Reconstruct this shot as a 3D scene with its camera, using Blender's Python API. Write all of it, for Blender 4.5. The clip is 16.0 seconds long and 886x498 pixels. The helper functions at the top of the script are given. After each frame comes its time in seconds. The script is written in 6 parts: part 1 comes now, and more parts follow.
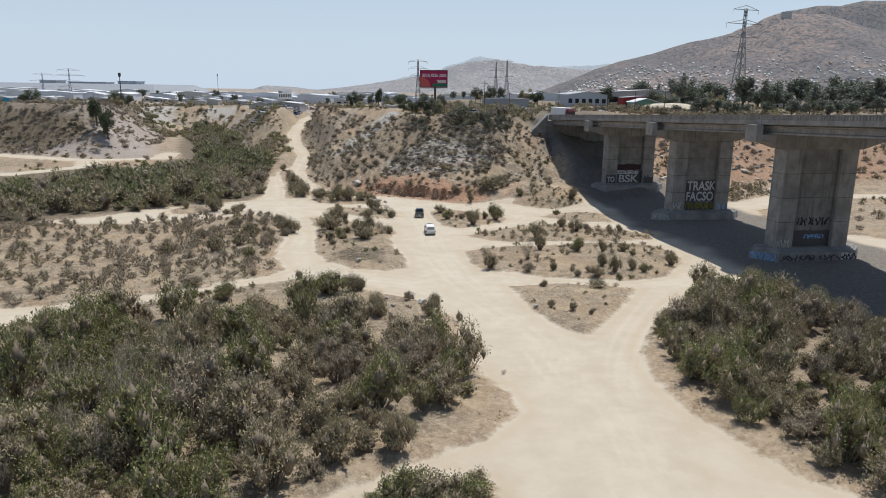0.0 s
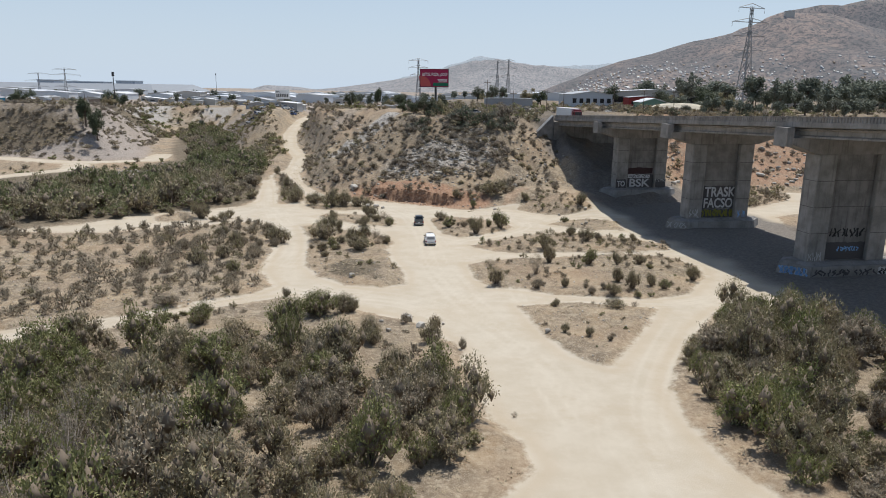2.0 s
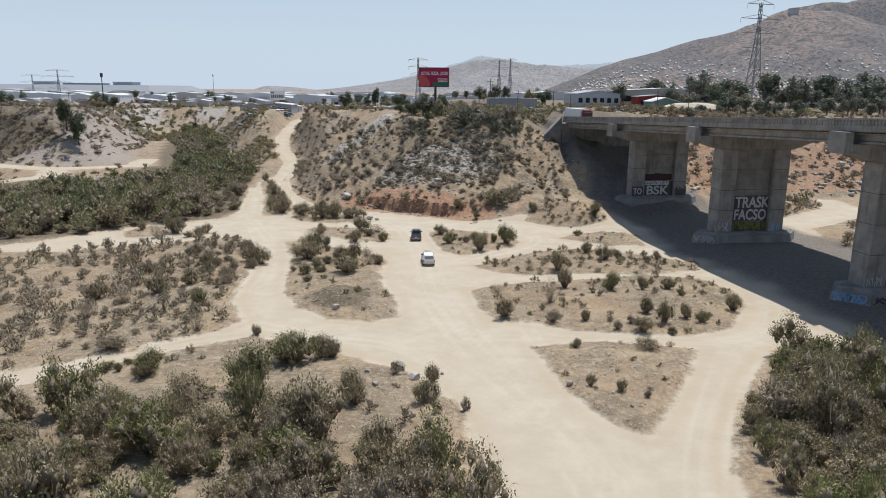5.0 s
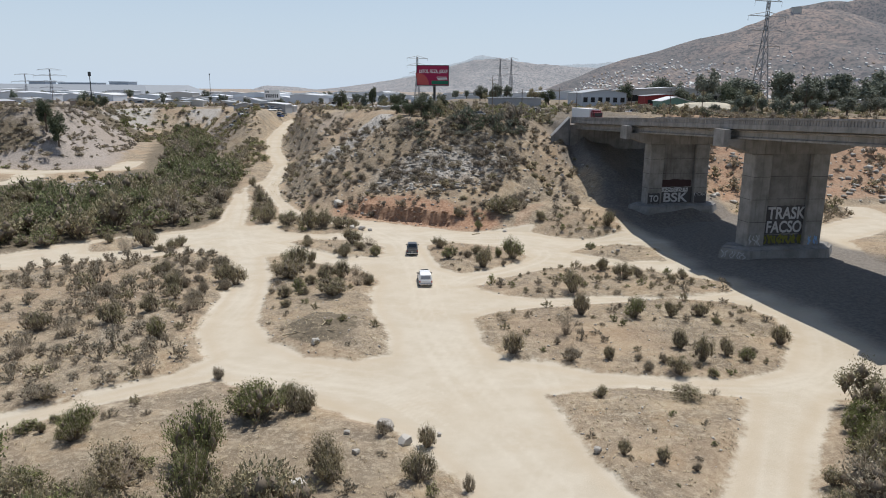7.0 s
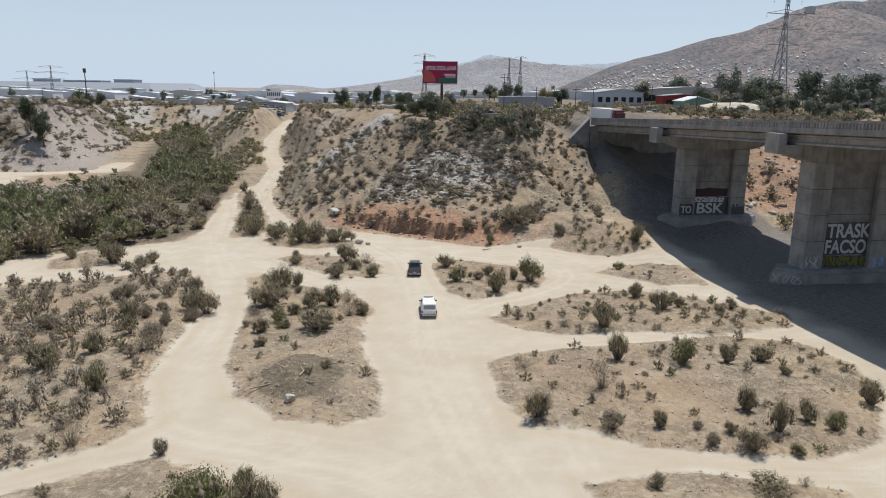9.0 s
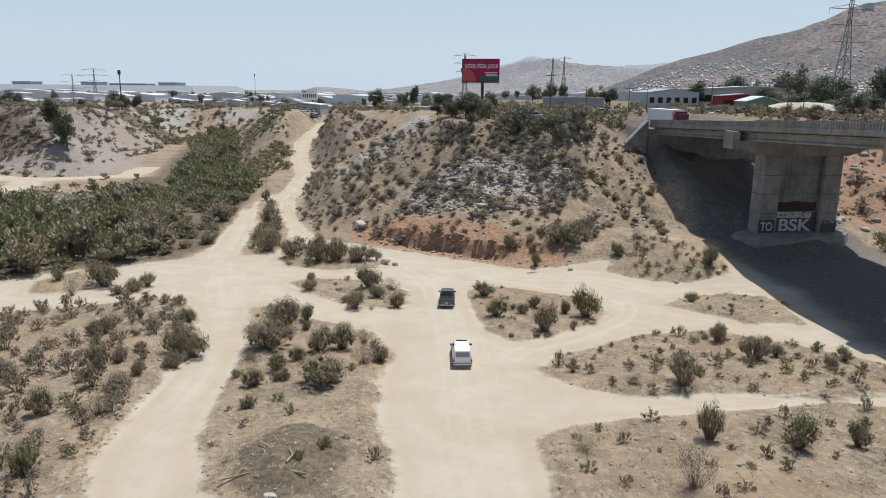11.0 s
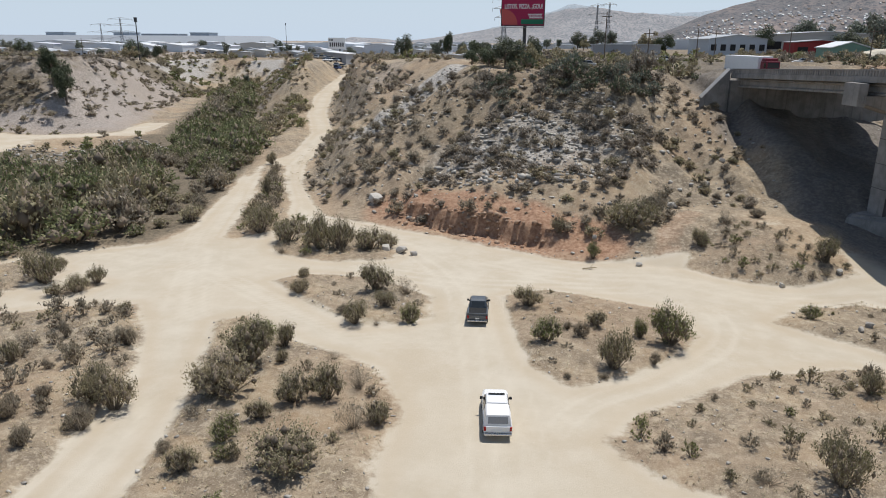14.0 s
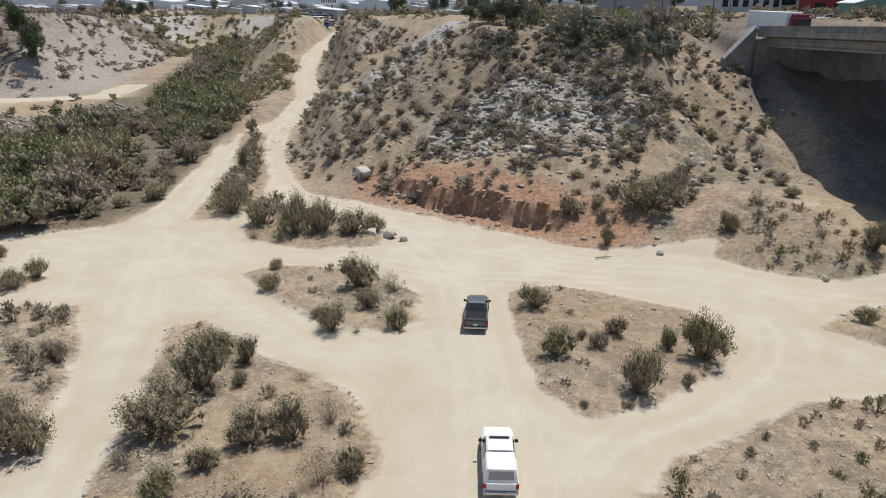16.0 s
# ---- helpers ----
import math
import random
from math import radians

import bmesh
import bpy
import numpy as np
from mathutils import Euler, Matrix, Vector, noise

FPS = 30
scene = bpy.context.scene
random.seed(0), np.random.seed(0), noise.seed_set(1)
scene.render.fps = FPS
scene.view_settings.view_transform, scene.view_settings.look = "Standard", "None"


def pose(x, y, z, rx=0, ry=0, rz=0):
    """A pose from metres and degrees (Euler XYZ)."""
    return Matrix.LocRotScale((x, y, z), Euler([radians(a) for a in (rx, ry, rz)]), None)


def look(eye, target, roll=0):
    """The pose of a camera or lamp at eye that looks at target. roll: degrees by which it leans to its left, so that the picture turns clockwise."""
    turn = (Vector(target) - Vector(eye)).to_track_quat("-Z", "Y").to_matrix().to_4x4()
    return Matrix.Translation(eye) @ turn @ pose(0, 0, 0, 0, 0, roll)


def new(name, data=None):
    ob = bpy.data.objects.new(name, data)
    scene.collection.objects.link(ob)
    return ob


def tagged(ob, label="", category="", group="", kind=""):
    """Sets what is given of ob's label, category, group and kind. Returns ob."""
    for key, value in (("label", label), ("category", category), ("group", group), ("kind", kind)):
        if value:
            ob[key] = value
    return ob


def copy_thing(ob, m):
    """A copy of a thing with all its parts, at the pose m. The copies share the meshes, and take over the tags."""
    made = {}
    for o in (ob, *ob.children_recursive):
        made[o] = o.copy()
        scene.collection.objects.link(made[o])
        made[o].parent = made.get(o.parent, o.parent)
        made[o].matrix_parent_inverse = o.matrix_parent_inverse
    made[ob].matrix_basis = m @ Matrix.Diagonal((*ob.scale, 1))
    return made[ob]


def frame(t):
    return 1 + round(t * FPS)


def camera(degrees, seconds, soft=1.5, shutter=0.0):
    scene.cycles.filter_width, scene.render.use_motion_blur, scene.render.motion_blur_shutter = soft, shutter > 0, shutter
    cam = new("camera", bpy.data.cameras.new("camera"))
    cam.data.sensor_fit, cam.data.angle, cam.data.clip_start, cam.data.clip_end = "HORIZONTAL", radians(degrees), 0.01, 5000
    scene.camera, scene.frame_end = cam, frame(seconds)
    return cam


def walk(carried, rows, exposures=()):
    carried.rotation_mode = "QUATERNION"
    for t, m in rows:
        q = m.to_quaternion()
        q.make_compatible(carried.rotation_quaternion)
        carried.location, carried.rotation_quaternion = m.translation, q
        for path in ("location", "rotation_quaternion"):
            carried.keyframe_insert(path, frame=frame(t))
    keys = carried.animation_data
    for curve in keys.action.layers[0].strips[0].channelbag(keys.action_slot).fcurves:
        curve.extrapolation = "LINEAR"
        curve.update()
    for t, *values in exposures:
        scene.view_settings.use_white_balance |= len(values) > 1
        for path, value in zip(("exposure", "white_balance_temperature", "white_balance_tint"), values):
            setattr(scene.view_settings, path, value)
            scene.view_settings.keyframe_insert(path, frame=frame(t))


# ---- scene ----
cam = camera(64.7, 16.0, 1.0)
PATH = [
    (0, (1.114, 0.801, 27.564), (1.094, 2.751, 27.119), 0.8),
    (0.5, (1.054, 2.71, 27.533), (1.032, 4.66, 27.088), 0.8),
    (1, (0.997, 4.945, 27.505), (0.976, 6.895, 27.06), 0.8),
    (1.5, (0.958, 7.512, 27.499), (0.936, 9.462, 27.054), 0.8),
    (2, (0.927, 10.384, 27.524), (0.905, 12.334, 27.078), 0.8),
    (2.5, (0.925, 13.266, 27.569), (0.902, 15.216, 27.125), 0.8),
    (3, (0.954, 15.68, 27.572), (0.932, 17.63, 27.126), 0.8),
    (3.5, (1.002, 17.72, 27.583), (0.979, 19.67, 27.137), 0.7),
    (4, (1.039, 19.958, 27.588), (1.014, 21.908, 27.142), 0.6),
    (6.5, (1.075, 34.916, 27.288), (1.047, 36.866, 26.841), 0.5),
    (7, (1.082, 38.406, 27.237), (1.054, 40.355, 26.79), 0.5),
    (7.5, (1.032, 42.086, 27.149), (1.004, 44.035, 26.7), 0.6),
    (8, (0.898, 45.812, 27.072), (0.866, 47.761, 26.622), 0.5),
    (8.2, (0.859, 47.346, 27.059), (0.821, 49.295, 26.609), 0.6),
    (10.3, (0.711, 64.239, 26.206), (0.641, 66.188, 25.763), 0.5),
    (10.5, (0.648, 65.879, 26.192), (0.516, 67.825, 25.75), 0.5),
    (11, (0.624, 69.954, 26.103), (0.462, 71.898, 25.659), 0.5),
    (11.5, (0.5, 74.13, 25.953), (0.308, 76.07, 25.509), 0.4),
    (12, (0.299, 78.269, 25.794), (0.08, 80.207, 25.35), 0.4),
    (12.5, (0.071, 82.188, 25.551), (-0.184, 84.121, 25.107), 0.3),
    (13, (-0.169, 85.883, 25.266), (-0.439, 87.814, 24.821), 0.3),
    (13.5, (-0.492, 89.381, 25.052), (-0.758, 91.303, 24.566), 0.3),
    (14, (-0.807, 92.728, 24.876), (-1.066, 94.626, 24.303), 0.3),
    (14.5, (-1.134, 95.944, 24.739), (-1.386, 97.816, 24.082), 0.3),
    (15, (-1.437, 98.995, 24.637), (-1.688, 100.86, 23.96), 0.3),
    (15.5, (-1.634, 101.402, 24.562), (-1.884, 103.267, 23.883), 0.3),
    (16, (-1.727, 102.966, 24.47), (-1.976, 104.831, 23.79), 0.3),
]
walk(cam, [(t, look(eye, target, roll)) for t, eye, target, roll in PATH])

# ---- world, sun and exposure ----
SUN_TO = Vector((0.20, 0.30, 1.0)).normalized()
world = bpy.data.worlds.new("sky_world")
scene.world = world
world.use_nodes = True
wn, wl = world.node_tree.nodes, world.node_tree.links
sky = wn.new("ShaderNodeTexSky")
sky.sky_type = 'NISHITA'
sky.sun_disc = False
sky.sun_elevation = math.asin(SUN_TO.z)
sky.sun_rotation = math.atan2(SUN_TO.x, SUN_TO.y)
sky.altitude = 100
sky.air_density, sky.dust_density, sky.ozone_density = 1.0, 0.6, 2.0
wn["Background"].inputs[1].default_value = 0.10
# thin summer haze: the sky pales to a milky blue towards the horizon
way = wn.new("ShaderNodeTexCoord")
split = wn.new("ShaderNodeSeparateXYZ")
fade = wn.new("ShaderNodeMapRange")
haze = wn.new("ShaderNodeMix")
haze.data_type = 'RGBA'
haze.inputs[7].default_value = (5.75, 6.85, 8.2, 1.0)
for key, val in zip((1, 2, 3, 4), (0.0, 0.4, 0.95, 0.05)):
    fade.inputs[key].default_value = val
wl.new(way.outputs["Generated"], split.inputs[0])
wl.new(split.outputs["Z"], fade.inputs[0])
wl.new(fade.outputs[0], haze.inputs[0])
wl.new(sky.outputs[0], haze.inputs[6])
wl.new(haze.outputs[2], wn["Background"].inputs[0])
lamp = bpy.data.lights.new("sun", 'SUN')
lamp.energy, lamp.angle, lamp.color = 4.1, radians(0.53), (1.0, 0.975, 0.94)
sun = new("sun", lamp)
sun.matrix_world = look(SUN_TO * 100, (0, 0, 0))
scene.view_settings.exposure = 0.0


# ---- materials ----
class Nodes:
    """A short way to write node materials."""

    def __init__(self, name, rough=0.9, metal=0.0):
        self.m = bpy.data.materials.new(name)
        self.m.use_nodes = True
        self.t = self.m.node_tree
        self.b = self.t.nodes["Principled BSDF"]
        self.b.inputs["Roughness"].default_value = rough
        self.b.inputs["Metallic"].default_value = metal
        self.b.inputs["Specular IOR Level"].default_value = 0.25
        self.geo = self.t.nodes.new("ShaderNodeTexCoord")
        self.coord = self.geo.outputs["Object"]

    def put(self, value, socket):
        if hasattr(value, "is_output"):
            self.t.links.new(value, socket)
        else:
            if hasattr(value, "__len__") and len(value) == 3:
                value = (*value, 1.0)
            socket.default_value = value

    def noise(self, scale, detail=3.0, rough=0.55, vec=None, stretch=None):
        n = self.t.nodes.new("ShaderNodeTexNoise")
        n.inputs["Scale"].default_value = scale
        n.inputs["Detail"].default_value = detail
        n.inputs["Roughness"].default_value = rough
        v = vec or self.coord
        if stretch:
            mp = self.t.nodes.new("ShaderNodeMapping")
            mp.inputs["Scale"].default_value = stretch
            self.t.links.new(v, mp.inputs[0])
            v = mp.outputs[0]
        self.t.links.new(v, n.inputs["Vector"])
        return n.outputs["Fac"]

    def ramp(self, value, lo, hi, a=0.0, b=1.0):
        n = self.t.nodes.new("ShaderNodeMapRange")
        n.interpolation_type = 'SMOOTHSTEP'
        self.put(value, n.inputs[0])
        for k, v in enumerate((lo, hi, a, b)):
            n.inputs[k + 1].default_value = v
        return n.outputs[0]

    def math(self, op, a, b=0.0):
        n = self.t.nodes.new("ShaderNodeMath")
        n.operation = op
        self.put(a, n.inputs[0])
        self.put(b, n.inputs[1])
        return n.outputs[0]

    def mix(self, f, a, b, kind='MIX'):
        n = self.t.nodes.new("ShaderNodeMix")
        n.data_type, n.blend_type = 'RGBA', kind
        self.put(f, n.inputs[0])
        self.put(a, n.inputs[6])
        self.put(b, n.inputs[7])
        return n.outputs[2]

    def attr(self, name):
        n = self.t.nodes.new("ShaderNodeAttribute")
        n.attribute_name = name
        return n.outputs["Fac"]

    def rnd(self):
        n = self.t.nodes.new("ShaderNodeObjectInfo")
        return n.outputs["Random"]

    def island(self):
        n = self.t.nodes.new("ShaderNodeNewGeometry")
        return n.outputs["Random Per Island"]

    def bump(self, height, strength=0.4, dist=0.05):
        n = self.t.nodes.new("ShaderNodeBump")
        n.inputs["Strength"].default_value = strength
        n.inputs["Distance"].default_value = dist
        self.t.links.new(height, n.inputs["Height"])
        self.t.links.new(n.outputs[0], self.b.inputs["Normal"])

    def color(self, c):
        self.put(c, self.b.inputs["Base Color"])
        return self

    def rough(self, r):
        self.put(r, self.b.inputs["Roughness"])
        return self


def ground_material():
    n = Nodes("dry_ground", 0.95)
    sd, red, grey, brush, shaded_gravel, rut, pale = (n.attr(k) for k in ("sd", "red", "grey", "brush", "shaded_gravel", "rut", "pale"))
    big, mid, fine, grit = n.noise(0.05, 4), n.noise(0.33, 6, 0.6), n.noise(1.9, 8, 0.74), n.noise(11, 5, 0.8)
    patch = n.noise(0.13, 5, 0.62)
    # bare soil, dry straw and leaf litter in patches
    soil = n.mix(n.ramp(mid, 0.4, 0.62), (0.2, 0.156, 0.107), (0.315, 0.247, 0.168))
    soil = n.mix(n.ramp(patch, 0.5, 0.62, 0.0, 0.75), soil, n.mix(n.ramp(mid, 0.4, 0.6), (0.325, 0.232, 0.138), (0.4, 0.31, 0.2)))
    soil = n.mix(n.ramp(patch, 0.46, 0.36, 0.0, 0.75), soil, n.mix(n.ramp(mid, 0.4, 0.6), (0.155, 0.124, 0.09), (0.24, 0.195, 0.14)))
    soil = n.mix(n.ramp(n.noise(0.7, 5, 0.65), 0.56, 0.66, 0.0, 0.65), soil, (0.43, 0.362, 0.262))
    soil = n.mix(n.ramp(fine, 0.5, 0.62, 0.0, 0.65), soil, (0.47, 0.395, 0.285))
    soil = n.mix(n.ramp(fine, 0.46, 0.3, 0.0, 0.6), soil, (0.145, 0.11, 0.076))
    soil = n.mix(n.ramp(grit, 0.53, 0.64, 0.0, 0.7), soil, (0.52, 0.455, 0.355))
    soil = n.mix(n.ramp(grit, 0.46, 0.35, 0.0, 0.65), soil, (0.13, 0.098, 0.068))
    soil = n.mix(n.math('MULTIPLY', n.ramp(big, 0.45, 0.65), 0.35), soil, (0.33, 0.225, 0.14))
    clay = n.mix(n.ramp(fine, 0.35, 0.65), (0.235, 0.128, 0.077), (0.42, 0.27, 0.175))
    soil = n.mix(n.ramp(n.math('ADD', red, n.math('MULTIPLY', mid, 0.6)), 0.5, 0.95), soil, clay)
    soil = n.mix(n.math('MULTIPLY', n.ramp(sd, -3.0, -0.5), n.ramp(big, 0.42, 0.6, 0.1, 0.6)), soil, n.mix(n.ramp(fine, 0.35, 0.6), (0.3, 0.212, 0.135), (0.44, 0.345, 0.235)))
    gravel = n.mix(n.ramp(fine, 0.4, 0.62), (0.25, 0.228, 0.2), (0.48, 0.445, 0.395))
    soil = n.mix(n.ramp(n.math('ADD', grey, n.math('MULTIPLY', mid, 0.6)), 0.5, 0.95), soil, gravel)
    # pale bare soil, lightened a little more to suggest haze
    bare = n.mix(n.ramp(fine, 0.35, 0.65), (0.235, 0.197, 0.166), (0.4, 0.345, 0.296))
    soil = n.mix(n.ramp(n.math('ADD', pale, n.math('MULTIPLY', mid, 0.5)), 0.55, 1.2, 0.0, 0.85), soil, bare)
    litter = n.mix(n.ramp(fine, 0.35, 0.65), (0.1, 0.082, 0.058), (0.22, 0.176, 0.12))
    # grey gravel, coloured darker to deepen the shade under the deck
    shaded_shingle = n.mix(n.ramp(fine, 0.35, 0.65), (0.115, 0.104, 0.093), (0.205, 0.183, 0.16))
    soil = n.mix(n.ramp(shaded_gravel, 0.2, 0.9, 0.0, 0.85), soil, shaded_shingle)
    soil = n.mix(n.ramp(n.math('ADD', brush, n.math('MULTIPLY', mid, 0.8)), 0.55, 1.15), soil, litter)
    # road dust: pale where tyres have rolled it, warmer between and along the rims
    dust = n.mix(n.ramp(mid, 0.3, 0.7), (0.475, 0.41, 0.312), (0.535, 0.472, 0.372))
    dust = n.mix(n.ramp(big, 0.4, 0.65, 0.0, 0.4), dust, (0.5, 0.423, 0.315))
    dust = n.mix(n.ramp(patch, 0.5, 0.66, 0.0, 0.6), dust, (0.455, 0.378, 0.275))
    dust = n.mix(n.ramp(n.math('ADD', rut, n.math('MULTIPLY', n.math('SUBTRACT', fine, 0.5), 0.5)), 0.3, 1.1, 0.0, 0.42), dust, (0.6, 0.543, 0.442))
    dust = n.mix(n.ramp(fine, 0.56, 0.72, 0.0, 0.3), dust, (0.58, 0.52, 0.42))
    dust = n.mix(n.ramp(grit, 0.58, 0.72, 0.0, 0.3), dust, (0.36, 0.305, 0.23))
    rim = n.math('MULTIPLY', n.ramp(sd, 0.0, 0.9), n.ramp(sd, 2.4, 0.9))
    dust = n.mix(n.math('MULTIPLY', rim, 0.38), dust, (0.45, 0.36, 0.25))
    dust = n.mix(n.ramp(n.math('ADD', shaded_gravel, n.math('MULTIPLY', mid, 0.3)), 0.25, 0.9, 0.0, 0.9), dust, shaded_shingle)
    edge = n.math('ADD', sd, n.math('MULTIPLY', n.math('SUBTRACT', mid, 0.5), 2.4))
    edge = n.math('ADD', edge, n.math('MULTIPLY', n.math('SUBTRACT', fine, 0.5), 1.5))
    f = n.ramp(n.math('ADD', edge, n.math('MULTIPLY', rut, 0.9)), -0.55, 0.4)
    n.color(n.mix(f, soil, dust))
    rel = n.math('ADD', n.math('MULTIPLY', fine, n.ramp(f, 0, 1, 1.0, 0.22)), n.math('MULTIPLY', grit, 0.3))
    n.bump(rel, 0.55, 0.25)
    return n.m


def leaf_material(name, a, b, dry):
    n = Nodes(name, 0.75)
    clump = n.ramp(n.noise(1.3, 3, 0.6), 0.36, 0.64)
    c = n.mix(n.math('ADD', n.math('MULTIPLY', n.island(), 0.5), n.math('MULTIPLY', clump, 0.5)), a, b)
    c = n.mix(n.ramp(n.noise(0.35, 2), 0.5, 0.72, 0.0, 0.75), c, dry)
    c = n.mix(n.ramp(n.rnd(), 0.55, 1.0, 0.0, 0.5), c, dry)
    n.color(c)
    tr = n.t.nodes.new("ShaderNodeBsdfTranslucent")
    n.t.links.new(c, tr.inputs[0])
    mx = n.t.nodes.new("ShaderNodeMixShader")
    mx.inputs[0].default_value = 0.15
    n.t.links.new(n.b.outputs[0], mx.inputs[1])
    n.t.links.new(tr.outputs[0], mx.inputs[2])
    n.t.links.new(mx.outputs[0], n.t.nodes["Material Output"].inputs[0])
    return n.m


def concrete_material(name, a, b, streak=0.5):
    n = Nodes(name, 0.88)
    c = n.mix(n.ramp(n.noise(0.5, 5), 0.32, 0.68), a, b)
    c = n.mix(n.ramp(n.noise(1.3, 5, 0.6, None, (1.6, 1.6, 0.09)), 0.5, 0.75, 0.0, streak), c, tuple(v * 0.5 for v in a))
    c = n.mix(n.ramp(n.noise(9, 4), 0.52, 0.75, 0.0, 0.4), c, tuple(v * 1.25 for v in b))
    n.color(c)
    n.bump(n.noise(6, 6, 0.7), 0.3, 0.05)
    return n.m


def paint_material(name, c, rough=0.4, metal=0.0, wear=0.25):
    n = Nodes(name, rough, metal)
    f = n.ramp(n.noise(3.5, 5), 0.45, 0.75, 0.0, wear)
    n.color(n.mix(f, c, tuple(v * 0.72 + 0.03 for v in c)))
    n.rough(n.ramp(n.noise(8, 3), 0.3, 0.7, rough * 0.8, min(1.0, rough * 1.25)))
    return n.m


GROUND = ground_material()
LEAF_OLIVE = leaf_material("olive_leaf", (0.135, 0.123, 0.072), (0.46, 0.405, 0.24), (0.4, 0.325, 0.205))
LEAF_GREEN = leaf_material("green_leaf", (0.08, 0.091, 0.038), (0.325, 0.34, 0.13), (0.34, 0.3, 0.155))
LEAF_GREY = leaf_material("grey_leaf", (0.2, 0.173, 0.125), (0.45, 0.39, 0.285), (0.38, 0.315, 0.21))
LEAF_TREE = leaf_material("tree_leaf", (0.06, 0.075, 0.045), (0.14, 0.158, 0.092), (0.15, 0.148, 0.105))
# tree leaf greyed towards blue, haze put into its colour
LEAF_HAZED = leaf_material("hazed_tree_leaf", (0.11, 0.125, 0.095), (0.215, 0.235, 0.175), (0.21, 0.205, 0.16))
LEAF_RIVER = leaf_material("river_leaf", (0.1, 0.118, 0.052), (0.3, 0.31, 0.145), (0.31, 0.275, 0.165))
LEAF_DARK = leaf_material("dark_scrub_leaf", (0.15, 0.133, 0.106), (0.38, 0.33, 0.262), (0.34, 0.284, 0.215))
TWIG = paint_material("twig_bark", (0.19, 0.152, 0.112), 0.9)
DEAD_TWIG = paint_material("bleached_twig", (0.21, 0.186, 0.165), 0.9)
STRAW = leaf_material("straw", (0.36, 0.29, 0.19), (0.56, 0.47, 0.32), (0.42, 0.33, 0.21))
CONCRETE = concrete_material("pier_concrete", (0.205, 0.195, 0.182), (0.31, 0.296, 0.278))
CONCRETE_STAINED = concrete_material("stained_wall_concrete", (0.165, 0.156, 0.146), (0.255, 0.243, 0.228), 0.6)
CONCRETE_DARK = concrete_material("deck_concrete", (0.21, 0.197, 0.182), (0.31, 0.29, 0.268), 0.7)
JOINT = paint_material("dirty_joint", (0.075, 0.07, 0.066), 0.95)
COPING = concrete_material("pale_coping", (0.38, 0.37, 0.35), (0.52, 0.5, 0.47), 0.3)
STONE = Nodes("stone", 0.9)
STONE.color(STONE.mix(STONE.island(), STONE.mix(STONE.ramp(STONE.noise(5, 4), 0.35, 0.65), (0.22, 0.196, 0.168), (0.36, 0.328, 0.285)), (0.5, 0.465, 0.41)))
STONE.bump(STONE.noise(9, 5), 0.5, 0.05)
STONE = STONE.m


# ---- small mesh helpers ----
def link_mesh(name, verts, faces, mats, parent=None, label="", idx=None, smooth=False):
    me = bpy.data.meshes.new(name)
    me.from_pydata([tuple(v) for v in verts], [], [tuple(f) for f in faces])
    for m in (mats if isinstance(mats, (list, tuple)) else [mats]):
        me.materials.append(m)
    if idx is not None:
        me.polygons.foreach_set("material_index", np.asarray(idx, dtype=np.int32))
    if smooth:
        me.polygons.foreach_set("use_smooth", np.ones(len(me.polygons), dtype=bool))
    me.update()
    ob = new(name, me)
    if parent:
        ob.parent = parent
    if label:
        tagged(ob, label)
    return ob


def part(name, bm, material, parent, label=""):
    me = bpy.data.meshes.new(name)
    bm.to_mesh(me)
    bm.free()
    me.materials.append(material)
    ob = new(name, me)
    ob.parent = parent
    if label:
        tagged(ob, label)
    return ob


def box(bm, x0, x1, y0, y1, z0, z1, bevel=0.0, taper=None, m=None):
    """A box in bm; taper=(sx, sy) scales its top; m places it."""
    got = bmesh.ops.create_cube(bm, size=1.0)["verts"]
    cx, cy, cz = (x0 + x1) / 2, (y0 + y1) / 2, (z0 + z1) / 2
    for v in got:
        top = v.co.z > 0
        sx, sy = taper if taper and top else (1, 1)
        v.co = Vector((cx + v.co.x * (x1 - x0) * sx, cy + v.co.y * (y1 - y0) * sy, cz + v.co.z * (z1 - z0)))
    if bevel:
        edges = list({e for v in got for e in v.link_edges})
        got = [v for v in bmesh.ops.bevel(bm, geom=edges, offset=bevel, segments=1, affect='EDGES')["verts"]]
    if m is not None:
        for v in got:
            v.co = m @ v.co
    return bm


def rod(bm, p, q, r0, r1=None, n=8):
    """A tapered rod from p to q."""
    p, q = Vector(p), Vector(q)
    m = Matrix.Translation((p + q) / 2) @ (q - p).to_track_quat('Z', 'Y').to_matrix().to_4x4()
    bmesh.ops.create_cone(bm, cap_ends=True, segments=n, radius1=r0, radius2=r0 if r1 is None else r1, depth=(q - p).length, matrix=m)
    return bm


def boxes(*rows, bevel=0.0):
    bm = bmesh.new()
    for r in rows:
        box(bm, *r, bevel=bevel)
    return bm


def thing(name, m, label, category, group="", kind=""):
    ob = new(name)
    ob.matrix_world = m
    return tagged(ob, label, category, group, kind)


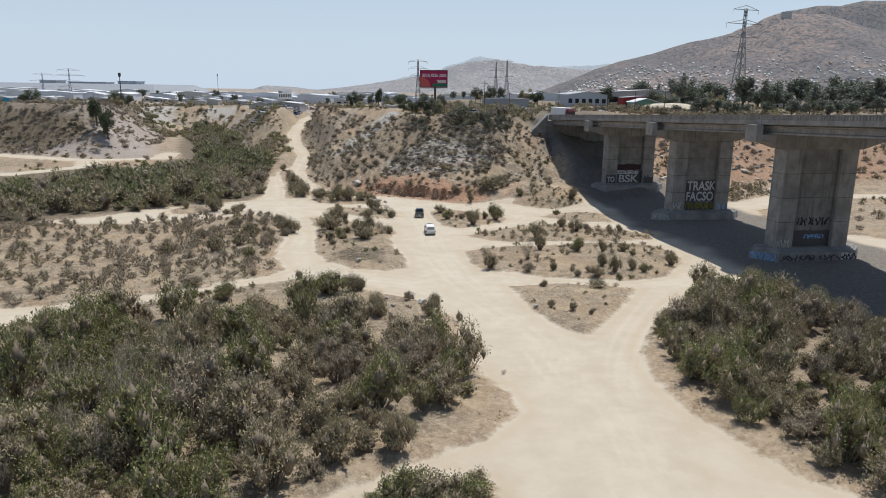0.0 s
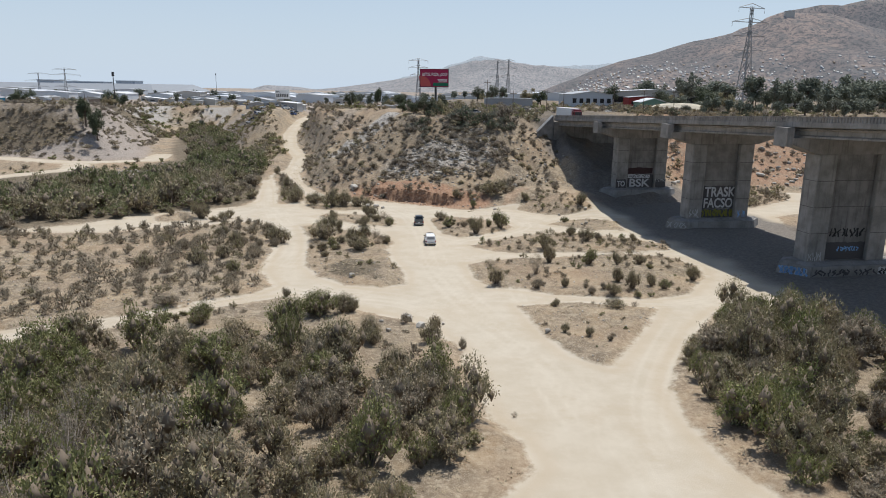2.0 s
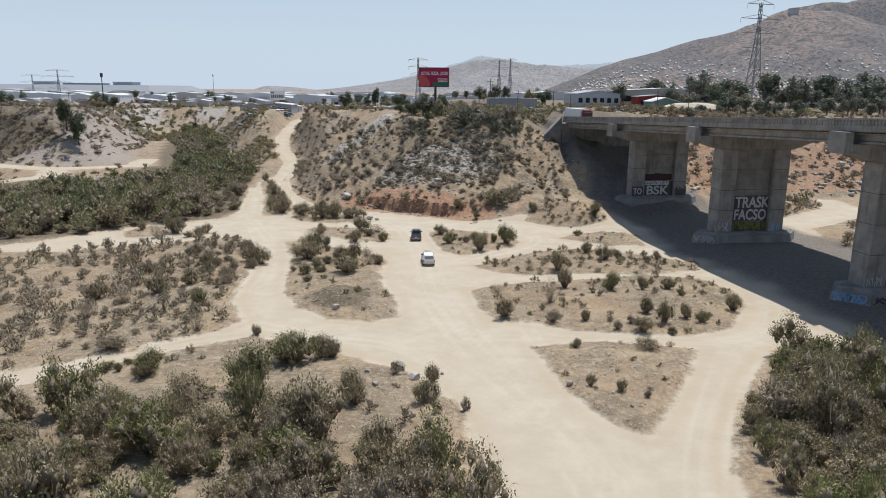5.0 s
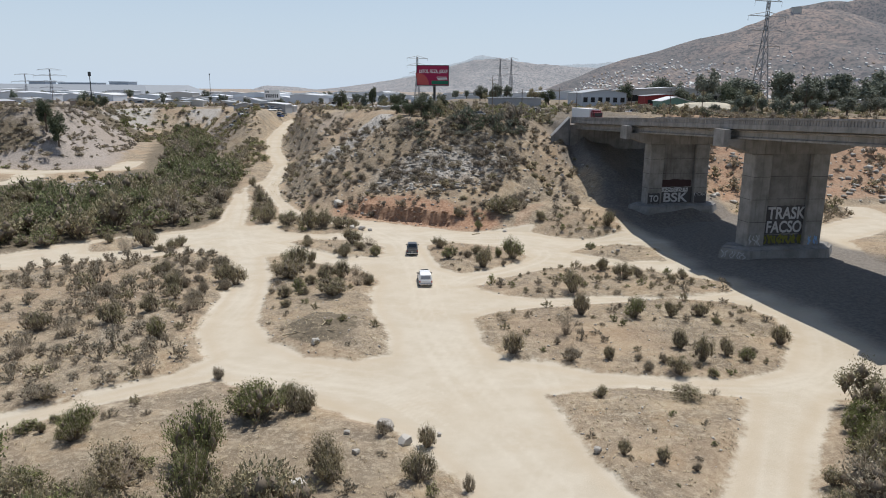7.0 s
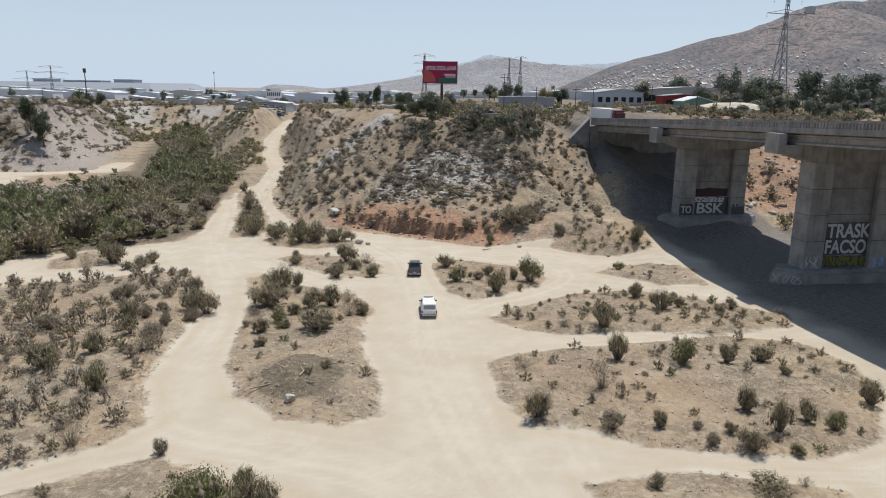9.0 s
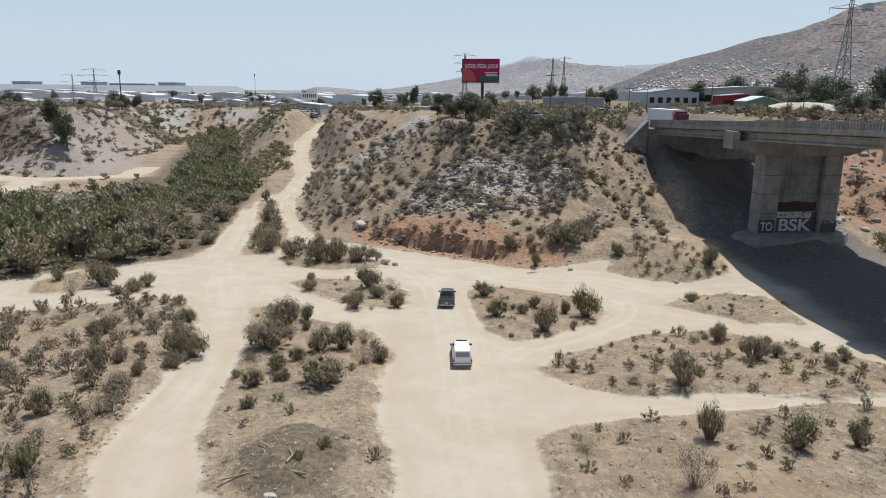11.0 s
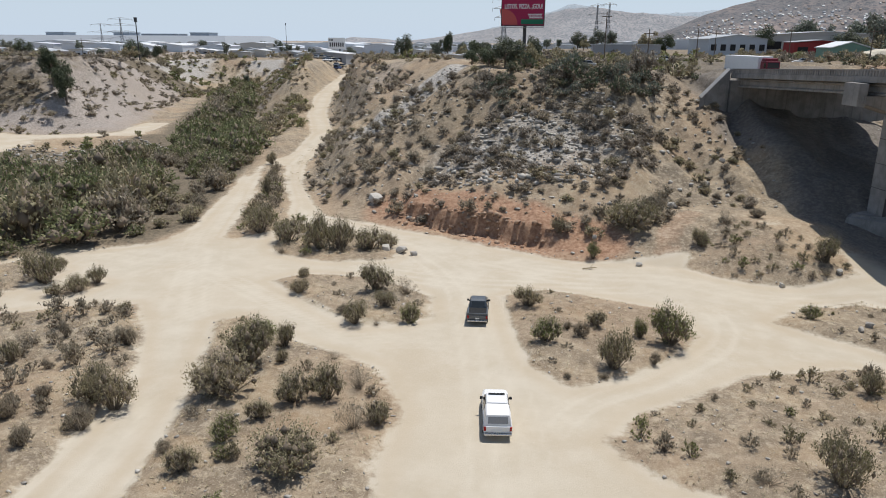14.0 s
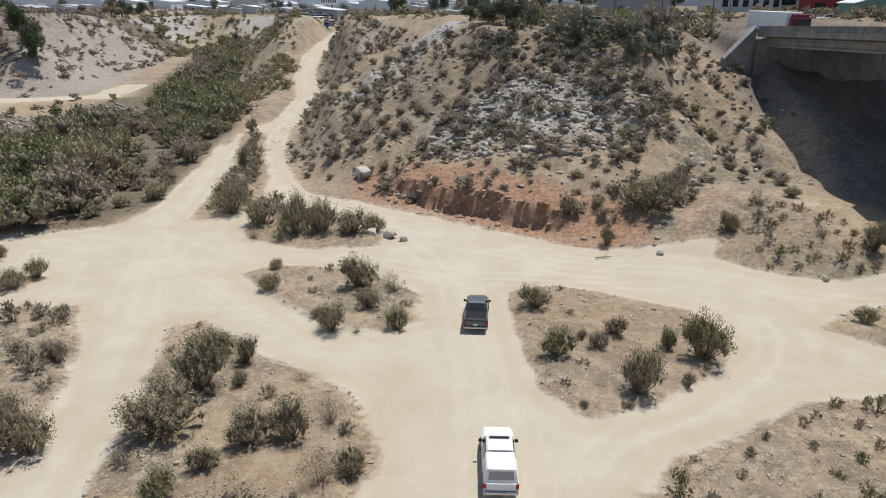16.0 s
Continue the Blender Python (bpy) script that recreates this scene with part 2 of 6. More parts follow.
# ---- plan of the valley ----
ISLANDS = {
    "bush_island": [(-29.5, 148.5), (-27, 150), (-20.4, 145.5), (-12.5, 141.5), (-9.6, 135), (-10, 129), (-8.6, 121), (-6, 113), (-5.6, 107), (-9, 105), (-14, 106), (-18.5, 110), (-22, 117), (-23.6, 125), (-26, 138)],
    "mid_island": [(-28.3, 160), (-26, 163), (-17.4, 163), (-11.2, 158.5), (-10.2, 153), (-13.5, 150.4), (-17.5, 150), (-22, 154)],
    "fork_island": [(-3.9, 159.5), (0.4, 162.5), (6.8, 160.3), (11.7, 158.5), (13.8, 152.5), (11.6, 148), (7.2, 143), (2.2, 141), (-0.8, 144.2), (-2.6, 151.5)],
    "toe_island": [(-32, 170), (-37.5, 186), (-28.5, 182.5), (-17, 173), (-17.5, 169.5), (-25.4, 167.6)],
    "wedge_island": [(-39.8, 176), (-44.6, 195), (-48.6, 209), (-51.6, 220), (-49.4, 220), (-44.8, 207), (-39, 193.4), (-35.8, 181)],
    "west_patch": [(-60, 152), (-63, 158), (-60, 165), (-53, 161), (-54, 154)],
    "west_strip": [(-49.7, 152.8), (-47.4, 158), (-45.6, 157), (-47, 152.5)],
    "west_field": [(-140, 138), (-90, 140), (-66, 140), (-58, 144), (-45, 150.4), (-39, 151.5), (-35.6, 147), (-30.7, 137.5), (-29.2, 125), (-27.4, 112), (-23.6, 105), (-26, 101), (-34, 93.5), (-43, 88.5), (-56, 84), (-90, 78), (-140, 74)],
    "near_thicket": [(-21.5, 100), (-11.2, 95), (-3.1, 90), (1.6, 83), (3.6, 73), (4.4, 66), (6.8, 62), (7.6, 58), (4.3, 53), (-0.2, 50), (-5, 46), (-10, 42.5), (-22, 36), (-45, 28), (-110, 20), (-140, 66), (-90, 70), (-51, 77), (-41, 84.5), (-30, 94)],
    "near_clump": [(-7.5, 42), (-2.5, 45.6), (1.5, 47.3), (4.5, 46.4), (4, 38), (-2, 30), (-20, 25), (-40, 20), (-40, 26), (-20, 34)],
    "upper_east": [(4.6, 133.5), (7, 137.6), (12, 141), (16, 144.5), (24.5, 147.5), (35, 141), (41, 136.3), (40, 132), (29.5, 128), (21, 130), (14.5, 127.6), (7.2, 129.6)],
    "lower_east": [(3.8, 119.4), (6.7, 122), (19.2, 126), (29.9, 129), (38, 127.5), (40.8, 121), (40, 114.5), (34, 104.7), (28.4, 101.7), (21.9, 101.5), (15, 103), (11.5, 105), (6.9, 105.9), (4.8, 110.7)],
    "triangle": [(9.8, 97.5), (18, 99.8), (28, 97.6), (23.8, 89), (17.6, 77.8), (14, 80.5), (11.8, 87)],
    "east_strip": [(21.5, 156.6), (25.6, 161.4), (31.4, 162.4), (37, 158), (36, 150), (29.7, 149.6), (27.4, 152), (24.3, 154.2)],
    "hummock": [(16, 170), (17.8, 176.6), (20, 180.6), (25, 179.6), (30, 177), (33, 172.5), (33.6, 168.2), (27.4, 166.7), (18.8, 168.2)],
    "east_thicket": [(23.8, 78), (29.7, 89.3), (36, 97.5), (40, 97.5), (47, 90), (60, 80), (80, 70), (90, 30), (60, 20), (36, 40), (27.5, 47.5), (24, 55.5), (22.2, 60), (21.4, 66), (21.7, 72.5)],
    "foot_patch": [(60, 178), (72, 175.5), (86, 187), (92, 200), (76, 200), (62, 192)],
    "far_east": [(68, 146), (72, 162), (88, 175), (110, 182), (160, 170), (160, 120), (100, 118), (78, 134)],
}
# the flat floor of the valley; outside it the banks rise
VALLEY = [(-420, -300), (-420, 262), (-185, 270), (-135, 262), (-113, 276), (-138, 340), (-170, 430), (-180, 470), (-160, 474), (-136, 400), (-106, 330), (-82, 268), (-62, 226), (-46, 200), (-33, 188), (-23, 185.5), (-13, 180.5), (-5, 176.5), (3.7, 172.5), (11, 172), (20, 174), (30, 173), (40, 174), (54, 178), (66, 194), (130, 206), (420, 195), (420, -300)]
WAYS = {  # tracks: x, y, z along the middle, and half their width
    "ramp_up": ([(-31, 183, 0.3), (-37.4, 193.6, 0.4), (-43.3, 206.3, 0.8), (-47.4, 219, 1.3), (-49.2, 232, 2.0), (-51.4, 253, 3.6), (-60.6, 278, 5.7), (-66.5, 303, 8.0), (-68.3, 319, 9.8), (-70, 346, 12.6), (-74, 420, 13.6)], 2.6),
    "fork_arm": ([(-42.6, 176, 0.3), (-46.9, 195, 0.5), (-50.2, 210.5, 0.9), (-52, 221, 1.5), (-50, 234, 2.1)], 1.7),
    "west_road": ([(-330, 290, 1.0), (-172, 266, 1.0), (-129, 252, 0.8), (-110, 268, 0.4), (-116, 292, 0.2)], 4.0),
    "west_branch": ([(-260, 190, 0.4), (-136, 212, 0.4), (-122, 234, 0.6), (-129, 252, 0.8)], 3.6),
    "bench_path": ([(13.8, 170.2, 0.5), (15.5, 178, 3.0), (18.8, 183.2, 3.8), (24.8, 182.2, 4.0), (31, 179.3, 3.4), (34.6, 173.8, 2.2), (36.4, 167, 1.0)], 1.6),
    "east_road": ([(44, 164, 1.0), (62, 167, 1.2), (76, 172, 1.0), (94, 187, 1.0), (160, 196, 1.0)], 3.4),
}


def smooth(x, a, b):
    u = np.clip((x - a) / (b - a), 0, 1)
    return u * u * (3 - 2 * u)


def poly_sd(x, y, pts):
    """Signed distance to a polygon, positive outside."""
    p = np.array(pts, float)
    q = np.roll(p, -1, axis=0)
    best = np.full(x.shape, 1e9)
    inside = np.zeros(x.shape, bool)
    for (ax, ay), (bx, by) in zip(p, q):
        ex, ey = bx - ax, by - ay
        u = np.clip(((x - ax) * ex + (y - ay) * ey) / (ex * ex + ey * ey), 0, 1)
        best = np.minimum(best, (x - ax - u * ex) ** 2 + (y - ay - u * ey) ** 2)
        if ay != by:
            inside ^= ((ay > y) != (by > y)) & (x < ex * (y - ay) / (by - ay) + ax)
    return np.where(inside, -1, 1) * np.sqrt(best)


def line_sd(x, y, pts):
    """Distance to a line of (x, y, z) points, and the line's height there."""
    best, high = np.full(x.shape, 1e9), np.zeros(x.shape)
    for a, b in zip(pts, pts[1:]):
        ex, ey = b[0] - a[0], b[1] - a[1]
        u = np.clip(((x - a[0]) * ex + (y - a[1]) * ey) / (ex * ex + ey * ey), 0, 1)
        d = np.hypot(x - a[0] - u * ex, y - a[1] - u * ey)
        high = np.where(d < best, a[2] + u * (b[2] - a[2]), high)
        best = np.minimum(best, d)
    return best, high


def wave(x, y, size, seed):
    """Cheap smooth noise from -1 to 1: value noise on a lattice."""
    u, v = x / size + seed * 17.3, y / size - seed * 9.1
    iu, iv = np.floor(u), np.floor(v)
    fu, fv = u - iu, v - iv
    fu, fv = fu * fu * (3 - 2 * fu), fv * fv * (3 - 2 * fv)

    def h(a, b):
        s = np.sin(a * 127.1 + b * 311.7 + seed * 74.7) * 43758.5453
        return (s - np.floor(s)) * 2 - 1
    top = h(iu, iv) * (1 - fu) + h(iu + 1, iv) * fu
    low = h(iu, iv + 1) * (1 - fu) + h(iu + 1, iv + 1) * fu
    return top * (1 - fv) + low * fv


def land(x, y):
    """Height of the ground, and how far inside the roads a place lies (positive on a road)."""
    x, y = np.asarray(x, float), np.asarray(y, float)
    d = poly_sd(x, y, VALLEY)
    d = d + wave(x, y, 17, 1) * 2.2 * smooth(d, -2, 10) + wave(x, y, 6, 2) * 0.8 * smooth(d, 0, 6)
    width = 46 - 22 * np.maximum(smooth(y, 255, 330), 0.75 * smooth(-x, 90, 125)) + 14 * smooth(x, 12, 24) * smooth(x, 34, 30) + 6 * smooth(x, 28, 34) * smooth(x, 72, 58)
    top = 19.8 - 6.2 * smooth(y, 260, 470) * smooth(x, 10, -50) - 4 * smooth(y, 480, 1000) * smooth(x, -80, 0)
    top = top + wave(x, y, 31, 3) * 1.2 * smooth(d, 8, 40) * smooth(y, 700, 300)
    u = np.clip(d / width, 0, 1)
    bank = 0.75 * u + 0.25 * u * u * (3 - 2 * u)
    z = top * bank * smooth(d, -1, 3)
    # fill behind the abutment, held by the wing walls
    run, lane = (x - 30.6) * -0.178 + (y - 219) * 0.984, (x - 30.6) * 0.984 + (y - 219) * 0.178
    fill = smooth(run, 0.0, 1.4) * smooth(run, 60, 30) * smooth(lane, -1.5, 0.3) * smooth(lane, 25, 22.6)
    z = z * (1 - fill) + np.maximum(z, 19.1) * fill
    # a low cliff of red clay at the foot of the hill
    z = z + (2.4 * smooth(d + wave(x, y, 4.5, 7) * 1.3 + wave(x, y, 1.6, 17) * 0.5, 3.2, 4.1) - 0.9 * smooth(d, 0.5, 3)) * smooth(x, -21, -17) * smooth(x, 3, -1) * smooth(d, 20, 6)
    floor = wave(x, y, 26, 4) * 0.22 + wave(x, y, 9, 5) * 0.1 - 1.6 * smooth(-x, 62, 84) * smooth(y, 150, 185)
    floor = floor + 1.4 * smooth(x, 38, 50) * smooth(y, 92, 118)
    z = z + floor * smooth(u, 1, 0.2)
    rough = smooth(d, 0, 5)
    gully = np.abs(wave(x + y * 0.3, y * 0.25, 7, 21)) * 1.5 + np.abs(wave(x - y * 0.2, y * 0.3, 3.2, 22)) * 0.5
    gully = gully + smooth(-x, 80, 110) * (np.abs(wave(x, y * 0.2, 19, 23)) * 4.5 + np.abs(wave(x + y * 0.1, y * 0.2, 8, 24)) * 1.6)
    z = z - gully * smooth(u, 0.05, 0.4) * smooth(u, 1.0, 0.75) * smooth(y, 460, 300)
    z = z + rough * (wave(x, y, 5.5, 8) * 0.5 + wave(x, y, 2.1, 9) * 0.28) * smooth(y, 460, 300)
    sd = np.where(d < 0, np.minimum(4.0, -d * 0.8), -np.minimum(4.0, d))
    near = np.full(x.shape, 1e9)
    for name, pts in ISLANDS.items():
        near = np.minimum(near, poly_sd(x, y, pts))
    sd = np.minimum(sd, np.clip(near, -4, 4))
    # brush country: the river bed and the far west are not road
    river = poly_sd(x, y, RIVER)
    sd = np.minimum(sd, np.clip(river, -4, 4))
    sd = np.where((x > 95) | (x < -95) | ((x < -58) & (y > 236)), np.minimum(sd, -2.0), sd)
    bump = smooth(sd, 0.3, -1.6)
    z = z + bump * (0.35 + 0.22 * wave(x, y, 4.0, 6) + 0.12 * wave(x, y, 1.7, 11)) * smooth(d, 4, -2)
    # the spoil heap at the foot of the bush island
    heap = np.exp(-(((x + 13.4) / 3.6) ** 2 + ((y - 113.6) / 4.2) ** 2))
    z = z + heap * (1.2 + 0.35 * wave(x, y, 1.4, 51) + 0.18 * wave(x, y, 0.7, 52))
    hum = poly_sd(x, y, ISLANDS["hummock"])
    z = z + 1.0 * smooth(hum, 0.5, -3) + 1.6 * smooth(hum, 0.5, -4) * smooth(y, 167, 176)
    for name, (pts, half) in WAYS.items():
        far, high = line_sd(x, y, pts)
        k = smooth(far, half + 9, half)
        z = z * (1 - k) + (high + wave(x, y, 9, 5) * 0.1) * k
        sd = np.maximum(sd, np.clip(half - far, -4, -0.55 if name == "bench_path" else 4))
    wedge = poly_sd(x, y, ISLANDS["wedge_island"])
    sd = np.where(wedge < 2.2, np.minimum(sd, np.clip(wedge - 1.3, -4, 4)), sd)
    return z, sd


RIVER = [(-140, 118), (-88, 137), (-78, 145), (-71, 151), (-66, 161), (-57.5, 168), (-48.4, 172), (-46.6, 180), (-49.6, 192), (-53.4, 210), (-56.5, 226), (-60, 240), (-73, 262), (-96, 320), (-126, 395), (-158, 470), (-172, 470), (-152, 400), (-128, 330), (-104, 272), (-112, 246), (-130, 228), (-150, 205), (-190, 170), (-190, 118)]


def height(x, y):
    return float(land(np.array([x]), np.array([y]))[0][0])


def axis_steps(lo, a, b, hi, step, grow):
    """Even steps from a to b, growing ones outside."""
    mid = list(np.arange(a, b, step))
    left, right = [], []
    s, v = step, a
    while v > lo:
        s *= grow
        v -= s
        left.append(v)
    s, v = step, mid[-1]
    while v < hi:
        s *= grow
        v += s
        right.append(v)
    return np.array(left[::-1] + mid + right)


GX = axis_steps(-2600, -64, 58, 2600, 0.42, 1.075)
GY = axis_steps(-260, 44, 226, 4600, 0.42, 1.06)


MOUND = [(-290, 320), (-188, 300), (-160, 293), (-141, 282), (-146, 277), (-164, 273), (-180, 275), (-290, 284)]
ROUTES = [  # lines that the tyres follow: middle, number of passes, how far they spread
    ([(16, 10), (15, 40), (13.5, 58), (10.5, 75), (6.5, 90), (2, 105), (-1.5, 120), (-3, 136), (-5.6, 152), (-8, 162), (-15, 173), (-24, 181)], 8, 2.6),
    ([(60, 166), (38, 163), (16, 165.5), (0, 168), (-10, 172), (-22, 179.5), (-31, 184), (-37.4, 193.6), (-43.3, 206.3), (-47.4, 219), (-49.2, 232), (-51.4, 253)], 6, 1.5),
    ([(8, 82), (-2, 97), (-12, 101.5), (-22, 105), (-25.5, 115), (-26, 126), (-28.4, 140), (-34, 152), (-38.5, 164), (-43, 176), (-46.9, 195), (-50.2, 210)], 6, 1.5),
    ([(-12, 101.5), (-24, 100), (-32, 95.5), (-42, 87), (-60, 79.5), (-90, 74)], 3, 0.8),
    ([(-3.5, 140), (-11, 146.5), (-22, 152), (-36, 162), (-52, 167)], 4, 1.2),
    ([(15.5, 50), (18, 68), (24.5, 84), (32, 98.5), (40, 107), (44.5, 118), (45, 134), (40, 150), (20, 163), (0, 167)], 5, 1.8),
    ([(5, 100), (12, 101), (20, 100.4), (30, 99.8), (36, 102)], 4, 0.8),
    ([(-2, 124), (3, 137), (10, 143), (16, 150), (17, 158), (8, 166)], 4, 1.3),
    ([(2, 124.5), (10, 125.5), (20, 127.6), (30, 128.6), (42, 130)], 3, 0.6),
    ([(22, 150), (34, 146), (44, 138)], 3, 1.0),
    ([(-30, 165), (-20, 165.5), (-8, 163), (10, 164)], 3, 1.2),
    ([(9.5, 117), (10.5, 111), (9.5, 104), (10, 99)], 2, 0.4),
]


def tyre_ruts(x, y):
    """How much each place is rolled flat by tyres, 0 to 1, in pairs of lines along the routes."""
    out = np.zeros(x.shape)
    r = np.random.default_rng(77)
    for pts, passes, spread in ROUTES:
        p = np.array(pts, float)
        e = np.vstack([2 * p[0] - p[1], p, 2 * p[-1] - p[-2]])
        u = np.linspace(0, 1, 9)[:-1, None]
        line = np.concatenate([0.5 * (2 * b + (c - a) * u + (2 * a - 5 * b + 4 * c - d) * u ** 2 + (3 * b - a - 3 * c + d) * u ** 3)
                               for a, b, c, d in zip(e, e[1:], e[2:], e[3:])] + [p[-1:]])
        near = np.nonzero((x > line[:, 0].min() - 7) & (x < line[:, 0].max() + 7) & (y > line[:, 1].min() - 7) & (y < line[:, 1].max() + 7))[0]
        px, py = x[near], y[near]
        best, side, run, s0 = np.full(len(near), 1e9), np.zeros(len(near)), np.zeros(len(near)), 0.0
        for a, b in zip(line, line[1:]):
            ex, ey = b - a
            ll = np.hypot(ex, ey)
            v = np.clip(((px - a[0]) * ex + (py - a[1]) * ey) / (ll * ll), 0, 1)
            dx, dy = px - a[0] - v * ex, py - a[1] - v * ey
            dd = np.hypot(dx, dy)
            hit = dd < best
            side = np.where(hit, np.sign(ex * dy - ey * dx) * dd, side)
            run = np.where(hit, s0 + v * ll, run)
            best = np.minimum(best, dd)
            s0 += ll
        for k in range(passes):
            mid = r.uniform(-spread, spread) + 0.9 * wave(run, run * 0, 23, 200 + k) * min(1.0, spread)
            for tyre in (-0.78, 0.78):
                depth = np.exp(-((side - mid - tyre) / 0.42) ** 2) * (0.55 + 0.45 * wave(run, run * 0, 9, 240 + k)) * smooth(best, spread + 3.5, spread + 1.5)
                out[near] = np.maximum(out[near], depth)
    return out


def build_ground():
    nx, ny = len(GX), len(GY)
    x, y = np.meshgrid(GX, GY)
    x, y = x.ravel(), y.ravel()
    z, sd = land(x, y)
    d = poly_sd(x, y, VALLEY)
    rut = tyre_ruts(x, y)
    z = z - 0.03 * rut
    red = smooth(d, -3, 2.5) * smooth(d, 12, 5) * smooth(x, -30, -20) * smooth(x, 16, 4) * 0.9
    red = np.maximum(red, 0.25 * smooth(poly_sd(x, y, ISLANDS["hummock"]), 1.0, -2.0))
    red = np.maximum(red, 0.5 * smooth(x, 52, 66) * smooth(d, 0, 6) * smooth(y, 320, 230))
    red = np.maximum(red, 0.4 * smooth(line_sd(x, y, WAYS["bench_path"][0][:3])[0], 2.6, 1.0))
    red = np.maximum(red, 0.22 * smooth(poly_sd(x, y, ISLANDS["upper_east"]), 1.0, -1.5))
    grey = 0.75 * np.exp(-(((x + 2) / 17) ** 2 + ((y - 203) / 11) ** 2)) + 1.0 * smooth(line_sd(x, y, [(-19.5, 244, 0), (-26, 232, 0), (-32.5, 222, 0)])[0], 5.5, 2.5)
    grey = np.maximum(grey, 0.8 * smooth(-x, 100, 120) * smooth(d, 3, 10) * smooth(d, 36, 26) * smooth(wave(x, y * 0.3, 24, 25), -0.1, 0.5))
    grey = np.maximum(grey, 0.6 * smooth(-x, 85, 95) * smooth(d, 2, -2) * smooth(y, 205, 214) * smooth(y, 240, 225))
    # grey gravel round the piers, spread beyond the deck on the west; darkened to paint in the deck's shade
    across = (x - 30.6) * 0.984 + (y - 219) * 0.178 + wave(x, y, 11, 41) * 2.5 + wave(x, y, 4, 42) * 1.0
    shaded_gravel = 0.9 * smooth(across, -7, 1) * smooth(across, 30, 24)
    # bare pale soil on the far bank, with some distance haze in its colour
    pale = smooth(-x, 78, 96) * smooth(d, -2, 4) * smooth(y, 470, 380)
    pale = np.maximum(pale, 0.8 * smooth(d, 36, 60) * smooth(x, 40, -20) * smooth(y, 240, 300))
    pale = np.maximum(pale, 0.6 * np.exp(-(((x + 38) / 9) ** 2 + ((y - 262) / 26) ** 2)))
    red = red * (1 - shaded_gravel)
    brush = smooth(poly_sd(x, y, RIVER), 2, -4)
    for k in ("near_thicket", "east_thicket", "near_clump"):
        brush = np.maximum(brush, 0.3 * smooth(poly_sd(x, y, ISLANDS[k]), -1.5, -7))
    brush = np.maximum(brush, 0.5 * smooth(d, 38, 60) * smooth(x, -60, 20))
    brush = np.maximum(brush, 0.45 * smooth(d, 14, 24) * smooth(y, 196, 206) * smooth(y, 240, 226) * smooth(x, -34, -22) * smooth(x, 22, 14))
    brush = np.maximum(brush, 0.95 * smooth(np.hypot((x + 13.4) / 3.9, (y - 113.6) / 4.9) + wave(x, y, 2, 53) * 0.12, 1.15, 0.85))
    brush = np.maximum(brush, 0.5 * smooth(-x, 125, 150) * smooth(d, 12, 25) * smooth(y, 400, 320))
    brush = np.maximum(brush, 0.85 * smooth(poly_sd(x, y, MOUND) + wave(x, y, 9, 45) * 3, 2, -3))
    brush = np.maximum(brush, 0.8 * smooth(line_sd(x, y, [(-182, 400, 0), (-176, 420, 0), (-168, 436, 0)])[0], 16, 8))
    faces = (np.arange(ny - 1)[:, None] * nx + np.arange(nx - 1)[None, :]).ravel()
    quads = np.stack([faces, faces + 1, faces + nx + 1, faces + nx], axis=1)
    mean = sd[quads].mean(axis=1)
    cy = y[quads].mean(axis=1)
    cx = x[quads].mean(axis=1)
    is_road = (mean > 0) & (cy < 430)
    for name, pick, label in (("ground", ~is_road, "dry brown valley soil with litter and stones"), ("road", is_road, "pale dusty unpaved tracks worn by tyres")):
        q = quads[pick]
        used, inv = np.unique(q, return_inverse=True)
        me = bpy.data.meshes.new(name)
        me.vertices.add(len(used))
        me.vertices.foreach_set("co", np.stack([x[used], y[used], z[used]], axis=1).ravel())
        me.loops.add(q.size)
        me.loops.foreach_set("vertex_index", inv.ravel().astype(np.int32))
        me.polygons.add(len(q))
        me.polygons.foreach_set("loop_start", np.arange(0, q.size, 4, dtype=np.int32))
        me.polygons.foreach_set("use_smooth", np.ones(len(q), dtype=bool))
        me.update(calc_edges=True)
        for key, val in (("sd", sd), ("red", red), ("grey", grey), ("brush", brush), ("shaded_gravel", shaded_gravel), ("rut", rut), ("pale", pale)):
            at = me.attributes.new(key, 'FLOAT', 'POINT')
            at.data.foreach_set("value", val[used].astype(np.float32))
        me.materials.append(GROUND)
        tagged(new(name, me), label, name, kind="structure")


build_ground()

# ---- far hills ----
def hill_material(name, a, b, c, haze_glow, bush=0.85):
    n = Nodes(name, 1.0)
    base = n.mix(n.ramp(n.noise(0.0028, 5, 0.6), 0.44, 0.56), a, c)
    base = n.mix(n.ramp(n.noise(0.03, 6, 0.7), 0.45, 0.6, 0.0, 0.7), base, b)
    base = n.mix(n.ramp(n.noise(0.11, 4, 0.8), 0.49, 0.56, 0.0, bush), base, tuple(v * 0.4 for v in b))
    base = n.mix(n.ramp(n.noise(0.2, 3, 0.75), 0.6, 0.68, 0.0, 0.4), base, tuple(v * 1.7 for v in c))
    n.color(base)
    # air haze over the hill, put in as a faint bluish emission
    n.put(haze_glow, n.b.inputs["Emission Color"])
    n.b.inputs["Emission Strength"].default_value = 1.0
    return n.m


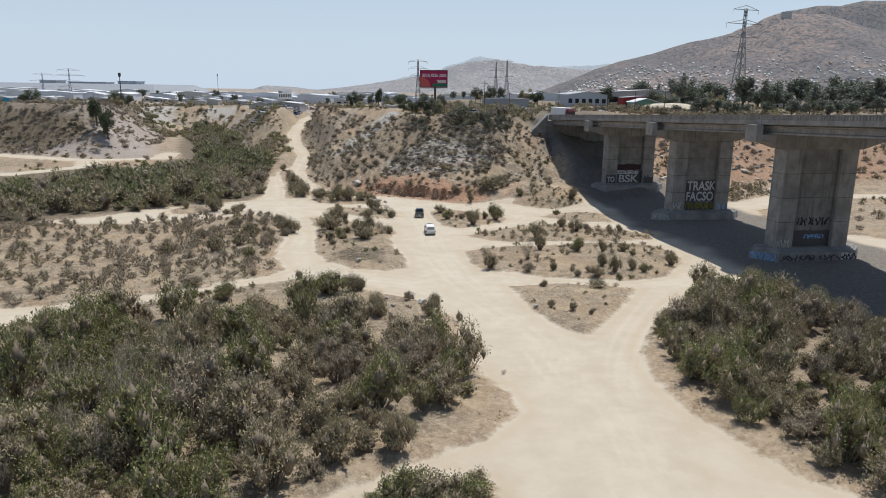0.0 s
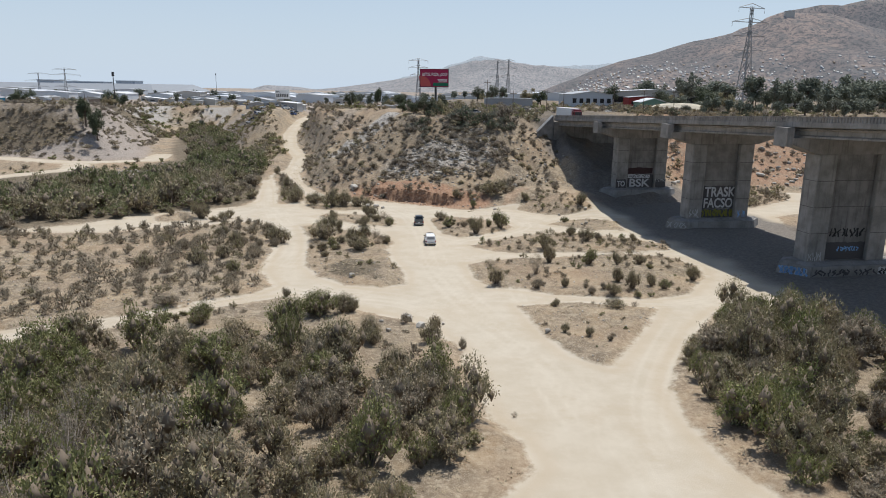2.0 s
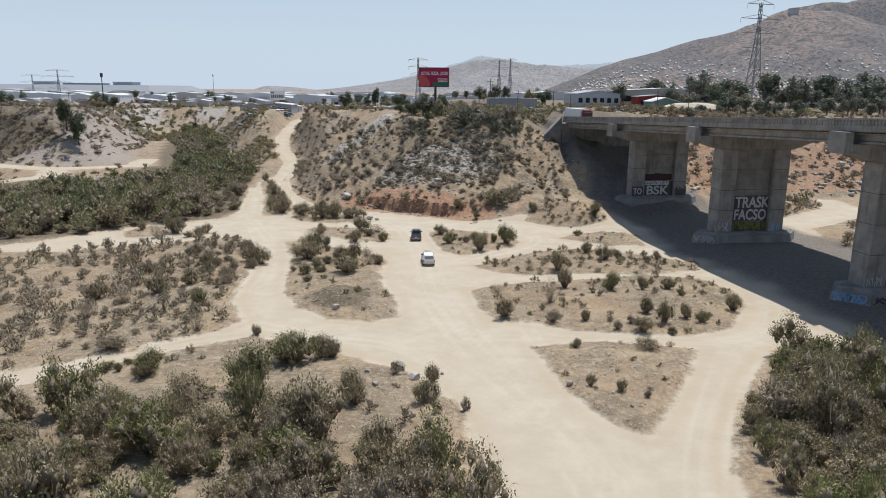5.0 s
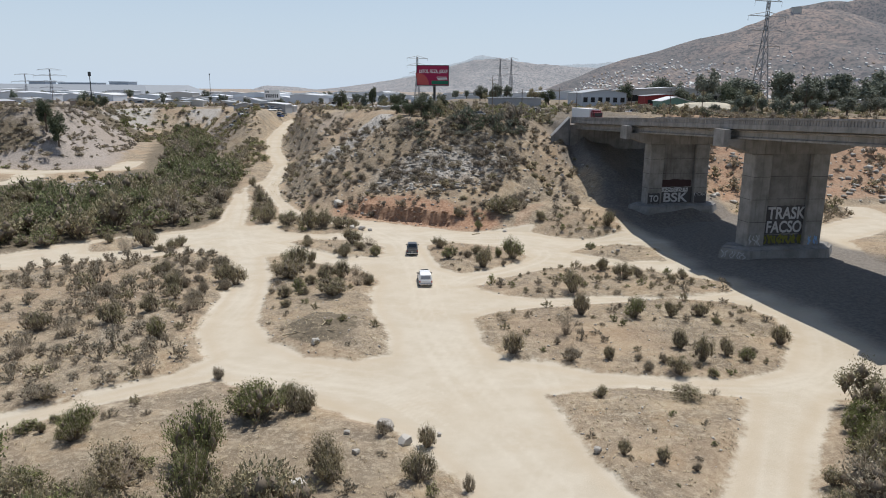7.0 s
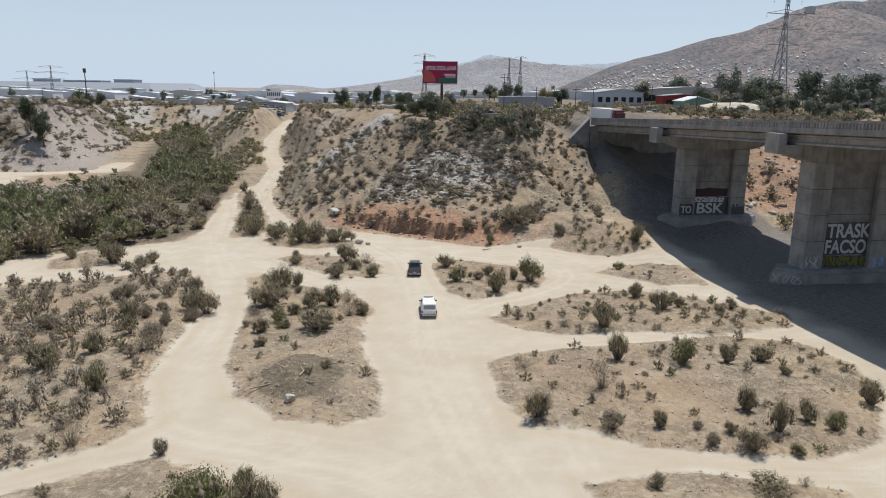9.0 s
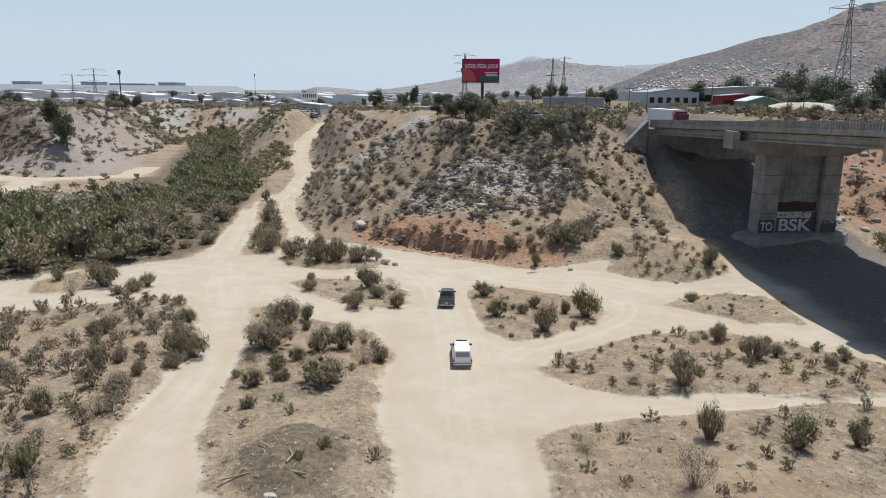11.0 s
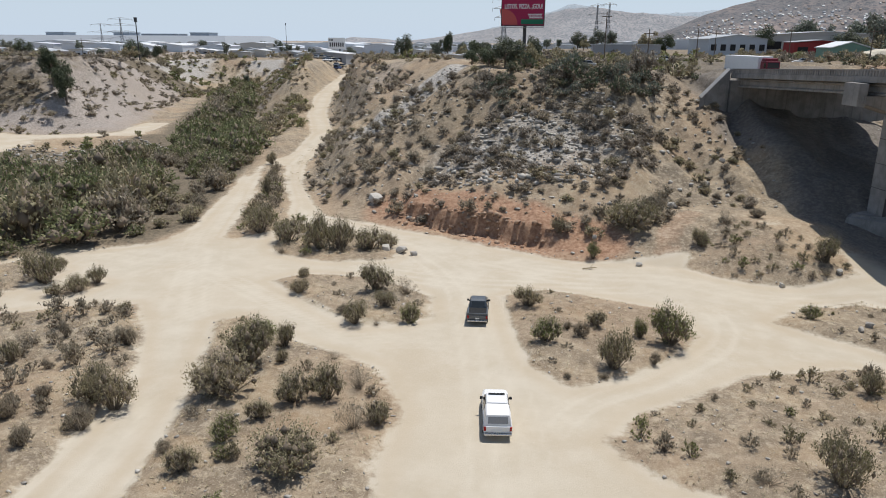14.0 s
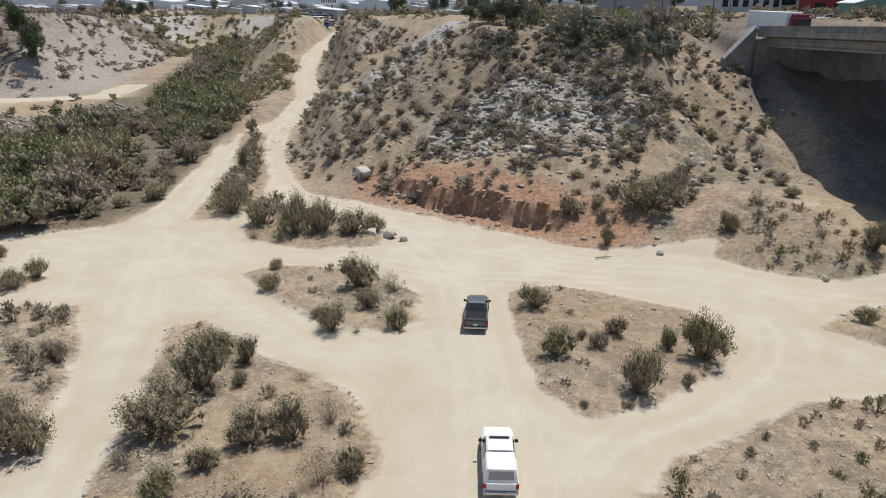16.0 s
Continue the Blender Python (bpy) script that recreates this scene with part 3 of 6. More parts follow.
def hill(name, label, ridge, y, reach, mat, step, seed, rough=1.0):
    """A range of hills: ridge gives the skyline as x, height; its flanks fall away over the given reach."""
    rx, rz = [p[0] for p in ridge], [p[1] for p in ridge]
    nx, ny = int((rx[-1] - rx[0]) / step), int(2 * reach / step)
    x, v = np.meshgrid(np.linspace(rx[0], rx[-1], nx), np.linspace(-1, 1, ny))
    x, v = x.ravel(), v.ravel()
    bend = wave(x, v * 0, 260, seed + 5) * 0.16
    fall = np.clip(1 - np.abs(v - bend * (1 - v * v)), 0, 1)
    top = np.interp(x, rx, rz)
    spur = 1 - 0.22 * np.abs(wave(x, v * reach * 0.35, 150, seed + 7)) * (1 - fall) * 2
    z = top * fall ** 1.1 * spur - 6
    k = np.clip(fall * 2.5, 0, 1) * np.clip((1.02 - fall) * 6, 0.25, 1) * rough
    yy = y + v * reach
    z = z + k * (wave(x, yy, step * 9, seed) * 7 + wave(x, yy, step * 4, seed + 1) * 4 + wave(x, yy, step * 2, seed + 2) * 2)
    f = (np.arange(ny - 1)[:, None] * nx + np.arange(nx - 1)[None, :]).ravel()
    q = np.stack([f, f + 1, f + nx + 1, f + nx], axis=1)
    ob = link_mesh(name, np.stack([x, yy, z], axis=1), q, mat, smooth=True)
    return tagged(ob, label, "hill", kind="structure")


# distance haze is painted in: paler colours and more bluish emission further off
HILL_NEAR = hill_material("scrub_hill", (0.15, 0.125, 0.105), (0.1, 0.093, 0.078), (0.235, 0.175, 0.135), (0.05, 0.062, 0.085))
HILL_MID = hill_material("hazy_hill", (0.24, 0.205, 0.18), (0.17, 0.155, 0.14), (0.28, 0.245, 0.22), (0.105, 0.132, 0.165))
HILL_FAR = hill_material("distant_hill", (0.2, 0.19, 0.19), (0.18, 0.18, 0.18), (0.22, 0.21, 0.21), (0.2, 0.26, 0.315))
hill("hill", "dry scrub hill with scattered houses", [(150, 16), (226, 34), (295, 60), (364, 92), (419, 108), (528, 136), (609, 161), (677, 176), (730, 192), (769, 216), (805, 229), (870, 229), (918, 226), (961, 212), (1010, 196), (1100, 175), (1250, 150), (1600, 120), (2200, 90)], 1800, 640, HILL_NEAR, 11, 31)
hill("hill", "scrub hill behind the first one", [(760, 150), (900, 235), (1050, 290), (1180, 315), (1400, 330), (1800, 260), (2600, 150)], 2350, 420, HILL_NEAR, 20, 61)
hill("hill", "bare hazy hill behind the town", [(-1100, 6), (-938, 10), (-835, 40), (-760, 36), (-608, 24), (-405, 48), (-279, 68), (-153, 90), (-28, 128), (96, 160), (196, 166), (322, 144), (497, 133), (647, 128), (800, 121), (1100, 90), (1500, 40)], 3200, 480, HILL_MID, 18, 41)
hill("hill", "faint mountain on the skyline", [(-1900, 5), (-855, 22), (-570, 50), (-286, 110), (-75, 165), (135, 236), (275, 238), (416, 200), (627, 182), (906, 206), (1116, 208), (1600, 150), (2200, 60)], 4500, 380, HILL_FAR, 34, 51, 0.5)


# ---- bridge ----
U = Vector((0.178, -0.984, 0)).normalized()   # along the deck, away from the hill
V = Vector((0.984, 0.178, 0)).normalized()    # across it, to the east
END = Vector((30.6, 219.0, 0))                # north-west corner of the deck
DECK_W = 23.0


def rail_z(s):
    return 20.5 + 0.036 * s


def bridge_frame(s, v=0.0, z=0.0):
    """Frame on the bridge: x across, y back along the deck, z up."""
    o = END + U * s + V * v
    return Matrix(((V.x, -U.x, 0, o.x), (V.y, -U.y, 0, o.y), (0, 0, 1, z), (0, 0, 0, 1)))


def sweep(bm, rows, s0, s1, steps=1, v0=0.0):
    """A profile of (across, below the rail) carried along the deck."""
    rings = []
    for k in range(steps + 1):
        s = s0 + (s1 - s0) * k / steps
        rings.append([bm.verts.new(END + U * s + V * (v0 + a) + Vector((0, 0, rail_z(s) - b))) for a, b in rows])
    n = len(rows)
    for r, q in zip(rings, rings[1:]):
        for i in range(n):
            bm.faces.new((r[i], r[(i + 1) % n], q[(i + 1) % n], q[i]))
    bm.faces.new(rings[0][::-1])
    bm.faces.new(rings[-1])
    bmesh.ops.recalc_face_normals(bm, faces=bm.faces)
    return bm


PIER_Z = []  # tops of the plinths


def build_bridge():
    b = thing("bridge", Matrix(), "long grey concrete highway bridge on broad wall piers", "bridge")
    L = 190.0
    bm = bmesh.new()
    sweep(bm, [(0, 1.1), (DECK_W, 1.1), (DECK_W, 1.5), (DECK_W - 1.6, 1.7), (1.6, 1.7), (0, 1.5)], 0, L)
    part("deck", bm, CONCRETE_DARK, b, "stained concrete deck slab")
    for k in range(6):
        bm = bmesh.new()
        o = 1.5 + k * (DECK_W - 3.0) / 5
        sweep(bm, [(o - 0.55, 1.71), (o + 0.55, 1.71), (o + 0.55, 1.86), (o + 0.2, 2.0), (o + 0.2, 2.6), (o + 0.45, 2.75), (o + 0.45, 3.0), (o - 0.45, 3.0), (o - 0.45, 2.75), (o - 0.2, 2.6), (o - 0.2, 2.0), (o - 0.55, 1.86)], 0, L)
        part("girder", bm, CONCRETE_DARK, b)
    for side in (0.0, DECK_W - 0.32):
        bm = bmesh.new()
        sweep(bm, [(side, 1.1), (side + 0.32, 1.1), (side + 0.32, 0.8), (side, 0.8)], 0, L)
        sweep(bm, [(side - 0.02, 0.14), (side + 0.34, 0.14), (side + 0.34, 0.0), (side - 0.02, 0.0)], 0, L)
        n = int(L / 0.55)
        for k in range(n):
            s = (k + 0.5) * L / n
            m = bridge_frame(s, side + 0.16, rail_z(s))
            box(bm, -0.11, 0.11, -0.15, 0.15, -0.8, -0.14, m=m)
        part("parapet", bm, CONCRETE_DARK, b, "slotted concrete parapet with close balusters")
    # piers
    for s in (35.7, 71.4, 107.1, 142.8):
        under = rail_z(s) - 3.0
        o = END + U * s + V * (DECK_W / 2)
        g = min(height(o.x + a, o.y) for a in (-8, 0, 8)) - 0.3
        m = bridge_frame(s, DECK_W / 2 - 0.7, 0)
        half, thick = 6.5, 1.6
        PIER_Z.append(g + 2.0)
        top = under - 2.3
        bm = bmesh.new()
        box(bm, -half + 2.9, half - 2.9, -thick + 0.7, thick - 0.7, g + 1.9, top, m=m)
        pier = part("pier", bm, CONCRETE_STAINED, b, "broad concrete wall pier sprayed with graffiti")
        for sx in (-1, 1):
            bm = bmesh.new()
            box(bm, sx * half - (3.0 if sx > 0 else 0), sx * half + (3.0 if sx < 0 else 0), -thick, thick, g + 1.8, top, bevel=0.12, m=m)
            part("column", bm, CONCRETE, pier)
        for u in (0.28, 0.52, 0.76):
            bm = bmesh.new()
            z = g + 1.8 + (top - g - 1.8) * u
            for sx in (-1, 1):
                a, c = sorted((sx * half, sx * (half - 3.0)))
                box(bm, a + 0.1, c - 0.1, -thick - 0.006, -thick + 0.01, z - 0.035, z + 0.035, m=m)
            box(bm, -half - 0.006, -half + 0.01, -thick + 0.15, thick - 0.15, z - 0.035, z + 0.035, m=m)
            box(bm, -half + 3.05, half - 3.05, -thick + 0.69, -thick + 0.71, z - 0.03, z + 0.03, m=m)
            part("pour_joint", bm, JOINT, pier, "dark weathered pour joint")
        # the stepped plinth has pointed ends
        bm = bmesh.new()
        for grow, z0, z1 in ((1.9, g, g + 1.75), (1.1, g + 1.75, g + 2.1)):
            w, t, p = half + grow * 0.3, thick + grow, half + grow + 1.9
            ring = [(-p, 0), (-w, -t), (w, -t), (p, 0), (w, t), (-w, t)]
            lo = [bm.verts.new(m @ Vector((a, c, z0))) for a, c in ring]
            hi = [bm.verts.new(m @ Vector((a * 0.965, c * (0.96 if z0 == g else 0.7), z1))) for a, c in ring]
            for i in range(6):
                bm.faces.new((lo[i], lo[(i + 1) % 6], hi[(i + 1) % 6], hi[i]))
            bm.faces.new(hi)
        part("plinth", bm, CONCRETE, pier, "low concrete plinth with pointed ends")
        # hammerhead cap: deep in the middle, thin at the tips, with end blocks
        bm = bmesh.new()
        h = DECK_W / 2 - 0.2
        prof = [(-h, under), (h, under), (h, under - 0.9), (half + 0.4, under - 2.3), (-half - 0.4, under - 2.3), (-h, under - 0.9)]
        fr = [bm.verts.new(m @ Vector((a, -thick - 0.25, z))) for a, z in prof]
        bk = [bm.verts.new(m @ Vector((a, thick + 0.25, z))) for a, z in prof]
        for i in range(6):
            bm.faces.new((fr[i], fr[(i + 1) % 6], bk[(i + 1) % 6], bk[i]))
        bm.faces.new(fr[::-1])
        bm.faces.new(bk)
        bmesh.ops.recalc_face_normals(bm, faces=bm.faces)
        part("pier_cap", bm, CONCRETE_DARK, pier, "tapered concrete pier cap")
        for sx in (-1, 1):
            bm = bmesh.new()
            box(bm, sx * (h + 0.25) - 0.55, sx * (h + 0.25) + 0.55, -1.5, 1.5, under - 1.2, under + 1.45, m=m)
            part("end_block", bm, CONCRETE, pier)
    # abutment: a back wall under the deck, its darker concrete part dirt and part painted-in shade, and sloping wing
    # walls
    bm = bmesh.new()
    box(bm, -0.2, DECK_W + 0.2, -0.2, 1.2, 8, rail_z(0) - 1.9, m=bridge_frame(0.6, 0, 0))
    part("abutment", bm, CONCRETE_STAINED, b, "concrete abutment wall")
    for v0 in (-0.3, DECK_W - 0.3):
        bm = bmesh.new()
        z = rail_z(0)
        prof = [(0.0, z - 0.1), (-0.4, z - 0.15), (-5.4, z - 4.7), (-5.4, z - 8), (0.0, z - 9)]
        d1 = [bm.verts.new(END + U * (0.4 - a * 0.3) + V * (v0 + (a if v0 < 0 else 0.6 - a)) + Vector((0, 0, c))) for a, c in prof]
        d2 = [bm.verts.new(v.co + Vector((0.1, 0.55, 0))) for v in d1]
        for i in range(5):
            bm.faces.new((d1[i], d1[(i + 1) % 5], d2[(i + 1) % 5], d2[i]))
        bm.faces.new(d1[::-1])
        bm.faces.new(d2)
        bmesh.ops.recalc_face_normals(bm, faces=bm.faces)
        crown = [v.co.copy() for v in (d1[1], d2[1], d1[2], d2[2])]
        part("wing_wall", bm, CONCRETE, b, "sloping concrete wing wall")
        bm = rod(bmesh.new(), (crown[0] + crown[1]) / 2 + Vector((0, 0, 0.06)), (crown[2] + crown[3]) / 2 + Vector((0, 0, 0.06)), 0.38, 0.38, 4)
        part("coping", bm, COPING, b, "pale concrete coping of the wing wall")
    return b


build_bridge()


# ---- shrubs ----
def shrub_arrays(seed, wide, high, lobes, leaves, size, core=0.5, plume=0.0, lean=0.3):
    """Stem and leaf arrays of one shrub at the origin. plume 0: a mound of rounded leafy clumps round added solid cores
    that darken the gaps; plume 1: many thin upright sprays.
    """
    r = np.random.default_rng(seed)
    rho = np.sqrt(r.uniform(0, 1, lobes)) * 0.8
    rho[0] = 0.05
    th = r.uniform(0, 6.283, lobes)
    squash = r.uniform(0.7, 1.0)
    lop = r.uniform(-0.3, 0.3, 2)
    cx, cy = rho * np.cos(th) * wide, rho * np.sin(th) * wide * squash
    tall = high * (1.02 - 0.6 * rho ** 2 + (lop[0] * np.cos(th) + lop[1] * np.sin(th)) * rho) * r.uniform(0.62, 1.12, lobes)
    rad = wide * (r.uniform(0.24, 0.42, lobes) * (1 - plume) + r.uniform(0.08, 0.15, lobes) * plume) * (1.1 - 0.3 * rho)
    foot = np.stack([cx * 0.45, cy * 0.45, np.zeros(lobes)], 1)
    top = np.stack([cx * (1 + lean * rho), cy * (1 + lean * rho), tall], 1)
    deep = np.minimum(rad * 1.15, tall * 0.5) * (1 - plume) + tall * 0.42 * plume     # half the height of a clump
    mid = top - (top - foot) * (deep / tall)[:, None]
    stemv, stemf, hv, hf = [], [], [], []
    for k in range(lobes):
        w = 0.018 + 0.01 * high if core else 0.009
        n = len(stemv)
        stemv += [foot[k] * 0.5 + (w, 0, 0), foot[k] * 0.5 + (-w, w, 0), foot[k] * 0.5 + (0, -w, 0), top[k]]
        stemf += [(n, n + 1, n + 3), (n + 1, n + 2, n + 3), (n + 2, n, n + 3)]
        # solid core added inside the clump: blocks light so the gaps look dark
        if core:
            n = len(hv)
            hv.append(mid[k] - (0, 0, deep[k] * core))
            for j in range(4):
                g = rad[k] * core * r.uniform(0.75, 1.25)
                hv.append(mid[k] + (g * np.cos(j * 1.571 + k), g * np.sin(j * 1.571 + k), r.uniform(-0.3, 0.3) * deep[k] * core))
            hv.append(mid[k] + (0, 0, deep[k] * core))
            for j in range(4):
                i, m = n + 1 + j, n + 1 + (j + 1) % 4
                hf += [(n, m, i), (i, m, n + 5)]
    share = rad * (rad + deep)
    j = r.choice(lobes, leaves, p=share / share.sum())
    ray = r.normal(0, 1, (leaves, 3))
    ray[:, 2] = np.where(r.uniform(0, 1, leaves) < 0.72, np.abs(ray[:, 2]), ray[:, 2])
    ray /= np.linalg.norm(ray, axis=1)[:, None]
    shell = np.where(r.uniform(0, 1, leaves) < 0.1, r.uniform(1.0, 1.2, leaves), r.uniform(0.5, 1.08, leaves))[:, None]
    axis = (top - foot) / np.linalg.norm(top - foot, axis=1)[:, None]
    off = ray * shell
    p = mid[j] + np.stack([off[:, 0] * rad[j], off[:, 1] * rad[j], 0 * rad[j]], 1) + axis[j] * (off[:, 2] * deep[j])[:, None] + r.normal(0, 0.025 * wide, (leaves, 3))
    p[:, 2] = np.maximum(p[:, 2], 0.03 + 0.06 * r.uniform(0, 1, leaves))
    d = ray * (0.8 - 0.5 * plume) + axis[j] * (0.35 + 0.5 * plume) + r.normal(0, 0.55 - 0.2 * plume, (leaves, 3))
    d /= np.linalg.norm(d, axis=1)[:, None]
    s = np.cross(d, ray + r.normal(0, 0.6, (leaves, 3)))
    s /= np.linalg.norm(s, axis=1)[:, None]
    ln = size * r.uniform(0.6, 1.6, leaves)[:, None]
    wd = size * r.uniform(0.26, 0.5, leaves)[:, None]
    lv = np.stack([p + s * wd - d * ln * 0.4, p + d * ln * 0.6, p - s * wd - d * ln * 0.4], axis=1).reshape(-1, 3)
    lf = np.arange(leaves * 3).reshape(-1, 3)
    if core:
        stemf = stemf + [tuple(i + len(stemv) for i in f) for f in hf]
        stemv = stemv + hv
    return np.array(stemv), np.array(stemf), lv, lf


SHRUBS = {  # per level of detail: variants one metre wide and high
    "fine": [shrub_arrays(100 + k, 1.0, 1.0 + 0.12 * (k % 3), 16 + 2 * k, 2400, 0.056, 0.52) for k in range(7)],
    "spray": [shrub_arrays(500 + k, 1.0, 1.0, 56 + 5 * k, 3400, 0.039, 0.36, 0.7, 0.3) for k in range(6)],
    "mound": [shrub_arrays(700 + k, 1.0, 1.0, 34 + 4 * k, 3400, 0.041, 0.42, 0.3, 0.25) for k in range(6)],
    "wood": [shrub_arrays(800 + k, 1.0, 1.0, 15 + 2 * k, 900, 0.084, 0.52) for k in range(7)],
    "mid": [shrub_arrays(200 + k, 1.0, 1.0 + 0.12 * (k % 3), 11 + k, 560, 0.11) for k in range(6)],
    "far": [shrub_arrays(300 + k, 1.0, 1.0, 6, 130, 0.2) for k in range(6)],
    "small": [shrub_arrays(600 + k, 1.0, 1.0, 13 + k, 300, 0.115, 0.4, 0.4, 0.4) for k in range(6)],
    "bare": [shrub_arrays(400 + k, 1.0, 1.0, 80, 1100, 0.036, 0.0, 0.9, 0.3) for k in range(4)],
}


def poly_mesh(name, v, tri, quad, mats, tri_mat, quad_mat):
    """A mesh out of arrays of triangles and quads."""
    me = bpy.data.meshes.new(name)
    me.vertices.add(len(v))
    me.vertices.foreach_set("co", np.asarray(v, np.float32).ravel())
    loops = np.concatenate([tri.ravel(), quad.ravel()]).astype(np.int32)
    me.loops.add(len(loops))
    me.loops.foreach_set("vertex_index", loops)
    nt, nq = len(tri), len(quad)
    me.polygons.add(nt + nq)
    me.polygons.foreach_set("loop_start", np.concatenate([np.arange(nt) * 3, nt * 3 + np.arange(nq) * 4]).astype(np.int32))
    for m in mats:
        me.materials.append(m)
    me.polygons.foreach_set("material_index", np.concatenate([tri_mat, quad_mat]).astype(np.int32))
    me.update(calc_edges=True)
    return me


def thicket(name, label, category, spots, lod, mats, seed):
    """Many shrubs grown together: one object. spots: rows of x, y, wide, high, material."""
    r = np.random.default_rng(seed)
    zs = land(np.array([s[0] for s in spots]), np.array([s[1] for s in spots]))[0]
    V_, T, tm = [], [], []
    n = 0
    for (x, y, w, h, mi), z in zip(spots, zs):
        sv, sf, lv, lf = SHRUBS[lod][r.integers(len(SHRUBS[lod]))]
        a = r.uniform(0, 6.283)
        c, s = np.cos(a), np.sin(a)
        allv = np.concatenate([sv, lv])
        px = (allv[:, 0] * c - allv[:, 1] * s) * w + x
        py = (allv[:, 0] * s + allv[:, 1] * c) * w + y
        V_.append(np.stack([px, py, allv[:, 2] * h + z - 0.08], axis=1))
        T.append(np.concatenate([sf, lf + len(sv)]) + n)
        tm.append(np.concatenate([np.full(len(sf), len(mats) - 1), np.full(len(lf), mi)]))
        n += len(allv)
    me = poly_mesh(name, np.concatenate(V_), np.concatenate(T), np.zeros((0, 4), int), mats, np.concatenate(tm), np.zeros(0))
    return tagged(new(name, me), label, category, kind="stuff")


def shrub_thing(lod, variant, mat, label):
    """A shrub with stems and foliage, to be copied."""
    sv, sf, lv, lf = SHRUBS[lod][variant]
    root = tagged(new("shrub"), label, "shrub", "shrubs of the valley floor")
    e = np.zeros((0, 4), int)
    for name, me in (("branchwork", poly_mesh("branchwork", sv, sf, e, [TWIG], np.zeros(len(sf)), np.zeros(0))),
                     ("foliage", poly_mesh("foliage", lv, lf, e, [mat], np.zeros(len(lf)), np.zeros(0)))):
        new(name, me).parent = root
    return root


def sized_copy(ob, m):
    """copy_thing() for a pose m that carries a size of its own."""
    return copy_thing(ob, m @ Matrix.Diagonal((*(1 / v for v in ob.scale), 1)))


def scatter(pts, gap, seed, inset=0.6, keep=1.0):
    """Random spots inside a polygon, at least gap apart."""
    r = np.random.default_rng(seed)
    p = np.array(pts, float)
    lo, hi = p.min(axis=0), p.max(axis=0)
    n = int((hi - lo).prod() / (gap * gap) * 3)
    c = r.uniform(lo, hi, (n, 2))
    ok = poly_sd(c[:, 0], c[:, 1], pts) < -inset
    c = c[ok]
    out, cells = [], {}
    for q in c:
        key = (int(q[0] // gap), int(q[1] // gap))
        near = [w for i in (-1, 0, 1) for j in (-1, 0, 1) for w in cells.get((key[0] + i, key[1] + j), ())]
        if all((q[0] - w[0]) ** 2 + (q[1] - w[1]) ** 2 > gap * gap for w in near):
            cells.setdefault(key, []).append(q)
            if r.random() < keep:
                out.append((float(q[0]), float(q[1])))
    return out


RND = random.Random(5)


def shrub_spots(pts, gap, seed, wide, high, weights, inset=0.8, keep=1.0, patch=0.0):
    rows = []
    spots = scatter(pts, gap, seed, inset, keep)
    on_road = land(np.array([q[0] for q in spots]), np.array([q[1] for q in spots]))[1]
    for (x, y), sd in zip(spots, on_road):
        if sd > -0.4:
            continue
        if wave(np.array(x), np.array(y), 8.0, seed) < patch - 1.0:
            continue
        k = 0.5 + 1.1 * RND.random() ** 1.4
        here = np.array(x), np.array(y)
        k *= 1 + 0.3 * float(wave(*here, 9.0, seed + 3))
        # kinds grow in patches
        mood = float(wave(*here, 12.0, seed + 5))
        kind = RND.choices(range(len(weights)), [w * max(0.08, 1 + 1.6 * mood * lean) for w, lean in zip(weights, (0.2, 0.9, -1.1))])[0]
        rows.append((x, y, wide * k, high * k * RND.uniform(0.75, 1.25), kind))
    return rows


MIXED = [LEAF_OLIVE, LEAF_GREEN, LEAF_GREY, TWIG]
DARK_MIX = [LEAF_DARK, LEAF_OLIVE, LEAF_GREY, TWIG]
THICK_S = [(-7, 40), (-2.6, 44.8), (1.8, 46.4), (3.8, 45.4), (3.4, 39), (-4, 33), (-20, 27), (-36, 22), (-36, 25), (-20, 33)]
THICK_W = [(-22, 76), (-14, 78), (-5, 76), (0.5, 73), (2.8, 68), (4.4, 62), (3.8, 57), (0.6, 52), (-5, 46.5), (-20, 37), (-33, 31), (-44, 46), (-53, 62), (-60, 73), (-48, 76), (-37, 81), (-26, 81)]
THICK_E = [(25, 80), (30, 88), (36.5, 96), (40, 96), (46, 89), (56, 80), (54, 62), (43, 44), (37, 39), (29, 48), (25, 57), (23.4, 66)]
thicket("thicket", "dense olive green riverside scrub on the flat", "shrubs", shrub_spots(THICK_W, 2.25, 11, 2.15, 3.1, (5, 6, 1.3), 0.9, 1.0, 0.14), "fine", MIXED, 1)
thicket("thicket", "dense dusty green scrub beside the track", "shrubs", shrub_spots(THICK_E, 2.25, 12, 2.15, 3.0, (5, 5, 1.0), 0.9, 1.0, 0.16), "fine", MIXED, 2)
thicket("thicket", "low green scrub beside the fork of the track", "shrubs", shrub_spots(THICK_S, 1.7, 14, 1.6, 1.6, (3, 3, 1), 0.2), "fine", MIXED, 14)
DEAD_W = [(-50, 64), (-36, 66), (-24, 60), (-18, 52), (-24, 44), (-34, 42), (-46, 50)]
thicket("dead_brush", "leafless grey brush among the green scrub", "shrubs", shrub_spots(DEAD_W, 2.6, 31, 2.1, 3.2, (1, 1, 1), 0.3, 0.8), "bare", [LEAF_GREY, LEAF_GREY, LEAF_GREY, DEAD_TWIG], 31)
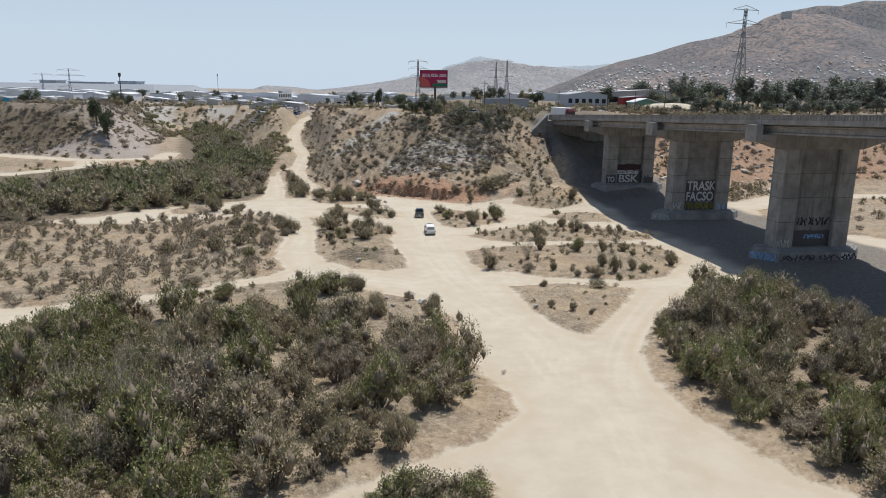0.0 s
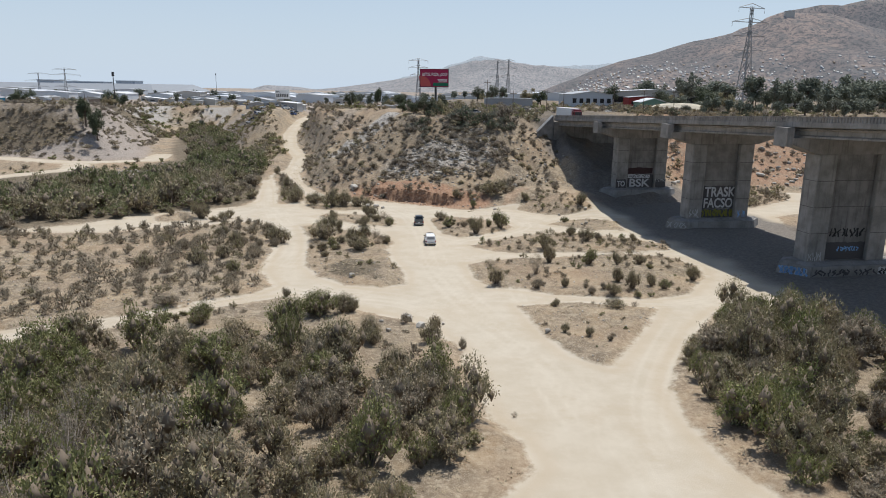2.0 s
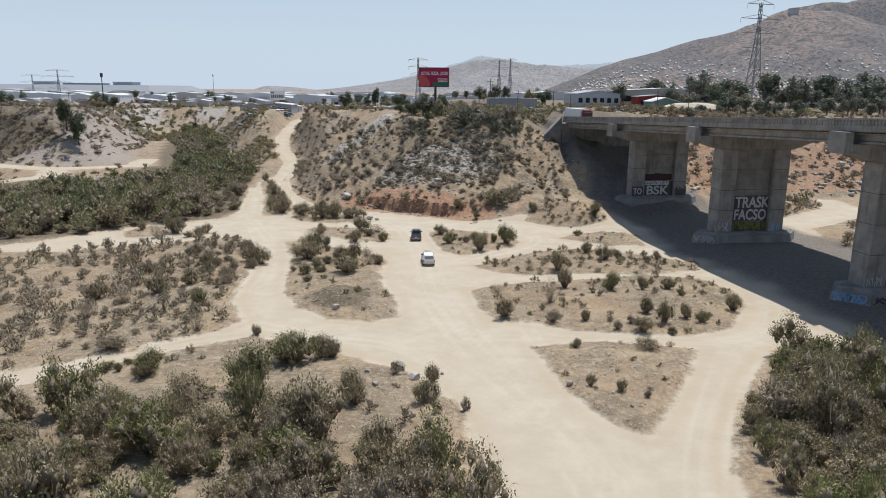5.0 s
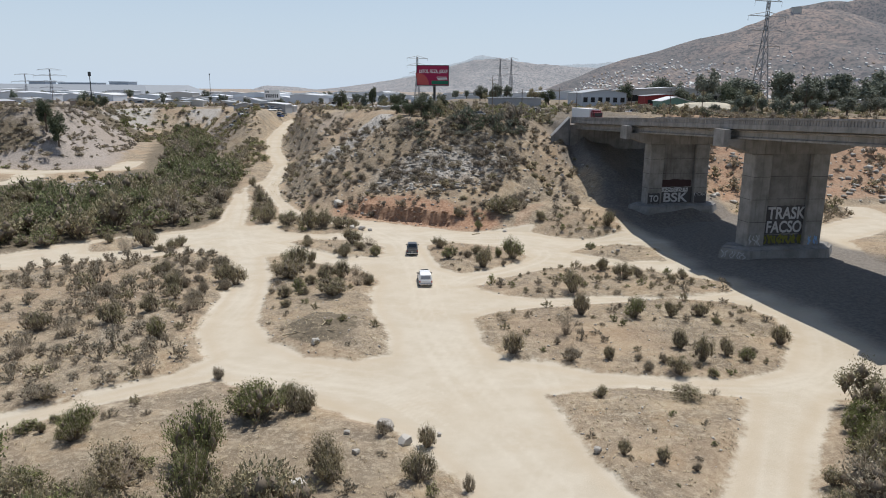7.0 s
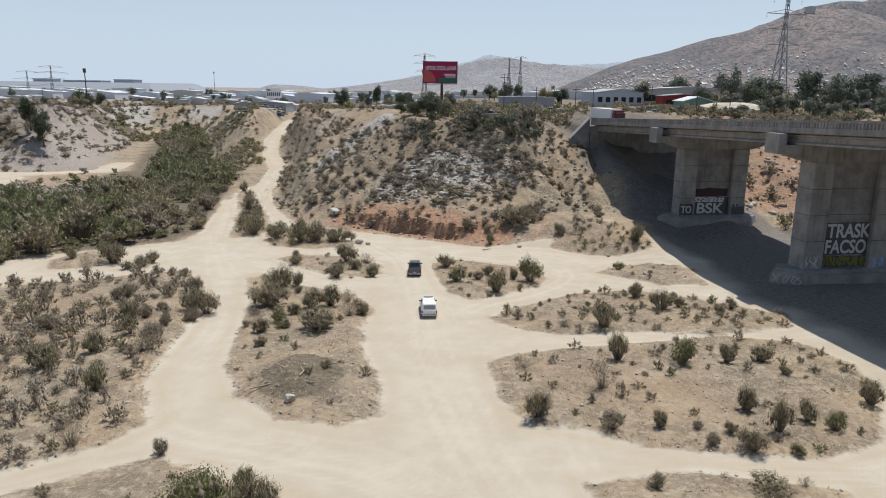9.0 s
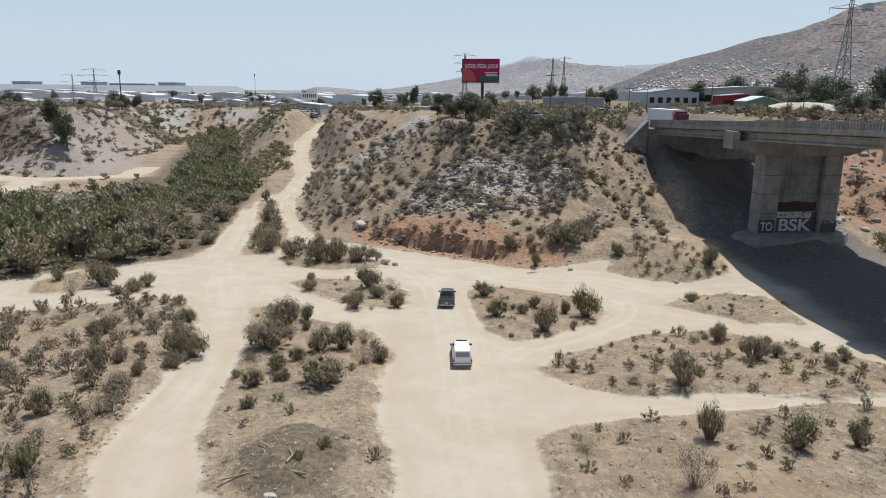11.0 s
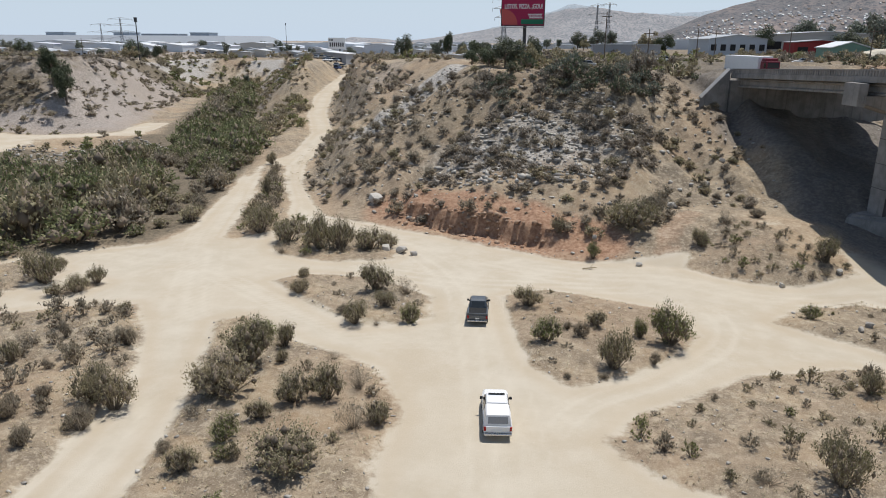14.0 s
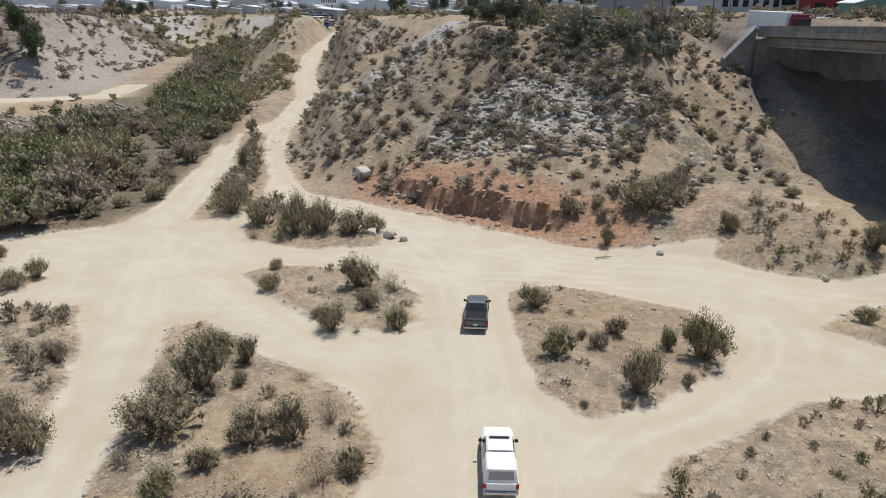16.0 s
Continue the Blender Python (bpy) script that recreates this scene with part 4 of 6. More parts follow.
RIVER_WOOD = RIVER[1:16] + [(-168, 466), (-142, 400), (-118, 330), (-98, 274), (-88, 250), (-93, 226), (-110, 206), (-128, 192), (-150, 186), (-150, 160), (-116, 150), (-100, 132)]
thicket("riverside_thicket", "dense green thicket along the dry river bed", "shrubs", shrub_spots(RIVER_WOOD, 3.5, 13, 3.5, 3.9, (4, 7, 0.7), 0.8, 1.0, 0.35), "wood", [LEAF_OLIVE, LEAF_RIVER, LEAF_GREY, TWIG], 3)


# ---- billboard ----
RED_SKIN = paint_material("red_print", (0.36, 0.02, 0.075), 0.5)
GREEN_SKIN = paint_material("green_print", (0.02, 0.17, 0.09), 0.5)
WHITE_PAINT = paint_material("white_paint", (0.78, 0.77, 0.75), 0.45)
STEEL = paint_material("galvanised_steel", (0.3, 0.3, 0.3), 0.55, 0.4)
DARK_STEEL = paint_material("dark_steel", (0.07, 0.07, 0.07), 0.55)


def text_mesh(words, size, depth=0.02, bold=0.02):
    cu = bpy.data.curves.new("words", 'FONT')
    cu.offset = size * bold
    cu.body, cu.size, cu.align_x, cu.align_y, cu.extrude = words, size, 'CENTER', 'CENTER', depth
    ob = new("words", cu)
    me = bpy.data.meshes.new_from_object(ob.evaluated_get(bpy.context.evaluated_depsgraph_get()))
    bpy.data.objects.remove(ob)
    bpy.data.curves.remove(cu)
    return me


def words_part(name, words, size, m, mat, parent, stretch=1.0):
    """Raised letters; m takes the text's plane (x right, y up) into the parent."""
    bpy.context.view_layer.update()
    me = text_mesh(words, size)
    me.transform(m @ Matrix.Diagonal((stretch, 1, 1, 1)))
    me.materials.clear()
    me.materials.append(mat)
    ob = new(name, me)
    ob.parent = parent
    return ob


UPRIGHT = Matrix(((1, 0, 0, 0), (0, 0, -1, 0), (0, 1, 0, 0), (0, 0, 0, 1)))


def billboard():
    x0, x1, z0, z1, y = -11.2, -0.9, 28.2, 34.5, 271.0
    cx, w, h = (x0 + x1) / 2, x1 - x0, z1 - z0
    g = height(cx, y)
    b = thing("billboard", pose(cx, y, 0, 0, 0, -4), "red roadside billboard with a pizza advertisement", "billboard")
    part("panel", boxes((-w / 2, w / 2, 0, 0.35, z0, z1)), RED_SKIN, b)
    bm = bmesh.new()
    for a in (-1, 1):
        box(bm, a * w / 2 - 0.08, a * w / 2 + 0.08, -0.06, 0.4, z0 - 0.1, z1 + 0.1)
    for z in (z0, z1):
        box(bm, -w / 2, w / 2, -0.06, 0.4, z - 0.1, z + 0.1)
    part("panel_frame", bm, DARK_STEEL, b)
    bm = rod(bmesh.new(), (0.5, 0.8, g - 0.3), (0.5, 0.8, z1 - 1), 0.42, 0.42, 16)
    part("pole", bm, DARK_STEEL, b)
    bm = bmesh.new()
    box(bm, -w / 2, w / 2, -0.9, 0.0, z0 - 0.45, z0 - 0.35)
    for k in range(7):
        box(bm, -w / 2 + k * w / 6 - 0.05, -w / 2 + k * w / 6 + 0.05, -0.9, 0.9, z0 - 0.55, z0 - 0.45)
    part("catwalk", bm, STEEL, b)
    part("green_band", boxes((-0.4, w / 2 - 0.15, -0.03, 0.0, z0 + 0.35, z0 + 1.5)), GREEN_SKIN, b)
    bm = bmesh.new()
    for k in range(24):
        a0, a1 = radians(105 * k / 24 - 2), radians(105 * (k + 1) / 24 - 2)
        c0 = Vector((-w / 2 + 0.3, -0.04, z0 + 0.3))
        bm.faces.new([bm.verts.new(c0 + Vector((rr * math.cos(a), 0, rr * math.sin(a)))) for rr, a in ((0.05, a0), (3.6, a0), (3.6, a1), (0.05, a1))])
    part("pizza_picture", bm, paint_material("pizza_print", (0.55, 0.1, 0.09), 0.5, 0.0, 0.8), b)
    for k in range(3):
        part("white_bar", boxes((1.6 - k * 0.2, w / 2 - 0.5, -0.04, 0.0, z0 + 1.75 + k * 0.4, z0 + 1.95 + k * 0.4)), WHITE_PAINT, b)
    words_part("lettering", "LISTOS, PIZZA, ¡GOU!", 1.45, Matrix.Translation((0.15, -0.02, z1 - 1.9)) @ UPRIGHT, WHITE_PAINT, b, 0.66)
    return b


billboard()


# ---- shrubs that stand singly ----
SHRUB_SPOTS = {  # x, y, across, high, kind (o olive, g green, y grey)
    "bush_island": [(-22.6, 140.3, 4.3, 4.1, 'o'), (-23.6, 144.3, 3.4, 2.3, 'g'), (-22.3, 135.4, 4.7, 3.3, 'o'), (-21.0, 143.9, 2.1, 2.3, 'o'), (-20.1, 140.8, 1.2, 1.1, 'o'), (-16.4, 142.1, 1.4, 0.7, 'y'), (-15.0, 135.8, 2.6, 2.8, 'o'), (-17.1, 134.9, 2.4, 2.4, 'o'), (-18.7, 132.6, 1.8, 1.5, 'o'), (-13.2, 137.8, 2.1, 1.8, 'y'), (-10.7, 133.6, 1.8, 1.8, 'o'), (-12.1, 132.3, 2.8, 2.3, 'y')],
    "bush_island2": [(-19.9, 129.9, 2.1, 1.7, 'g'), (-14.8, 127.4, 4.5, 2.8, 'o'), (-18.4, 128.0, 0.9, 0.7, 'y'), (-20.9, 126.3, 2.0, 1.8, 'o'), (-23.1, 128.1, 1.2, 0.8, 'y')],
    "bush_island3": [(-19.7, 122.0, 1.5, 1.2, 'o'), (-19.3, 128.1, 1.4, 0.9, 'g'), (-11.5, 114.9, 1.2, 0.9, 'g'), (-17.9, 112.7, 1.3, 0.6, 'y')],
    "mid_island": [(-24.3, 156.9, 2.3, 1.6, 'o'), (-25.2, 161.1, 1.4, 1.0, 'o'), (-16.6, 158.3, 3.5, 3.2, 'o'), (-14.7, 154.2, 2.3, 1.7, 'o'), (-16.8, 150.3, 2.6, 2.4, 'o'), (-11.8, 151.3, 1.8, 2.0, 'g'), (-13.5, 158.0, 2.9, 1.6, 'y'), (-18.4, 152.1, 1.2, 0.8, 'y'), (-14.7, 150.2, 0.9, 0.6, 'y')],
    "fork_island": [(-1.2, 156.2, 2.8, 2.1, 'o'), (0.5, 147.8, 2.4, 2.2, 'g'), (4.9, 151.9, 2.0, 1.6, 'o'), (3.5, 149.7, 1.5, 1.4, 'y'), (2.4, 151.2, 0.9, 0.8, 'y'), (5.8, 144.3, 2.9, 3.5, 'o'), (8.6, 150.5, 1.5, 1.8, 'g'), (10.8, 149.3, 3.6, 3.9, 'g'), (9.1, 145.6, 1.0, 1.1, 'y'), (4.9, 142.6, 0.9, 0.5, 'y'), (2.1, 142.1, 0.7, 0.5, 'y')],
    "toe_island": [(-31.5, 174.0, 4.1, 3.1, 'o'), (-26.6, 171.6, 3.9, 4.6, 'o'), (-24.1, 171.9, 3.6, 3.9, 'o'), (-20.7, 172.7, 4.3, 2.9, 'o'), (-18.8, 173.8, 2.9, 2.0, 'o'), (-30.9, 169.9, 2.2, 1.3, 'y')],
    "wedge_island": [(-37.0, 178.5, 4.8, 4.0, 'o'), (-43.9, 198.7, 1.9, 3.6, 'o'), (-52.0, 221.8, 2.1, 2.7, 'o'), (-40.1, 187.1, 1.7, 2.0, 'y')],
    "west_patch": [(-52.4, 156.7, 4.6, 3.9, 'o'), (-54.0, 151.9, 2.1, 2.5, 'y'), (-46.8, 154.2, 2.7, 1.8, 'o'), (-46.4, 156.8, 2.1, 1.9, 'o'), (-48.5, 153.2, 2.0, 1.2, 'o'), (-54.3, 161.9, 1.9, 1.4, 'o'), (-59.0, 157.0, 2.2, 2.1, 'o')],
    "west_field": [(-34.0, 142.1, 2.2, 2.5, 'o'), (-29.4, 132.8, 3.2, 3.4, 'o'), (-29.9, 129.9, 2.0, 2.3, 'o'), (-38.4, 149.0, 1.5, 1.1, 'o'), (-42.4, 141.2, 2.0, 2.1, 'o'), (-41.4, 138.1, 1.6, 2.0, 'o'), (-37.7, 137.4, 1.3, 1.2, 'o'), (-34.8, 133.0, 1.2, 1.1, 'y'), (-32.8, 125.4, 1.7, 1.6, 'y'), (-31.8, 126.8, 1.3, 1.6, 'y'), (-35.5, 130.2, 1.9, 2.2, 'y'), (-40.2, 143.1, 1.1, 1.6, 'y')],
    "west_field2": [(-28.0, 100.7, 2.8, 3.3, 'g'), (-31.0, 133.1, 2.9, 3.1, 'o'), (-34.9, 142.1, 1.8, 1.7, 'o'), (-42.5, 137.4, 1.8, 1.8, 'o'), (-34.9, 94.7, 3.5, 1.9, 'o'), (-42.4, 103.9, 2.7, 2.5, 'y'), (-37.4, 101.6, 1.6, 1.7, 'o'), (-31.2, 110.6, 2.0, 2.5, 'g'), (-30.7, 118.7, 2.9, 2.7, 'o'), (-36.4, 127.8, 2.8, 3.0, 'o'), (-31.7, 123.1, 3.0, 2.4, 'o'), (-38.1, 114.3, 2.9, 2.6, 'o'), (-41.2, 110.7, 3.5, 2.9, 'o'), (-45.3, 112.0, 2.6, 2.7, 'o'), (-44.1, 125.1, 3.3, 2.6, 'o'), (-35.4, 118.3, 2.2, 2.4, 'o')],
    "near_top": [(-14.8, 91.5, 4.4, 3.4, 'g'), (-13.5, 95.7, 1.8, 1.7, 'g'), (-11.1, 92.7, 2.0, 2.1, 'o'), (-17.2, 83.7, 4.9, 5.3, 'g'), (-7.9, 83.5, 3.0, 2.7, 'o'), (-0.7, 87.8, 1.6, 1.9, 'o'), (-1.1, 82.5, 2.5, 2.3, 'o'), (-28.4, 88.8, 3.1, 2.4, 'g'), (-32.7, 89.0, 2.1, 1.0, 'g'), (-31.4, 88.7, 0.8, 1.1, 'g'), (-31.2, 90.5, 1.1, 0.7, 'g'), (-21.8, 81.5, 4.9, 2.8, 'o'), (-12.8, 80.7, 1.7, 1.9, 'o'), (-21.0, 100.1, 1.4, 1.3, 'y')],
    "near_top2": [(-7.3, 82.5, 2.5, 2.3, 'o'), (-12.1, 92.7, 2.6, 2.4, 'o'), (-15.6, 92.2, 4.5, 2.7, 'g'), (-15.9, 78.7, 4.4, 4.5, 'g'), (-22.6, 77.2, 4.4, 3.1, 'o'), (-28.2, 87.6, 2.6, 1.8, 'g'), (-4.4, 73.0, 3.0, 3.2, 'o'), (-11.0, 77.4, 3.2, 2.9, 'o'), (-1.3, 68.5, 3.7, 3.4, 'o'), (-18.0, 70.6, 3.5, 3.2, 'o'), (2.4, 81.7, 1.0, 1.3, 'y'), (6.7, 66.2, 0.6, 0.6, 'y'), (4.2, 72.2, 0.7, 0.9, 'y')],
    "upper_east": [(17.5, 130.5, 3.5, 3.2, 'o'), (16.8, 119.9, 2.0, 3.2, 'o'), (25.9, 137.3, 3.0, 2.7, 'o'), (23.8, 142.2, 1.8, 2.0, 'o'), (28.4, 138.4, 1.3, 1.6, 'y'), (34.8, 137.9, 1.7, 1.6, 'o'), (32.5, 135.7, 1.7, 1.4, 'o'), (13.2, 129.9, 2.3, 1.1, 'y')],
    "lower_east": [(23.1, 119.5, 3.2, 2.6, 'g'), (27.8, 120.3, 1.8, 2.3, 'o'), (31.5, 121.1, 2.2, 2.0, 'o'), (32.2, 117.2, 1.3, 1.0, 'g'), (36.9, 111.1, 2.1, 2.5, 'o'), (14.0, 113.1, 2.6, 3.6, 'y'), (13.2, 105.7, 2.1, 1.6, 'y'), (7.5, 106.9, 2.4, 2.5, 'o'), (7.1, 117.6, 2.7, 1.2, 'y'), (25.3, 108.9, 1.6, 2.3, 'o'), (26.5, 105.5, 2.2, 3.1, 'o'), (29.8, 107.6, 1.9, 2.1, 'o'), (31.2, 106.0, 1.8, 1.5, 'g'), (26.5, 102.1, 1.1, 1.0, 'g'), (23.2, 102.4, 2.3, 1.9, 'o'), (20.4, 102.9, 1.2, 1.1, 'y'), (22.4, 104.7, 1.1, 1.1, 'y'), (17.1, 105.4, 1.2, 1.6, 'o'), (20.0, 105.4, 0.9, 0.8, 'y')],
    "triangle": [(14.1, 86.4, 1.1, 1.3, 'o'), (16.8, 85.4, 1.1, 1.3, 'o'), (22.0, 96.7, 3.2, 1.2, 'o'), (24.9, 97.6, 1.1, 0.8, 'y'), (14.5, 97.1, 1.6, 1.1, 'o'), (19.8, 98.5, 0.7, 0.5, 'y'), (18.9, 84.4, 0.7, 0.8, 'y')],
    "hummock": [(25.0, 157.6, 1.9, 1.4, 'g'), (18.3, 174.5, 2.2, 2.3, 'o'), (30.7, 170.8, 3.3, 3.3, 'o'), (22.2, 178.8, 2.3, 1.8, 'y'), (26.4, 172.2, 1.8, 1.3, 'y'), (26.5, 182.0, 2.0, 1.3, 'y'), (6.1, 173.1, 1.8, 2.1, 'g'), (10.9, 178.3, 6.6, 4.1, 'o'), (9.4, 180.4, 3.8, 2.8, 'o'), (14.1, 183.2, 3.1, 2.9, 'y'), (2.1, 178.3, 2.2, 2.4, 'o')],
}


def grow_shrubs():
    kinds = {"o": (LEAF_OLIVE, "dusty olive green shrub with upright twigs"), "g": (LEAF_GREEN, "leafy green shrub on dry soil"), "y": (LEAF_GREY, "grey half-dry shrub on bare soil")}
    stock = {}
    for c, (mat, label) in kinds.items():
        for k in range(6):
            lod = "bare" if c == "y" and k % 2 else ("mound" if k % 2 else "spray")
            stock[c, k] = shrub_thing(lod, k % len(SHRUBS[lod]), mat, label)
    used = set()
    r = random.Random(8)
    rows = [row for part_rows in SHRUB_SPOTS.values() for row in part_rows]
    # the western field is dry: every other shrub there is low and grey
    dry = [row for k in ("west_field", "west_field2") for row in SHRUB_SPOTS[k][::2]]
    rows = [(x, y, w * 0.9, h * 0.75, 'y') if (x, y, w, h, c) in dry else (x, y, w, h, c) for x, y, w, h, c in rows]
    zs = land(np.array([q[0] for q in rows]), np.array([q[1] for q in rows]))[0]
    for (x, y, w, h, c), z in zip(rows, zs):
        k = r.randrange(6)
        m = pose(x, y, z - 0.05, 0, 0, r.uniform(0, 360)) @ Matrix.Diagonal((w / 1.55, w / 1.55, h / 0.98, 1))
        src = stock[c, k]
        if (c, k) in used:
            sized_copy(src, m)
        else:
            src.matrix_basis = m
            used.add((c, k))
    for key, ob in stock.items():
        if key not in used:
            for o in (*ob.children, ob):
                bpy.data.objects.remove(o)


grow_shrubs()
low = []
r4 = random.Random(18)
for name, gap, keep, size in (("west_field", 1.9, 0.75, 1.5), ("bush_island", 2.8, 0.55, 0.8), ("lower_east", 2.0, 0.6, 0.8), ("upper_east", 1.6, 0.7, 0.95), ("hummock", 1.5, 0.9, 0.95), ("west_patch", 3, 0.5, 0.7), ("near_thicket", 2.6, 0.5, 1.0), ("fork_island", 2.8, 0.5, 0.6), ("mid_island", 2.2, 0.65, 0.75), ("toe_island", 1.9, 0.8, 1.4), ("wedge_island", 1.5, 1.0, 1.6), ("triangle", 2.6, 0.5, 0.5), ("east_strip", 2.2, 0.5, 0.6), ("far_east", 4.0, 0.7, 1.6), ("foot_patch", 2.2, 0.9, 1.9)):
    for x, y in scatter(ISLANDS[name], gap, 60 + len(name), 0.7, keep):
        if x < -92 or (name == "near_thicket" and y < 70):
            continue
        w = size * r4.uniform(0.7, 1.7)
        low.append((x, y, w / 1.55, w * r4.uniform(0.55, 1.0), r4.choice((0, 0, 2, 2, 2, 1) if name != "west_field" else (0, 2, 2, 2, 2, 2))))
thicket("low_scrub", "small dry grey shrubs dotted over the soil", "shrubs", low, "small", MIXED, 4)
HILL_FACE = [(-46, 214), (-36, 196), (-24, 189), (-12, 184), (3, 177), (12, 176), (21, 187), (32, 188), (33, 205), (29, 217), (22, 226), (-4, 230), (-26, 244), (-44, 280), (-60, 318), (-62, 290)]
HILL_CREST = [(-8, 213), (4, 210), (17, 212), (21, 224), (14, 230), (-6, 232), (-14, 224)]
thicket("hillside_scrub", "grey brown dry scrub scattered on the slope", "shrubs", shrub_spots(HILL_FACE, 1.75, 21, 1.15, 0.95, (4, 1.5, 6), 0.3, 0.8, 0.5), "mid", DARK_MIX, 5)
ROCKY = [(-18, 204), (-12, 194), (-2, 187), (8, 188), (17, 196), (19, 207), (8, 212), (-6, 214)]
thicket("rock_scrub", "dense dark scrub growing between the tipped rocks", "shrubs", shrub_spots(ROCKY, 1.7, 35, 1.35, 1.15, (8, 1, 2), 0.2, 0.8, 0.4), "mid", DARK_MIX, 35)
thicket("crest_scrub", "dark green dense shrubs along the hill crest", "shrubs", shrub_spots(HILL_CREST, 2.0, 22, 1.75, 1.85, (6, 3, 3), 0.3, 0.85, 0.25), "mid", [LEAF_HAZED, LEAF_TREE, LEAF_DARK, TWIG], 6)
MESA = [(-320, 270), (-190, 275), (-150, 268), (-126, 276), (-138, 330), (-158, 400), (-190, 420), (-170, 330), (-320, 325)]
thicket("mound_scrub", "dense purple brown dry scrub covering the bank", "shrubs", shrub_spots(MOUND, 1.7, 36, 1.5, 1.1, (6, 0.3, 2), 0.2, 1.0, 0.35), "far", DARK_MIX, 36)
thicket("wash_scrub", "grey and olive scrub between the river stones", "shrubs", shrub_spots([(-150, 238), (-120, 222), (-90, 236), (-90, 262), (-108, 300), (-134, 372), (-126, 376), (-100, 284), (-118, 264), (-150, 262)], 4.2, 37, 1.9, 1.7, (3, 2, 4), 0.2, 0.85, 0.3), "far", MIXED, 37)
CHANNEL = [(-176, 400), (-150, 400), (-124, 345), (-116, 352), (-146, 480), (-196, 520), (-212, 470)]
thicket("channel_scrub", "olive scrub in the head of the dry channel", "shrubs", shrub_spots(CHANNEL, 3.0, 39, 2.3, 2.0, (4, 3, 3), 0.2, 0.9, 0.35), "far", MIXED, 39)
thicket("mesa_scrub", "dark brown scrub over the far bank", "shrubs", shrub_spots(MESA, 2.6, 23, 1.8, 1.3, (5, 1, 5), 0.3, 0.95, 0.45), "far", DARK_MIX, 7)
TOWN_EDGE = [(-340, 330), (-190, 400), (-186, 480), (-60, 430), (-60, 640), (-430, 640)]
thicket("town_scrub", "dark scattered shrubs between the town yards", "shrubs", shrub_spots(TOWN_EDGE, 8.5, 27, 3.0, 2.4, (5, 3, 1), 0.3, 0.7), "far", DARK_MIX, 12)
RIDGE_W = [(-62, 232), (-80, 266), (-104, 330), (-134, 396), (-88, 396), (-80, 330), (-70, 300), (-58, 258)]
thicket("ridge_scrub", "green and grey scrub beside the climbing track", "shrubs", shrub_spots(RIDGE_W, 1.75, 24, 1.7, 1.4, (4, 3, 4), 0.3, 0.95, 0.3), "far", MIXED, 8)
EAST_BANK = [(58, 202), (130, 210), (200, 206), (200, 260), (60, 250)]
thicket("east_bank_scrub", "scattered scrub on the red bank beyond the bridge", "shrubs", shrub_spots(EAST_BANK, 2.4, 25, 1.6, 1.4, (3, 1, 4), 0.3, 0.75), "far", DARK_MIX, 9)
ROADSIDE = [(-12, 238), (22, 226), (30, 226), (25, 262), (12, 292), (-20, 282)]
ROADSIDE_E = [(60, 238), (110, 246), (124, 300), (100, 306), (104, 284), (76, 282), (54, 300)]
for plot in (ROADSIDE, ROADSIDE_E):
    thicket("roadside_scrub", "olive and dark scrub along the upper road", "shrubs", shrub_spots(plot, 2.6, 38, 1.8, 1.8, (4, 3, 3), 0.3, 0.9, 0.4), "far", [LEAF_OLIVE, LEAF_TREE, LEAF_DARK, TWIG], 38)
PLATEAU = [(-70, 300), (-40, 268), (-10, 240), (26, 234), (34, 260), (120, 262), (200, 300), (200, 420), (20, 400), (-60, 380)]
thicket("plateau_scrub", "low dusty scrub on the upper flat", "shrubs", shrub_spots(PLATEAU, 4.0, 26, 1.9, 1.5, (4, 2, 4), 0.3, 0.7, 0.3), "far", MIXED, 10)


# ---- dry grass and stones ----
def tufts(name, label, pts_list, per, seed, size):
    """Tufts of dry blades over several plots: one object."""
    r = np.random.default_rng(seed)
    xs, ys = [], []
    for pts in pts_list:
        p = np.array(pts)
        lo, hi = np.maximum(p.min(axis=0), (-75, 36)), np.minimum(p.max(axis=0), (60, 240))
        n = int(max(0, (hi - lo).prod()) * per)
        c = r.uniform(lo, hi, (n, 2))
        c = c[poly_sd(c[:, 0], c[:, 1], pts) < -0.2]
        c = c[wave(c[:, 0], c[:, 1], 4, 33) + r.normal(0, 0.5, len(c)) > 0]
        xs.append(c[:, 0])
        ys.append(c[:, 1])
    x, y = np.concatenate(xs), np.concatenate(ys)
    z = land(x, y)[0]
    n, blades = len(x), 5
    a = r.uniform(0, 6.283, (n, blades))
    ln = size * r.uniform(0.5, 1.4, (n, blades))
    lean = r.uniform(0.6, 2.2, (n, blades))
    w = 0.035
    bx, by = x[:, None] + r.normal(0, 0.08, (n, blades)), y[:, None] + r.normal(0, 0.08, (n, blades))
    v = np.stack([np.stack([bx - w * np.sin(a), by + w * np.cos(a), np.repeat(z[:, None], blades, 1)], -1),
                  np.stack([bx + w * np.sin(a), by - w * np.cos(a), np.repeat(z[:, None], blades, 1)], -1),
                  np.stack([bx + ln * np.cos(a) * lean, by + ln * np.sin(a) * lean, z[:, None] + ln], -1)], axis=2).reshape(-1, 3)
    tri = np.arange(len(v)).reshape(-1, 3)
    me = poly_mesh(name, v, tri, np.zeros((0, 4), int), [STRAW], np.zeros(len(tri)), np.zeros(0))
    return tagged(new(name, me), label, "grass", kind="stuff")


PLOTS = [v for k, v in ISLANDS.items() if k not in ("near_thicket", "east_thicket", "far_east")]
tufts("dry_grass", "dry straw coloured grass tufts on bare soil", PLOTS, 3.0, 71, 0.13)
